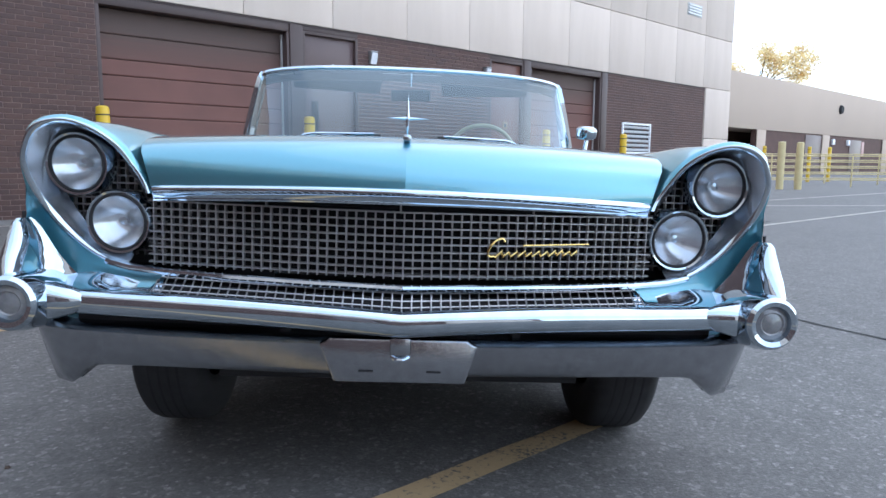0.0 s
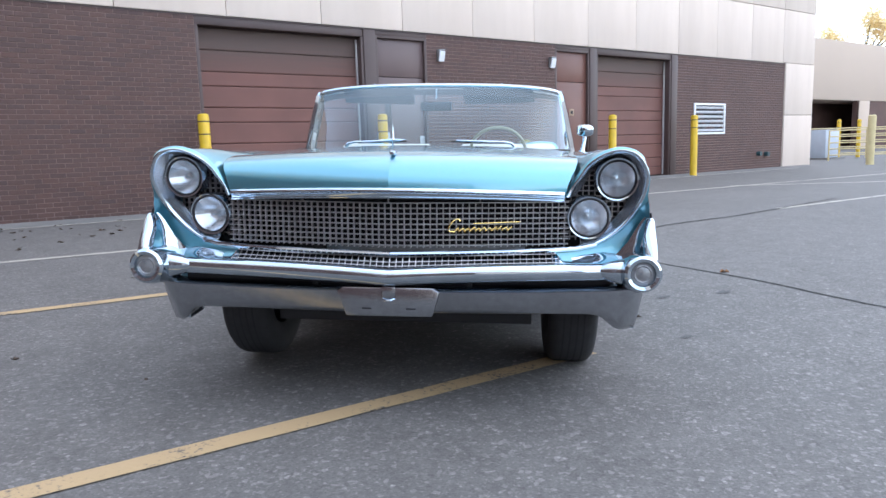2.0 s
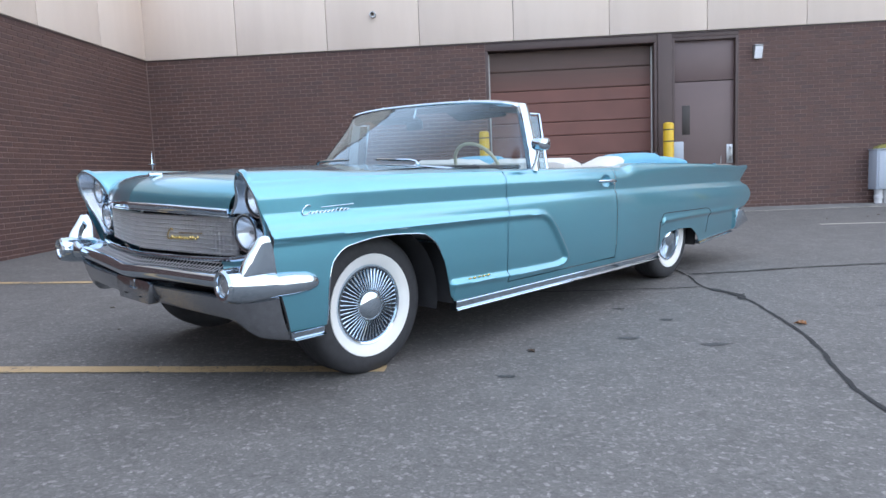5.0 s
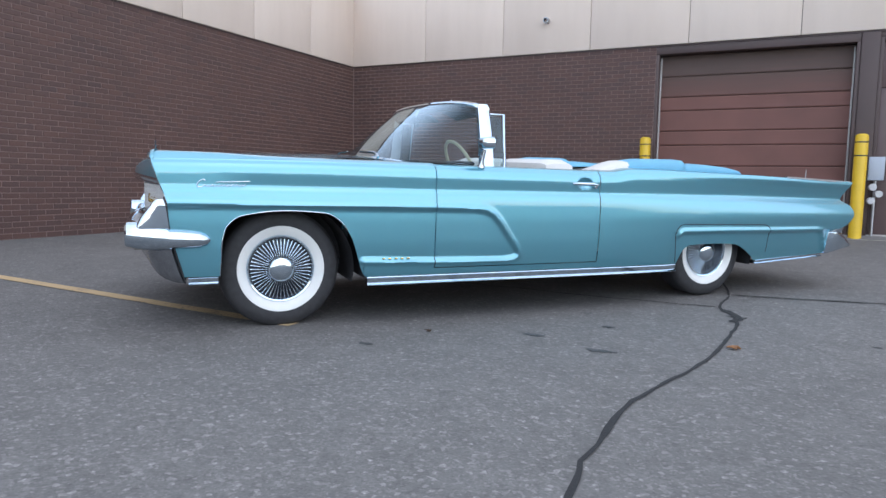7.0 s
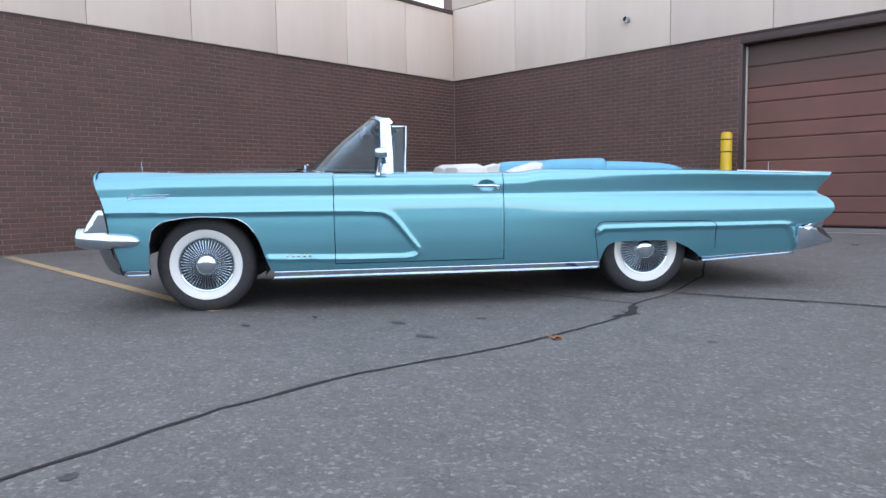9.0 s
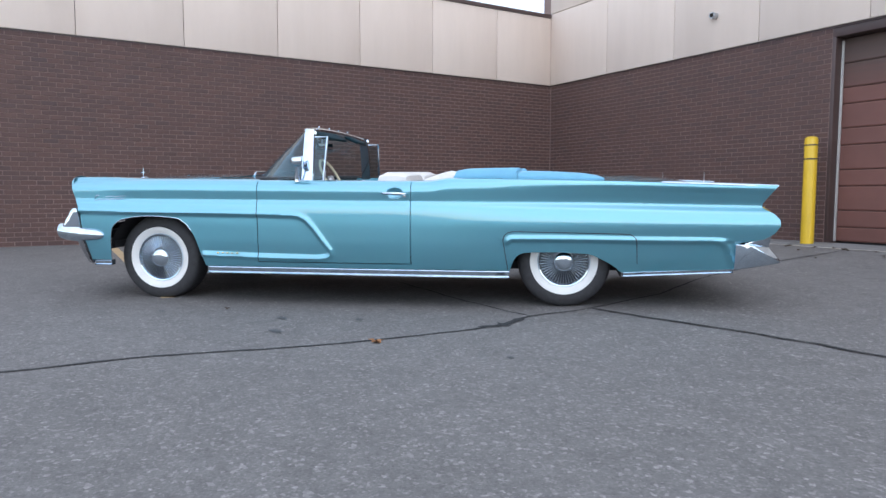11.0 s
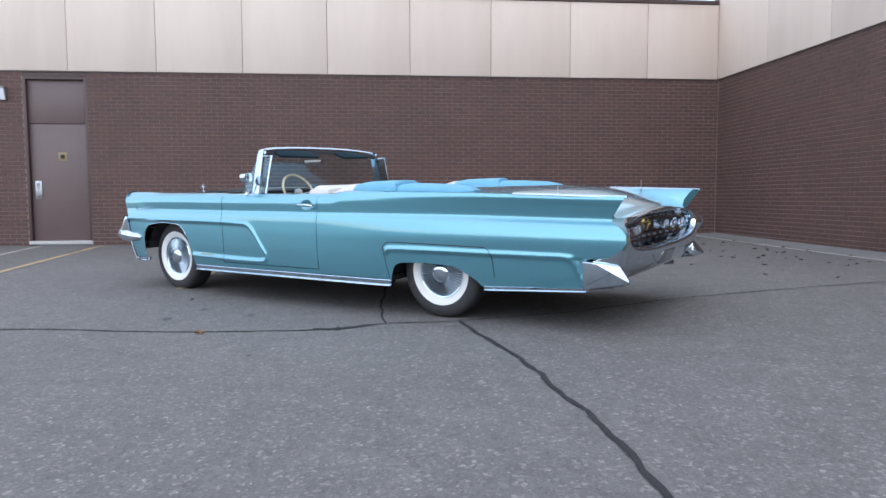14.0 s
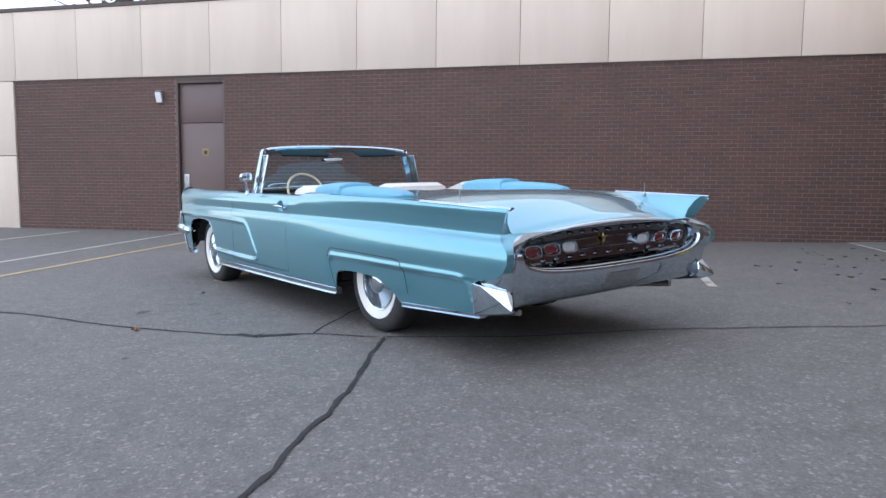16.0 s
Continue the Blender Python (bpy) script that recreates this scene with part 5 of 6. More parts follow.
gr = empty("grille")
gr.parent = car
tagged(gr, "chrome eggcrate grille over a black backing")
v, f = [], []
gy = np.linspace(-0.93, 0.93, 41)
for y in gy:
    z0, z1 = 0.63, lerp(abs(y), [(0.62, 0.84), (0.68, 0.86), (0.74, 0.93), (0.80, 0.97), (0.90, 0.985), (0.95, 0.94)])
    for z in (z0, z1):
        v.append((min(grille_x(y), 2.30) - 0.075, y, z))
for i in range(len(gy) - 1):
    f.append((2 * i, 2 * i + 1, 2 * i + 3, 2 * i + 2))
link_mesh("backing", v, f, DARK, gr, "black backing", smooth=False)
def bar_box(p, q, w, d):
    """A slim flat bar between two points; w is its face, d its depth."""
    p, q = Vector(p), Vector(q)
    t = (q - p).normalized()
    nx = Vector((1, 0, 0))
    u = t.cross(nx).normalized() * w / 2
    b = nx * d
    ring = lambda c: [c + u, c + u * 0.5 + nx * 0.002, c - u * 0.5 + nx * 0.002, c - u, c - u - b, c + u - b]
    return loft([ring(p), ring(q)])
ZROWS = [0.648 + 0.0205 * k for k in range(9)]
for z in ZROWS:
    ys = np.linspace(-0.685, 0.685, 49)
    sec = [(0.0, 0.0022), (0.003, 0.0012), (0.003, -0.0012), (0.0, -0.0022), (-0.018, -0.0019), (-0.018, 0.0019)]
    vv, ff = loft([[(grille_x(y) + a, y, z + b) for a, b in sec] for y in ys])
    link_mesh("grille_bar", vv, ff, BAR_METAL, gr)
for k in range(-27, 28):
    y = k * 0.0248
    vv, ff = bar_box((grille_x(y), y, 0.640), (grille_x(y), y, 0.813), 0.0044, 0.018)
    link_mesh("grille_bar", vv, ff, BAR_METAL, gr)
for y in (-0.36, -0.01, 0.34):             # short stays between the grille and the hood lip
    vv, ff = bar_box((grille_x(y), y, 0.812), (grille_x(y), y, 0.86), 0.005, 0.012)
    link_mesh("grille_stay", vv, ff, BAR_METAL, gr)
for s in (1, -1):
    for k in range(13):                   # small mesh between and behind the lamps
        y = s * (0.675 + k * 0.0235)
        ya = abs(y)
        vv, ff = bar_box((2.203, y, lerp(ya, [(0.78, 0.655), (0.86, 0.70), (0.93, 0.78), (0.97, 0.86)])), (2.203, y, lerp(ya, [(0.66, 0.84), (0.72, 0.89), (0.78, 0.945), (0.88, 0.950), (0.92, 0.935), (0.97, 0.90)])), 0.0044, 0.014)
        link_mesh("lamp_mesh_bar", vv, ff, BAR_METAL, gr)
    for k in range(14):
        z = 0.668 + k * 0.0205
        vv, ff = bar_box((2.205, s * lerp(z, [(0.82, 0.66), (0.90, 0.73), (0.96, 0.79)]), z), (2.205, s * lerp(z, [(0.66, 0.80), (0.70, 0.86), (0.78, 0.925), (0.86, 0.945), (0.95, 0.90)]), z), 0.0044, 0.014)
        link_mesh("lamp_mesh_bar", vv, ff, BAR_METAL, gr)

for s in (1, -1):
    eye = [Vector((x, s * y, z)) for y, z, x in EYE]
    c = Vector((2.25, s * 0.82, 0.83))
    # bright bezel: rim, then a bowl that falls back to the mesh
    rim, bowl, edge = [], [], []
    fine_eye = []
    for i in range(16):
        a, b, c1, c2 = eye[max(i - 1, 0)], eye[i], eye[i + 1], eye[i + 2]
        for u in (0, 0.25, 0.5, 0.75):
            fine_eye.append(0.5 * (2 * b + (c1 - a) * u + (2 * a - 5 * b + 4 * c1 - c2) * u * u + (3 * b - a - 3 * c1 + c2) * u ** 3))
    for i, p in enumerate(fine_eye + [eye[16]]):
        d = (Vector((0, p.y, p.z)) - Vector((0, c.y, c.z)))
        d = d.normalized() * 0.12
        q = p - d * 0.13
        o = p + d * 0.07 + Vector((-0.016, 0, 0))
        if 30 <= i <= 44:                  # meets the front edge of the body side
            o = Vector((lerp(p.z, NOSE) - 0.004, s * (body_side(2.2, min(p.z, 0.9775)) - 0.0005), min(p.z, 0.9775)))
        edge.append([o, o.lerp(p, 0.4) + Vector((0.004, 0, 0)) + d * 0.02, o.lerp(p, 0.75) + Vector((0.003, 0, 0)) + d * 0.01, p + Vector((0.003, 0, 0))])
        rim.append([p + Vector((0.003, 0, 0)), p - d * 0.04 + Vector((0.006, 0, 0)), p - d * 0.08 + Vector((0.004, 0, 0)), q + Vector((-0.006, 0, 0))])
        e = p - d * 0.34
        bowl.append([q + Vector((-0.006, 0, 0)), (q + Vector((-0.006, 0, 0))).lerp(Vector((2.228, e.y, e.z)), 0.35) + d * 0.035, (q + Vector((-0.006, 0, 0))).lerp(Vector((2.228, e.y, e.z)), 0.7) + d * 0.03, Vector((2.228, e.y, e.z))])
    v, f = loft(rim, closed=False, cap=False)
    ve, fe = loft(edge, closed=False, cap=False)
    link_mesh("brow_edge", ve, fe, PAINT, car, sharp=60)
    bz = link_mesh("lamp_bezel", v, f, CHROME, car, "chrome eye-shaped headlight bezel", sharp=60)
    v, f = loft(bowl, closed=False, cap=False)
    link_mesh("bowl", v, f, BOWL, bz, "dull silver bowl behind the headlights", sharp=60)
    tube("grille_trim", [p + Vector((0.004, 0, 0)) for p in eye[15:]], 0.010, CHROME, car, "chrome strip under the grille", 8)
    # painted valance between the bezel and the bumper
    low = [Vector((x, s * y, z)) for y, z, x in ((body_side(2.2, 0.86), 0.86, 2.326), (body_side(2.2, 0.80), 0.80, 2.304), (body_side(2.2, 0.70), 0.70, 2.283), (body_side(2.2, 0.61), 0.61, 2.275), (0.93, 0.585, 2.284), (0.85, 0.580, 2.29), (0.75, 0.583, 2.315), (0.66, 0.588, 2.335))]
    top = [eye[i] for i in (10, 11, 12, 13, 14, 15, 16, 17)]
    pairs = []
    for k in range(14):                    # the outer edge follows the body side closely
        z = 0.86 - 0.25 * k / 13
        u = lerp(-z, [(-0.86, 0.0), (-0.80, 1.0), (-0.70, 2.0), (-0.61, 3.0)])
        i = min(int(u), 2)
        pairs.append((top[i].lerp(top[i + 1], u - i), Vector((lerp(z, NOSE), s * (body_side(2.2, z) - 0.001), z))))
    rings = []
    for a, b in pairs + list(zip(top[4:], low[4:])):
        m = a.lerp(b, 0.5) + Vector((-0.012, 0, 0))
        rings.append([a + Vector((-0.004, 0, 0)), a.lerp(m, 0.5) + Vector((-0.003, 0, 0)), m, m.lerp(b, 0.5) + Vector((-0.003, 0, 0)), b])
    v, f = loft(rings, closed=False, cap=False)
    link_mesh("valance", v, f, PAINT, car)
    # headlights
    for (x, y, z), r in (((2.272, 0.866, 0.902), 0.073), ((2.272, 0.763, 0.752), 0.075)):
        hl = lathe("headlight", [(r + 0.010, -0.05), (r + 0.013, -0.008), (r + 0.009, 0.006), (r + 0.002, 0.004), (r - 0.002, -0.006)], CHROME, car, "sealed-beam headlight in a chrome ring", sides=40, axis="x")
        hl.matrix_local = Matrix.Translation((x, s * y, z)) @ pose(0, 0, 0, 0, 3, s * 4)
        lathe("gasket", [(r + 0.003, 0.0055), (r - 0.001, 0.0075), (r - 0.005, 0.003)], DARK, hl, "dark gap inside the ring", sides=40, axis="x")
        lathe("reflector", [((r - 0.004) * q, -0.052 + 0.049 * q * q) for q in (1.0, 0.9, 0.8, 0.7, 0.6, 0.5, 0.4, 0.3, 0.2, 0.1, 0.0)], REFLECTOR, hl, sides=40, axis="x")
        lathe("bulb_shield", [(0.0, -0.022), (0.011, -0.024), (0.012, -0.046)], CHROME, hl, "small bright bulb shield", sides=16, axis="x")
        g = lathe("lens", [(r - 0.001, -0.003), (r * 0.85, 0.008), (r * 0.55, 0.016), (0.0, 0.021)], HEADLAMP_GLASS, hl, "clear ribbed glass lens", sides=40, axis="x")
        g.visible_shadow = False

# front bumper: upper blade, lower bar, pods and wings
def blade_x(y):
    return 2.505 - 0.085 * (abs(y) / 0.85) ** 1.3


def blade_dz(y):
    return -0.012 * (1 - min(1, abs(y) / 0.5)) ** 2 + 0.008 * (abs(y) / 0.87)


rings = []
for y in np.linspace(-0.87, 0.87, 73):
    x, zc = blade_x(y), blade_dz(y)
    rings.append([(x + a, y, z + zc) for a, z in ((-0.040, 0.578), (-0.036, 0.584), (-0.026, 0.5875), (-0.014, 0.586), (-0.004, 0.580), (0.003, 0.570), (0.006, 0.557), (0.004, 0.543), (-0.003, 0.531), (-0.016, 0.523), (-0.05, 0.516), (-0.09, 0.514), (-0.09, 0.535), (-0.045, 0.560))])
v, f = loft(rings)
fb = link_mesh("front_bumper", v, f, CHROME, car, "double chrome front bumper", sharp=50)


def pan_point(y, u):
    """A point of the pan between the strip under the grille (u = 0) and the blade (u = 1)."""
    back = Vector((min(grille_x(y) + 0.026, blade_x(y) - 0.07), y, 0.612 + 0.006 * abs(y)))
    front = Vector((blade_x(y) - 0.036, y, 0.574 + blade_dz(y)))
    return back.lerp(front, u) + Vector((0, 0, -0.010 * math.sin(math.pi * u)))


pan_mesh = empty("lower_grille")
pan_mesh.parent = fb
tagged(pan_mesh, "small bright mesh let into the top of the bumper")
v, f = loft([[pan_point(y, u) + Vector((0, 0, -0.016)) for u in (0, 0.33, 0.67, 1.0)] for y in np.linspace(-0.66, 0.66, 41)], closed=False, cap=False)
link_mesh("backing", v, f, DARK, pan_mesh, "black backing", smooth=False)
for u in (0.04, 0.28, 0.52, 0.76, 0.98):
    tube("mesh_bar", [pan_point(y, u) for y in np.linspace(-0.645, 0.645, 45)], 0.0023, BAR_METAL, pan_mesh, "", 5)
for k in range(-26, 27):
    tube("mesh_bar", [pan_point(k * 0.0248, u) for u in (0.0, 0.33, 0.67, 1.0)], 0.0023, BAR_METAL, pan_mesh, "", 5)
for s in (1, -1):
    # polished dished plate that closes the pan beside the mesh
    v, f = loft([[pan_point(y, u) + Vector((0, 0, 0.004 - 0.020 * math.sin(math.pi * u) * smooth01((0.86 - abs(y)) / 0.1) * smooth01((abs(y) - 0.55) / 0.08))) for u in np.linspace(0, 1.02, 11)] for y in [s * q for q in np.linspace(0.56 + 0.07, 0.90, 19)]], closed=False, cap=False)
    link_mesh("pan_end", v, f, CHROME, fb, "dished chrome plate beside the mesh")
rings = []
# top edge x, y, z and bottom edge x, y, z of the lower bar, from the middle to its drooping corner
path = [(2.452, 0.0, 0.492, 2.440, 0.0, 0.390), (2.447, 0.20, 0.492, 2.435, 0.20, 0.390), (2.437, 0.40, 0.493, 2.425, 0.40, 0.390), (2.422, 0.60, 0.495, 2.410, 0.60, 0.390), (2.402, 0.76, 0.497, 2.390, 0.76, 0.388), (2.396, 0.81, 0.498, 2.381, 0.795, 0.384), (2.391, 0.845, 0.499, 2.370, 0.822, 0.374), (2.384, 0.875, 0.500, 2.352, 0.848, 0.354), (2.374, 0.905, 0.501, 2.330, 0.874, 0.332), (2.358, 0.930, 0.502, 2.305, 0.897, 0.317), (2.334, 0.952, 0.502, 2.278, 0.916, 0.308), (2.302, 0.972, 0.502, 2.250, 0.945, 0.303), (2.266, 0.990, 0.503, 2.212, 0.968, 0.302)]
full = [(x, -y, z, x2, -y2, z2) for x, y, z, x2, y2, z2 in path[:0:-1]] + path
for x, y, z, x2, y2, z2 in full:
    T, B = Vector((x, y, z)), Vector((x2 - 0.016 * (1 - smooth01((abs(y) - 0.7) / 0.2)), y2, z2))
    c = smooth01((abs(y) - 0.80) / 0.10)
    k = Vector((-0.07 + 0.045 * c, math.copysign(0.055 * c, -y), 0))
    rings.append([T + k + Vector((0, 0, 0.004)), T + k * 0.15, T + Vector((0.004, 0, -0.012)), T.lerp(B, 0.4) + Vector((0.008, 0, 0)), T.lerp(B, 0.8) + Vector((0.003, 0, 0.0)), T.lerp(B, 0.96) + Vector((-0.002, 0, 0)), B + k * 0.25 - Vector((0, 0, 0.002)), B + k + Vector((0, 0, 0.03))])
v, f = loft(rings)
link_mesh("lower_bar", v, f, WORN_CHROME, fb, "dull, lightly pitted chrome lower bar", sharp=40)
for y in (-0.30, 0.30):
    part("bumper_bracket", box_bm((2.36, y - 0.010, 0.485), (2.40, y + 0.012, 0.55), 0.003), DARK, fb)
# added black box that stands for the shade between blade and lower bar
part("gap_shade", box_bm((2.28, -0.84, 0.40), (2.345, 0.84, 0.548)), DARK, fb, "black box standing for the shade between the bumper bars", smooth=False)
plate = prism("plate_mount", [(-0.204, 0.484), (-0.190, 0.489), (-0.176, 0.500), (0.168, 0.500), (0.182, 0.490), (0.196, 0.485), (0.178, 0.425), (0.166, 0.386), (-0.166, 0.386), (-0.180, 0.425)], 2.410, 2.464, WORN_CHROME, fb, axis="x", label="chrome number plate mount, empty", bevel=0.007)
for y in (-0.085, 0.085):
    part("slot", box_bm((2.462, y - 0.018, 0.415), (2.4655, y + 0.018, 0.420)), DARK, plate, "dark slot", smooth=False)
part("clip", box_bm((2.462, -0.026, 0.456), (2.468, 0.026, 0.503), 0.004), WORN_CHROME, plate)
tube("clip_lip", [(2.466, -0.022, 0.456), (2.472, -0.010, 0.450), (2.472, 0.010, 0.450), (2.466, 0.022, 0.456)], 0.006, CHROME, plate, "bright curled lip", 8)
for s in (1, -1):
    # bullet-shaped pod with its lamp
    rings = []
    for x, r, y, z in ((2.470, 0.050, 0.935, 0.570), (2.482, 0.069, 0.935, 0.570), (2.45, 0.077, 0.936, 0.566), (2.38, 0.078, 0.940, 0.558), (2.290, 0.076, 0.945, 0.552), (2.278, 0.062, 0.958, 0.548), (2.20, 0.058, 0.966, 0.545), (2.13, 0.050, 0.975, 0.543), (2.09, 0.034, 0.985, 0.541), (2.07, 0.008, 0.990, 0.540)):
        rings.append([(x, s * (y + r * math.cos(t)), z + 0.95 * r * math.sin(t)) for t in np.linspace(0, 2 * math.pi, 25)[:-1]])
    v, f = loft(rings)
    pod = link_mesh("bumper_pod", v, f, CHROME, fb, "bullet-shaped chrome bumper pod")
    lathe("lamp_ring", [(0.068, 2.470), (0.067, 2.486), (0.058, 2.496), (0.046, 2.492), (0.042, 2.478)], CHROME, pod, sides=32, axis="x", centre=(0, s * 0.935, 0.570))
    lathe("lamp_lens", [(0.043, 2.479), (0.030, 2.486), (0.026, 2.483), (0.014, 2.488), (0.0, 2.489)], LAMP_LENS, pod, "clear parking lamp lens", sides=32, axis="x", centre=(0, s * 0.935, 0.570))
    # upswept wing above the pod
    rings = []
    for z, x0, x1, y0, y1 in ((0.555, 2.276, 2.440, 0.850, 1.001), (0.600, 2.279, 2.444, 0.862, 1.002), (0.625, 2.282, 2.438, 0.884, 1.002), (0.664, 2.286, 2.418, 0.915, 1.002), (0.696, 2.290, 2.394, 0.932, 1.002), (0.727, 2.296, 2.371, 0.947, 1.002), (0.751, 2.304, 2.354, 0.960, 1.000), (0.760, 2.310, 2.344, 0.968, 0.994)):
        dx, dy = x1 - x0, y1 - y0
        r = min(0.046, 0.70 * dy)
        rings.append([(x0, s * y0, z), (x0 + dx * 0.08, s * (y0 + 0.50 * (dy - r)), z), (x0 + dx * 0.24, s * (y0 + 0.85 * (dy - r)), z), (x0 + dx * 0.60, s * (y1 - r - 0.003), z), (x1 - 0.013, s * (y1 - r), z), (x1 - 0.003, s * (y1 - 0.75 * r), z), (x1, s * (y1 - 0.45 * r), z), (x1 - 0.005, s * (y1 - 0.15 * r), z), (x1 - 0.018, s * (y1 - 0.002), z), (x0 + dx * 0.40, s * (y1 - 0.004), z), (x0, s * (y1 - 0.006), z)])
    v, f = loft(rings)
    link_mesh("bumper_wing", v, f, CHROME, fb, "upswept chrome bumper wing", sharp=50)
    # dark joint between bumper and fender
    tube("bumper_joint", [(lerp(z, NOSE) + 0.006, s * (body_side(2.2, z) + 0.003), z) for z in np.linspace(0.30, 0.775, 12)], 0.0045, DARK, fb, "dark joint between bumper and fender", 6)
    # the blade's rounded end inboard of the pod
    rings = []
    for y, r in ((0.79, 0.020), (0.82, 0.036), (0.86, 0.046), (0.90, 0.050)):
        rings.append([(2.415 + 0.9 * r * math.cos(t), s * y, 0.566 + r * math.sin(t)) for t in np.linspace(0, 2 * math.pi, 17)[:-1]])
    v, f = loft(rings)
    link_mesh("blade_end", v, f, CHROME, fb)

# hood ornament: an upright four-pointed star on a small base
def star(name, h, w, t, mat, parent, label):
    """A four-pointed star with facets that rise to its middle; it faces along x."""
    k = w * 0.075
    pts = [(0, h), (k, k), (w, 0), (k, -k), (0, -h), (-k, -k), (-w, 0), (-k, k)]
    v = [(0, y, z) for y, z in pts] + [(t, 0, 0), (-t, 0, 0)]
    f = []
    for k in range(8):
        f += [(k, (k + 1) % 8, 8), ((k + 1) % 8, k, 9)]
    return link_mesh(name, v, f, mat, parent, label, smooth=False)


orn = star("hood_ornament", 0.064, 0.056, 0.005, CHROME, car, "chrome four-pointed star ornament")
orn.matrix_local = Matrix.Translation((2.322, 0, 1.052))
cross = star("star_arm", 0.05, 0.016, 0.004, CHROME, orn, "")
cross.matrix_local = pose(0, 0, 0, 0, 0, 90)
part("ornament_base", box_bm((-0.045, -0.011, -0.060), (0.024, 0.011, -0.042), 0.006), CHROME, orn)


def script(name, origin, u, w, length, height, mat, label, seed):
    """Slanting handwritten-looking badge drawn as plain strokes, no letters."""
    pts = []
    o, u, w = Vector(origin), Vector(u), Vector(w)
    rn = random.Random(seed)
    for k in range(13):                    # an open hook at the start
        t = math.radians(40 + 250 * k / 12)
        b = height * (0.50 + 0.48 * math.sin(t))
        pts.append(o + u * (length * (0.085 + 0.065 * math.cos(t)) + 0.55 * b) + w * b)
    waves, x = 11, 0.13
    for k in range(waves):                 # then a run of low, uneven waves
        step = 0.82 / waves * rn.uniform(0.8, 1.2)
        top = height * rn.uniform(0.24, 0.34)
        for q in (0.0, 0.25, 0.5, 0.75):
            b = top * (0.5 - 0.5 * math.cos(2 * math.pi * q))
            pts.append(o + u * (length * (x + step * q) + 0.55 * b) + w * b)
        x += step
    v, f = tube_vf(pts, height * 0.068, 6)
    ob = link_mesh(name, v, f, mat, car, label)
    v, f = tube_vf([o + u * length * 0.40 + w * height * 0.60, o + u * length * 1.06 + w * height * 0.62], height * 0.05, 6)
    link_mesh("underline", v, f, mat, ob)
    return ob


script("grille_badge", (2.372, 0.205, 0.700), (-0.12, 0.99, 0.03), (0, 0, 1), 0.275, 0.050, GOLD, "gold script badge on the grille", 1)
for s in (1, -1):
    script("fender_badge", (2.150 if s > 0 else 1.87, s * 0.9865, 0.827), (-1 if s > 0 else 1, 0, 0.03), (0, 0, 1), 0.275, 0.042, CHROME, "chrome script badge on the fender", 2)
    for k in range(5):
        part("sill_badge", box_bm((0.905 + 0.040 * k, s * 0.996 - 0.012, 0.404), (0.923 + 0.040 * k, s * 0.996 + 0.002, 0.413), 0.002), GOLD, car, "small gold mark low on the fender")


# ---- wheels ----
HUB_DARK = plain("dark_hub_paint", (0.022, 0.025, 0.034), 0.45, metal=0.3)

def wheel(x, y, sgn, z):
    w = empty("wheel", None)
    w.parent = car
    w.matrix_local = Matrix.Translation((x, sgn * y, z)) @ pose(0, 0, 0, 0, 0, 0 if sgn > 0 else 180)
    R = TYRE_R
    lathe("tyre", [(0.20, -0.085), (0.235, -0.105), (0.29, -0.112), (0.325, -0.105), (R - 0.008, -0.088), (R, -0.065), (R, 0.065), (R - 0.008, 0.088), (0.325, 0.105), (0.29, 0.112), (0.262, 0.111), (0.235, 0.105), (0.20, 0.085)], RUBBER, w, "black tyre", sides=72)
    for k in (-0.045, -0.015, 0.015, 0.045):
        lathe("tread_groove", [(R + 0.0006, k - 0.004), (R + 0.0012, k), (R + 0.0006, k + 0.004)], DARK, w, sides=48)
    lathe("whitewall", [(0.256, 0.1095), (0.254, 0.1135), (0.235, 0.1105), (0.212, 0.098), (0.196, 0.085)], WHITEWALL, w, "wide white sidewall band", sides=72)
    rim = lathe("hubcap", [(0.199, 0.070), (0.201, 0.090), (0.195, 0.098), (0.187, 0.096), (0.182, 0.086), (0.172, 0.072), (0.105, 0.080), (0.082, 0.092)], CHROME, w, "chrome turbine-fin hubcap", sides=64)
    lathe("dish", [(0.181, 0.0875), (0.171, 0.0735), (0.105, 0.0815), (0.084, 0.0935)], HUB_DARK, rim, "dark dish behind the fins", sides=64)
    n = 48
    for k in range(n):
        a = 2 * math.pi * k / n
        ca, sa = math.cos(a), math.sin(a)
        fin = []
        for r, y0, h in ((0.080, 0.088, 0.016), (0.120, 0.078, 0.022), (0.160, 0.072, 0.020), (0.180, 0.078, 0.013)):
            wd = 0.0027 + 0.0031 * (r - 0.08) / 0.1
            fin.append([(r * ca - o * sa, yy, r * sa + o * ca) for o, yy in ((-wd, y0 - 0.004), (-wd * 0.9, y0 + h * 0.72), (-wd * 0.5, y0 + h * 0.95), (0.0, y0 + h), (wd * 0.5, y0 + h * 0.95), (wd * 0.9, y0 + h * 0.72), (wd, y0 - 0.004))])
        v, f = loft(fin)
        link_mesh("fin", v, f, CHROME, rim, sharp=60)
    lathe("centre_cap", [(0.083, 0.085), (0.082, 0.098), (0.076, 0.107), (0.072, 0.107), (0.069, 0.111), (0.058, 0.118), (0.030, 0.123), (0.0, 0.124)], CHROME, rim, "domed chrome centre cap", sides=48)
    return w


for x in (AXLE_F, AXLE_R):
    for s in (1, -1):
        wheel(x, 0.752, s, HUB_Z + (0.020 if x < 0 and s > 0 else 0.0))

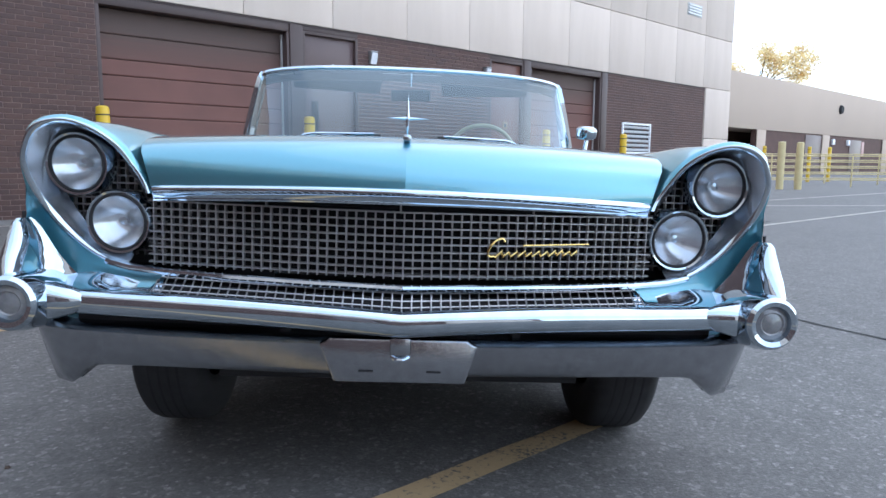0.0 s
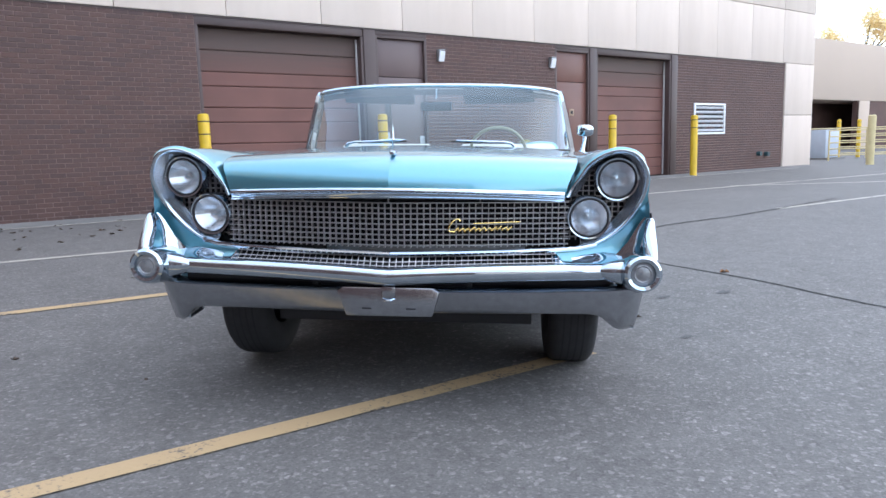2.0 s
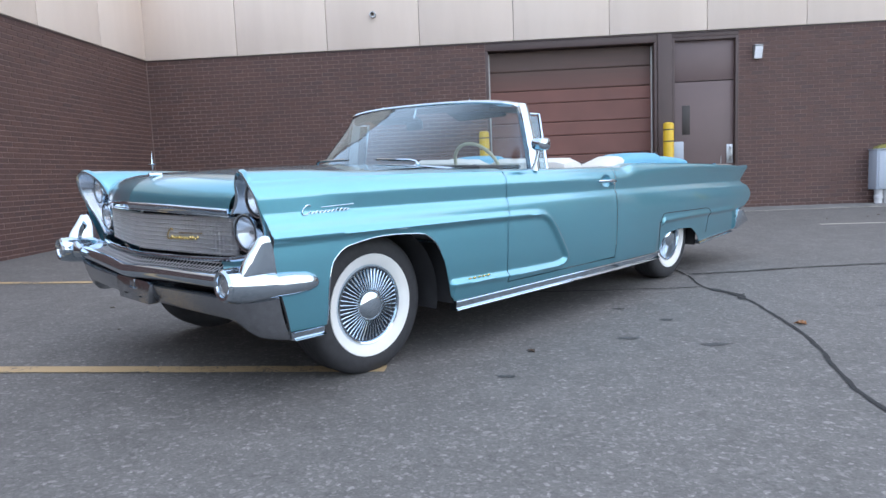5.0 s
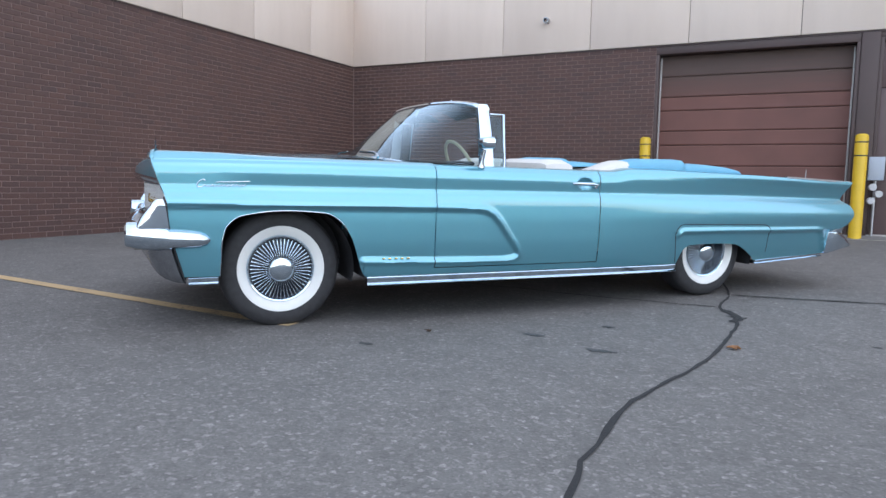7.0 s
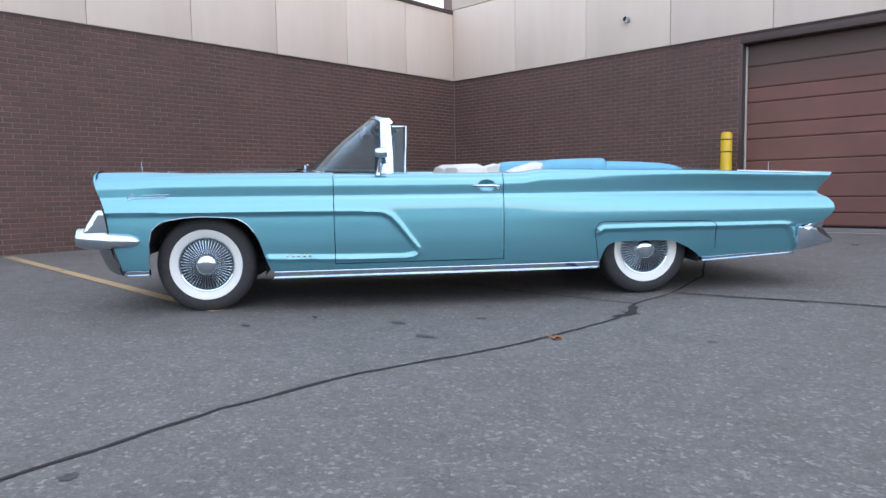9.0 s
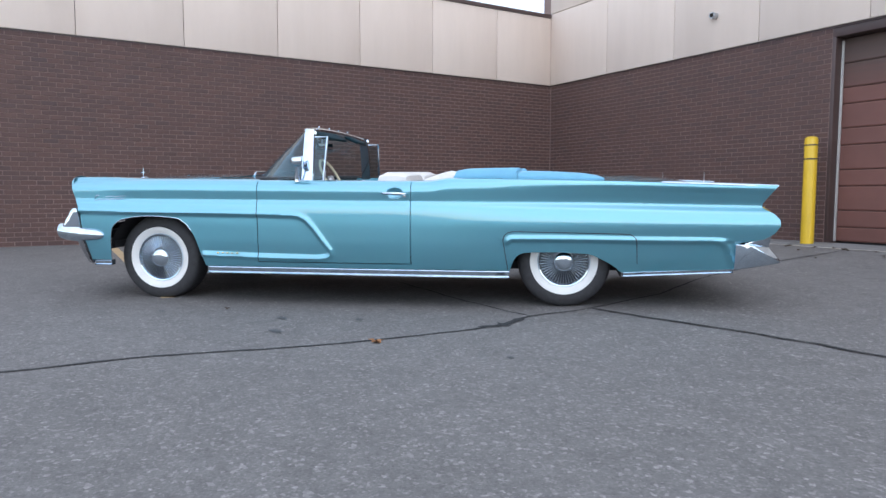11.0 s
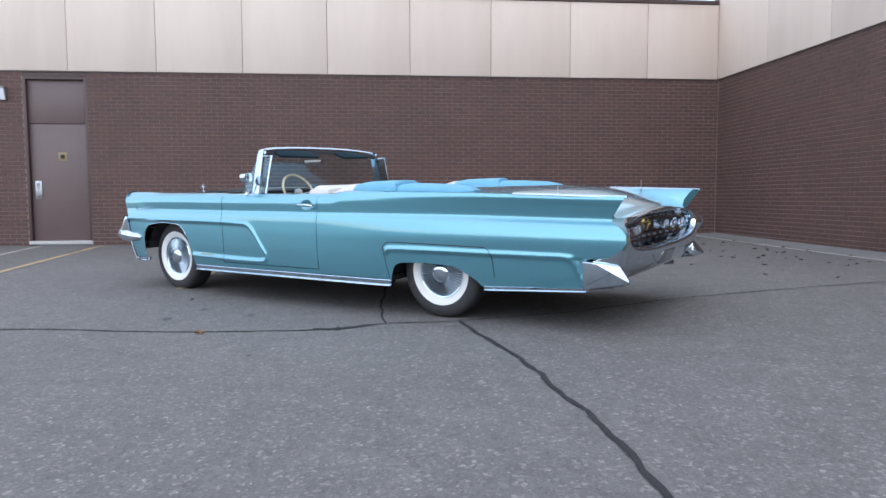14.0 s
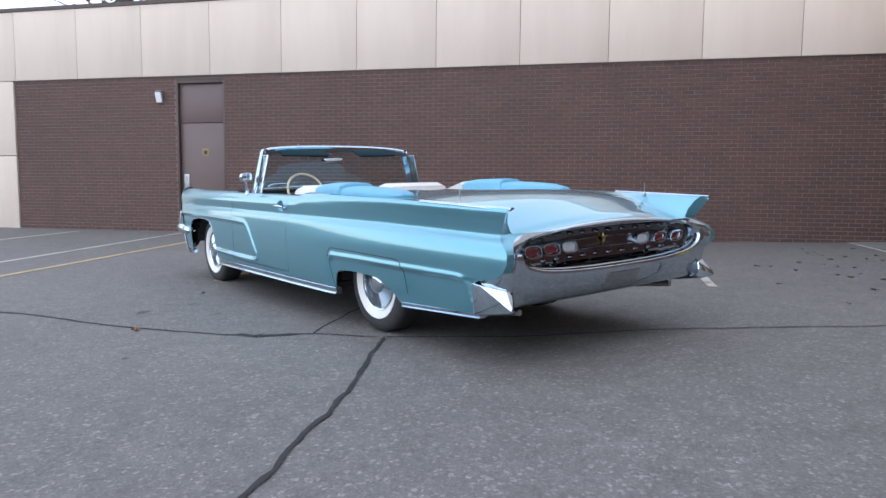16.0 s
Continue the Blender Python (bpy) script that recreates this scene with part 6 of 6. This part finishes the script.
# dark wells, floor and axles
for x, z1 in ((AXLE_F, 0.70), (AXLE_R, 0.62)):
    for s in (1, -1):
        rings = []
        for y in (0.56, 0.90):
            rings.append([(x + 0.43 * math.cos(t), s * y, HUB_Z + 0.40 * math.sin(t)) for t in np.linspace(0.18, math.pi + 0.22, 25)])
        v, f = loft(rings, closed=False, cap=False)
        link_mesh("wheel_well", v, f, DARK, car, "dark wheel well")
        if x > 0:
            part("well_back", box_bm((x - 0.50, min(s * 0.57, s * 0.955), 0.285), (x - 0.485, max(s * 0.57, s * 0.955), 0.60)), DARK, car, smooth=False)
        part("well_wall", box_bm((x - 0.44, s * 0.57 - 0.01, 0.36), (x + 0.36, s * 0.57 + 0.01, 0.74)), DARK, car, smooth=False)
    tube("axle", [(x, -0.7, 0.32), (x, 0.7, 0.32)], 0.045, DARK, car, "dark axle", 10)
part("underbody", box_bm((-2.2, -0.56, 0.26), (2.05, 0.56, 0.32)), DARK, car, "dark underbody", smooth=False)
part("underbody", box_bm((-1.20, -0.90, 0.275), (1.15, 0.90, 0.32)), DARK, car, smooth=False)
part("underbody", box_bm((-2.90, -0.88, 0.40), (-2.12, 0.88, 0.46)), DARK, car, smooth=False)
part("underbody", box_bm((2.05, -0.88, 0.43), (2.26, 0.88, 0.48)), DARK, car, smooth=False)

# ---- windscreen, vents, mirrors ----
def ws_base(s):
    a = s * math.pi / 2
    y = 0.885 * math.copysign(abs(math.sin(a)) ** 0.85, s)
    x = 0.352 + 0.615 * abs(math.cos(a)) ** 0.66
    return Vector((x, y, hood_z(max(x, 0.75), min(abs(y), 0.73)) - 0.012 - 0.03 * smooth01((abs(y) - 0.6) / 0.28)))


def ws_top(s):
    a = s * math.pi / 2
    y = 0.800 * math.copysign(abs(math.sin(a)) ** 0.80, s)
    x = 0.355 + 0.110 * abs(math.cos(a)) ** 0.8
    return Vector((x, y, 1.368 + 0.052 * abs(math.cos(a)) ** 1.1))


S = np.linspace(-1, 1, 49)
rings = []
for t in np.linspace(0, 1, 13):
    row = []
    for s in S:
        p = ws_base(s).lerp(ws_top(s), t)
        bulge = 0.014 * math.sin(math.pi * t) * math.cos(s * math.pi / 2)
        row.append(p + Vector((bulge, 0, bulge * 0.7)))
    rings.append(row)
v, f = loft(rings, closed=False, cap=False)
ws = link_mesh("windscreen", v, f, GLASS, car, "wraparound clear glass windscreen")
ws.visible_shadow = False
head = [ws_top(s) for s in S]
rings = []
for p in head:
    rings.append([p + Vector(o) for o in ((0.010, 0, -0.012), (0.013, 0, -0.002), (0.006, 0, 0.009), (-0.020, 0, 0.015), (-0.048, 0, 0.010), (-0.062, 0, -0.004), (-0.060, 0, -0.020), (-0.030, 0, -0.016))])
v, f = loft(rings)
link_mesh("header", v, f, CHROME, ws, "chrome windscreen header")
rings = [[p + Vector(o) for o in ((-0.035, 0, -0.022), (-0.056, 0, -0.022), (-0.066, 0, -0.030), (-0.072, 0, -0.056), (-0.035, 0, -0.058))] for p in head[3:-3]]
v, f = loft(rings)
link_mesh("header_lining", v, f, BLACK_VINYL, ws, "dark header lining")
tube("base_trim", [ws_base(s) + Vector((0.008, 0, 0.004)) for s in S], 0.010, CHROME, ws, "chrome strip round the windscreen base", 8)
for y in (-0.42, -0.14, 0.14, 0.42):
    part("top_pin", box_bm((0.396, y - 0.005, 1.425), (0.406, y + 0.005, 1.438), 0.002), CHROME, ws)
for s in (1, -1):
    rings = []
    for z, x0, x1, y in ((0.975, 0.300, 0.392, 0.905), (1.10, 0.300, 0.388, 0.880), (1.24, 0.304, 0.386, 0.848), (1.36, 0.310, 0.384, 0.815), (1.388, 0.312, 0.372, 0.800)):
        rings.append([(x0, s * (y - 0.030), z), (x1, s * (y - 0.030), z), (x1, s * (y + 0.004), z), ((x0 + x1) / 2, s * (y + 0.014), z), (x0, s * (y + 0.006), z)])
    v, f = loft(rings)
    link_mesh("pillar", v, f, CHROME, ws, "bright chrome windscreen pillar")
    g = prism("vent_glass", [(0.295, 0.985), (0.218, 0.985), (0.216, 1.318), (0.300, 1.318)], -0.003, 0.003, GLASS, ws, axis="y", label="clear vent window pane")
    g.visible_shadow = False
    g.matrix_local = Matrix.Translation((0, s * 0.895, 0)) @ Matrix.Translation((0, 0, 0.985)) @ pose(0, 0, 0, s * 12.5) @ Matrix.Translation((0, 0, -0.985))
    tube("vent_frame", [(0.300, s * 0.822, 1.322), (0.200, s * 0.822, 1.326), (0.210, s * 0.898, 0.975)], 0.011, CHROME, ws, "chrome vent window frame", 8)
    # wiper
    tube("wiper", [(0.962, s * 0.505, 1.020), (0.962, s * 0.480, 1.044), (0.968, s * 0.44, 1.052), (0.985, s * 0.16, 1.060)], [0.010, 0.008, 0.007, 0.005], CHROME, car, "chrome wiper arm", 8)
    tube("wiper_blade", [(0.960, s * 0.42, 1.047), (0.972, s * 0.13, 1.056)], 0.005, BLACK_VINYL, car, "dark rubber wiper blade", 6)
    # sun visor under the header
    visor = part("sun_visor", box_bm((-0.012, -0.235, -0.070), (0.012, 0.235, 0.070), 0.011), VISOR, ws, "dark teal padded sun visor")
    visor.matrix_local = Matrix.Translation((0.322, s * 0.400, 1.352)) @ pose(0, 0, 0, s * 2.5, 64, -s * 5)
tube("mirror_stalk", [(0.475, 0, 1.40), (0.50, 0, 1.33)], 0.006, CHROME, ws, "", 6)
mirror = part("rear_view_mirror", box_bm((0.0, -0.108, -0.028), (0.022, 0.108, 0.030), 0.011), VISOR, ws, "dark teal rear-view mirror")
mirror.matrix_local = Matrix.Translation((0.487, 0, 1.283)) @ pose(0, 0, 0, 0, 6, -18)
part("mirror_glass", box_bm((-0.0045, -0.104, -0.024), (-0.001, 0.104, 0.026), 0.001), CHROME, mirror, "silvered mirror glass")
for s in (1,):
    tube("mirror_arm", [(0.41, s * 0.945, 0.978), (0.41, s * 0.955, 1.02), (0.40, s * 0.968, 1.09)], [0.026, 0.013, 0.012], CHROME, car, "chrome mirror arm", 10)
    v, f = loft([[(x, y * k, z * k + dz) for y, z in oval(0.050, 0.038, 32, 3.2)] for x, k, dz in ((-0.042, 0.90, 0), (-0.040, 1.0, 0), (-0.005, 1.0, 0), (0.022, 0.93, 0.001), (0.040, 0.74, 0.003), (0.048, 0.40, 0.005))])
    m = link_mesh("door_mirror", v, f, CHROME, car, "squarish chrome door mirror")
    m.matrix_local = Matrix.Translation((0.395, s * 0.972, 1.132)) @ pose(0, 0, 0, 0, 4, 8)
    # door handle: a bar across the hollow
for s in (1, -1):
    tube("door_handle", [(-0.278, s * 0.984, 0.886), (-0.30, s * 1.006, 0.886), (-0.42, s * 1.012, 0.884), (-0.47, s * 1.004, 0.878)], [0.007, 0.010, 0.012, 0.009], CHROME, car, "chrome door handle", 10)
    lathe("handle_button", [(0.0, 0.018), (0.012, 0.016), (0.014, 0.0)], CHROME, car, sides=16, axis="y", centre=(-0.458, s * 0.984, 0.866))

# ---- cabin ----
def padded(name, lo, hi, r, mat, parent=None, label=""):
    return part(name, box_bm(lo, hi, r), mat, parent or car, label)


padded("dashboard", (0.42, -0.84, 0.80), (0.92, 0.84, 0.992), 0.03, DASH, label="dark teal dashboard")
padded("dashboard_pad", (0.40, -0.84, 0.985), (0.80, 0.84, 1.012), 0.012, BLACK_VINYL, label="black padded dashboard top")
padded("cabin_floor", (-1.2, -0.88, 0.33), (0.95, 0.88, 0.40), 0.01, BLACK_VINYL, label="dark carpeted floor")
for s in (1, -1):
    padded("door_card", (-0.50, s * 0.93 - 0.02, 0.40), (0.73, s * 0.93 + 0.02, 0.955), 0.012, TEAL_VINYL, label="turquoise vinyl door lining")
    v, f = [], []                          # door top rail between skin and lining
    xs = np.linspace(-0.52, 0.74, 30)
    for x in xs:
        zt = lerp(x, BELT)
        yo = body_side(x, zt)
        v += [(x, s * yo, zt), (x, s * (yo - 0.02), zt + 0.010), (x, s * (yo - 0.06), zt + 0.010), (x, s * (yo - 0.075), zt - 0.03)]
    for i in range(len(xs) - 1):
        for j in range(3):
            a = i * 4 + j
            q = (a, a + 1, a + 5, a + 4)
            f.append(q[::-1] if s > 0 else q)
    link_mesh("door_cap", v, f, PAINT, car)
    v, f = [], []
    xs = np.linspace(-1.2, -0.506, 20)
    for x in xs:
        zt = lerp(x, BELT)
        yo = body_side(x, zt)
        v += [(x, s * yo, zt), (x, s * (yo - 0.02), zt + 0.008), (x, s * (yo - 0.10), zt + 0.012), (x, s * (yo - 0.115), zt - 0.05)]
    for i in range(len(xs) - 1):
        for j in range(3):
            a = i * 4 + j
            q = (a, a + 1, a + 5, a + 4)
            f.append(q[::-1] if s > 0 else q)
    link_mesh("quarter_cap", v, f, PAINT, car)
    padded("quarter_trim", (-1.2, s * 0.87 - 0.02, 0.40), (-0.51, s * 0.87 + 0.02, 0.955), 0.012, WHITE_LEATHER, label="white leather side trim")
seat = padded("front_seat", (-0.28, -0.80, 0.45), (0.22, 0.80, 0.62), 0.06, WHITE_LEATHER, label="white leather front bench seat")
for s in (1, -1):
    b = padded("seat_back", (-0.46, s * 0.42 - 0.375, 0.55), (-0.16, s * 0.42 + 0.375, 1.047), 0.10, WHITE_LEATHER, seat)
padded("rear_seat", (-1.10, -0.72, 0.45), (-0.72, 0.72, 0.62), 0.06, WHITE_LEATHER, label="white leather rear bench seat")
padded("rear_seat_back", (-1.26, -0.78, 0.55), (-1.02, 0.78, 0.972), 0.06, WHITE_LEATHER, label="white leather rear seat back")
for s in (1, -1):
    for name, run in (("top_boot", ((-0.785, 0.004, 0.68, 0.84), (-0.80, 0.026, 0.65, 0.865), (-0.85, 0.048, 0.625, 0.892), (-0.93, 0.060, 0.615, 0.908), (-1.05, 0.064, 0.625, 0.918), (-1.15, 0.066, 0.638, 0.926), (-1.27, 0.069, 0.643, 0.934), (-1.315, 0.070, 0.642, 0.935), (-1.325, 0.058, 0.645, 0.930))),
                      ("top_boot", ((-1.28, 0.040, 0.650, 0.926), (-1.40, 0.047, 0.650, 0.926), (-1.62, 0.044, 0.652, 0.921), (-1.80, 0.036, 0.660, 0.910), (-1.90, 0.022, 0.68, 0.89), (-1.945, 0.006, 0.71, 0.865), (-1.955, 0.001, 0.74, 0.85)))):
        rings = []
        for x, h, y0, y1 in run:
            zb = lerp(x, BELT) + 0.002 + 0.010 * smooth01((-0.58 - x) / 0.1)
            skew = lambda y: x + 0.10 * (y - 0.79) * smooth01((-1.15 - x) / 0.15) * (1 if x > -1.33 else 0)
            rings.append([(skew(y), s * y, z) for y, z in ((y0, zb - 0.04), (y0, zb + h * 0.45), (y0 + 0.018, zb + h * 0.80), (y0 + 0.055, zb + h), ((y0 + y1) / 2, zb + h + 0.007), (y1 - 0.050, zb + h * 0.98), (y1 - 0.016, zb + h * 0.72), (y1 - 0.002, zb + h * 0.30), (y1, zb), (y1, zb - 0.01))])
        v, f = loft(rings)
        link_mesh(name, v, f, TEAL_VINYL, car, "pale turquoise padded cover beside the folded top", sharp=60)
    rings = []                             # white padded end of the side trim, slanting up against the cover
    for x, h in ((-0.57, 0.0), (-0.59, 0.014), (-0.64, 0.034), (-0.71, 0.048), (-0.79, 0.056), (-0.84, 0.046), (-0.88, 0.020)):
        zb = lerp(x, BELT) + 0.004
        rings.append([(x, s * y, z) for y, z in ((0.64, zb - 0.05), (0.64, zb + h * 0.7), (0.68, zb + h), (0.77, zb + h + 0.004), (0.845, zb + h), (0.872, zb + h * 0.6), (0.878, zb - 0.01))])
    v, f = loft(rings)
    link_mesh("trim_end", v, f, WHITE_LEATHER, car, "white padded end of the side trim", sharp=60)
    tube("boot_seam", [(-1.318 + 0.10 * (y - 0.79), s * y, lerp(-1.3, BELT) + 0.012 + 0.066 * math.sin(math.pi * min(1, max(0, (y - 0.60) / 0.375))) ** 0.35 - 0.004) for y in np.linspace(0.66, 0.925, 9)], 0.003, BLACK_VINYL, car, "dark edge of the overlapping cover", 6)
padded("rear_tray", (-1.50, -0.78, 0.93), (-1.22, 0.78, 0.992), 0.015, WHITE_LEATHER, label="white trim behind the rear seat")
# steering wheel
sw = lathe("steering_wheel", [(0.188 + 0.0115 * math.cos(t), 0.0115 * math.sin(t)) for t in np.linspace(0, 2 * math.pi, 13)], CREAM, car, "large cream steering wheel", sides=48, axis="x")
sw.matrix_local = Matrix.Translation((0.30, 0.40, 0.985)) @ pose(0, 0, 0, 0, 28, 0)
for a in (0.0, math.pi):
    tube("spoke", [(0.02, 0.03 * math.cos(a), -0.02), (0.008, 0.185 * math.cos(a), 0.0)], 0.009, CHROME, sw, "", 8)
lathe("hub", [(0.0, -0.015), (0.035, -0.010), (0.045, 0.015), (0.03, 0.04)], STEEL, sw, "", sides=24, axis="x")
tube("column", [(0.02, 0, 0), (0.35, 0, 0.02)], 0.025, DASH, sw, "", 12)

# ---- leaves on the asphalt ----
def leaf(name, x, y, size, mat, seed, label):
    rnd = random.Random(seed)
    a = rnd.uniform(0, 6.28)
    v, f = [(0, 0, size * 0.10)], []
    n = 10
    for k in range(n):
        t = 2 * math.pi * k / n
        r = size * (0.55 + 0.45 * abs(math.sin(2.5 * t))) * rnd.uniform(0.8, 1.1)
        v.append((r * math.cos(t), 0.7 * r * math.sin(t), size * rnd.uniform(0.03, 0.45)))
    v += [(p[0] * 0.98, p[1] * 0.98, p[2] - 0.002) for p in v]
    for k in range(n):
        b = (k + 1) % n + 1
        f += [(0, k + 1, b), (n + 1, b + n + 1, k + 2 + n), (k + 1, k + 2 + n, b + n + 1, b)]
    ob = link_mesh(name, v, f, mat, None, smooth=False)
    ob.matrix_world = Matrix.Translation((x, y, ground_z(x, y) + 0.003)) @ pose(0, 0, 0, 0, 0, math.degrees(a))
    return tagged(ob, label, "leaf", group="fallen leaves")


leaf("leaf", 4.685, 2.035, 0.055, LEAF, 1, "curled orange-brown dry leaf on the asphalt")
leaf("leaf", 3.05, 1.55, 0.03, DARK_LEAF, 2, "small dark dry leaf on the asphalt")
rnd = random.Random(12)
for k in range(70):
    x, y = rnd.gauss(1.0, 1.6), 9.5 - abs(rnd.gauss(0, 1.1))
    if y < 6.3:
        continue
    leaf("leaf", x, min(y, 9.6), rnd.uniform(0.02, 0.05), DARK_LEAF, 20 + k, "small dark dry leaf on the asphalt")
for k in range(26):
    leaf("leaf", rnd.uniform(7.5, 12.5), rnd.uniform(7.4, 9.4), rnd.uniform(0.015, 0.035), DARK_LEAF, 120 + k, "small dark dry leaf on the asphalt")
for k in range(6):
    leaf("leaf", rnd.uniform(-2.8, 1.0), rnd.uniform(1.5, 6.5), rnd.uniform(0.012, 0.03), DARK_LEAF, 170 + k, "small dark dry leaf on the asphalt")

# oil stains
def stain(x, y, rx, ry, seed):
    rn = random.Random(seed)
    n = 22
    v = [(x, y, ground_z(x, y) + 0.003)]
    for k in range(n):
        t = 2 * math.pi * k / n
        q = rn.uniform(0.6, 1.15)
        px, py = x + rx * q * math.cos(t), y + ry * q * math.sin(t)
        v.append((px, py, ground_z(px, py) + 0.003))
    f = [(0, k + 1, (k + 1) % n + 1) for k in range(n)]
    tagged(link_mesh("oil_stain", v, f, OIL, None, smooth=False), "dark oil stain soaked into the asphalt", "stain", kind="structure")


OIL = plain("oil_soaked_asphalt", (0.050, 0.049, 0.050), 0.6, var=0.35, scale=14.0, bumpd=0.003)
for i, (x, y, rx, ry) in enumerate([(3.62, 1.80, 0.07, 0.03), (3.95, 2.25, 0.05, 0.03), (4.05, 1.62, 0.09, 0.035), (3.72, 2.62, 0.05, 0.02), (4.6, -0.5, 0.04, 0.03), (2.9, 1.1, 0.05, 0.025), (5.4, 2.5, 0.03, 0.02)]):
    stain(x, y, rx, ry, i)

# ---- brickwork ----
COURSE, LONG, JOINT = 0.0677, 0.2032, 0.0105
brick_mesh = {}


def brick_data(length):
    key = round(length, 3)
    if key not in brick_mesh:
        l, h, d = length / 2, (COURSE - JOINT) / 2, 0.0038
        e = 0.0025
        v = [(-l, 0.0, -h), (l, 0.0, -h), (l, 0.0, h), (-l, 0.0, h), (-l + e, -d, -h + e), (l - e, -d, -h + e), (l - e, -d, h - e), (-l + e, -d, h - e)]
        f = [(0, 1, 5, 4), (1, 2, 6, 5), (2, 3, 7, 6), (3, 0, 4, 7), (4, 5, 6, 7)]
        me = bpy.data.meshes.new("brick")
        me.from_pydata(v, [], f)
        me.materials.append(BRICK)
        brick_mesh[key] = (me, v, f)
    return brick_mesh[key]


def lay(wall, place, a0, a1, foot, near, name):
    """Courses of stretchers between a0 and a1; the near stretch as single bricks, the rest joined."""
    rn = random.Random(int(a0 * 100) + 7)
    vs, fs = [], []
    k = 0
    z = BRICK_TOP - COURSE / 2
    while z > foot - 0.05:
        a = a0 + (LONG / 2 if k % 2 else 0.0) - (LONG if k % 2 else 0.0)
        while a < a1 - 0.02:
            b0, b1 = max(a, a0) + JOINT / 2, min(a + LONG, a1) - JOINT / 2
            if b1 - b0 > 0.03:
                me, v, f = brick_data(b1 - b0)
                m = place @ Matrix.Translation(((b0 + b1) / 2, 0.0015 * rn.uniform(-1, 1), z))
                if near[0] < (b0 + b1) / 2 < near[1] and near[2] < z < near[3]:
                    ob = new("brick", me)
                    ob.parent = wall
                    ob.matrix_world = m
                else:
                    fs += [tuple(i + len(vs) for i in q) for q in f]
                    vs += [m @ Vector(p) for p in v]
            a += LONG
        z -= COURSE
        k += 1
    ob = link_mesh(name, vs, fs, BRICK, wall, "dark brown stretcher-bond brickwork", smooth=False)
    tagged(ob, kind="stuff")


north = Matrix.Translation((0, NORTH_Y, 0))
west = Matrix.Translation((WEST_X, 0, 0)) @ pose(0, 0, 0, 0, 0, 90)
NONE = (9e9, 9e9, 0, 0)
lay(wall_north, north, WEST_X + 0.01, 2.86, 0.14, (0.9, 2.9, 1.1, 3.2), "brickwork")
lay(wall_north, north, 7.10, 10.42, 0.14, NONE, "brickwork")
lay(wall_north, north, 14.62, 19.62, 0.14, NONE, "brickwork")
lay(wall_west, west, -1.82, NORTH_Y - 0.01, 0.05, (1.6, 3.6, 1.1, 3.2), "brickwork")
lay(wall_west, west, -6.68, -2.90, 0.05, NONE, "brickwork")
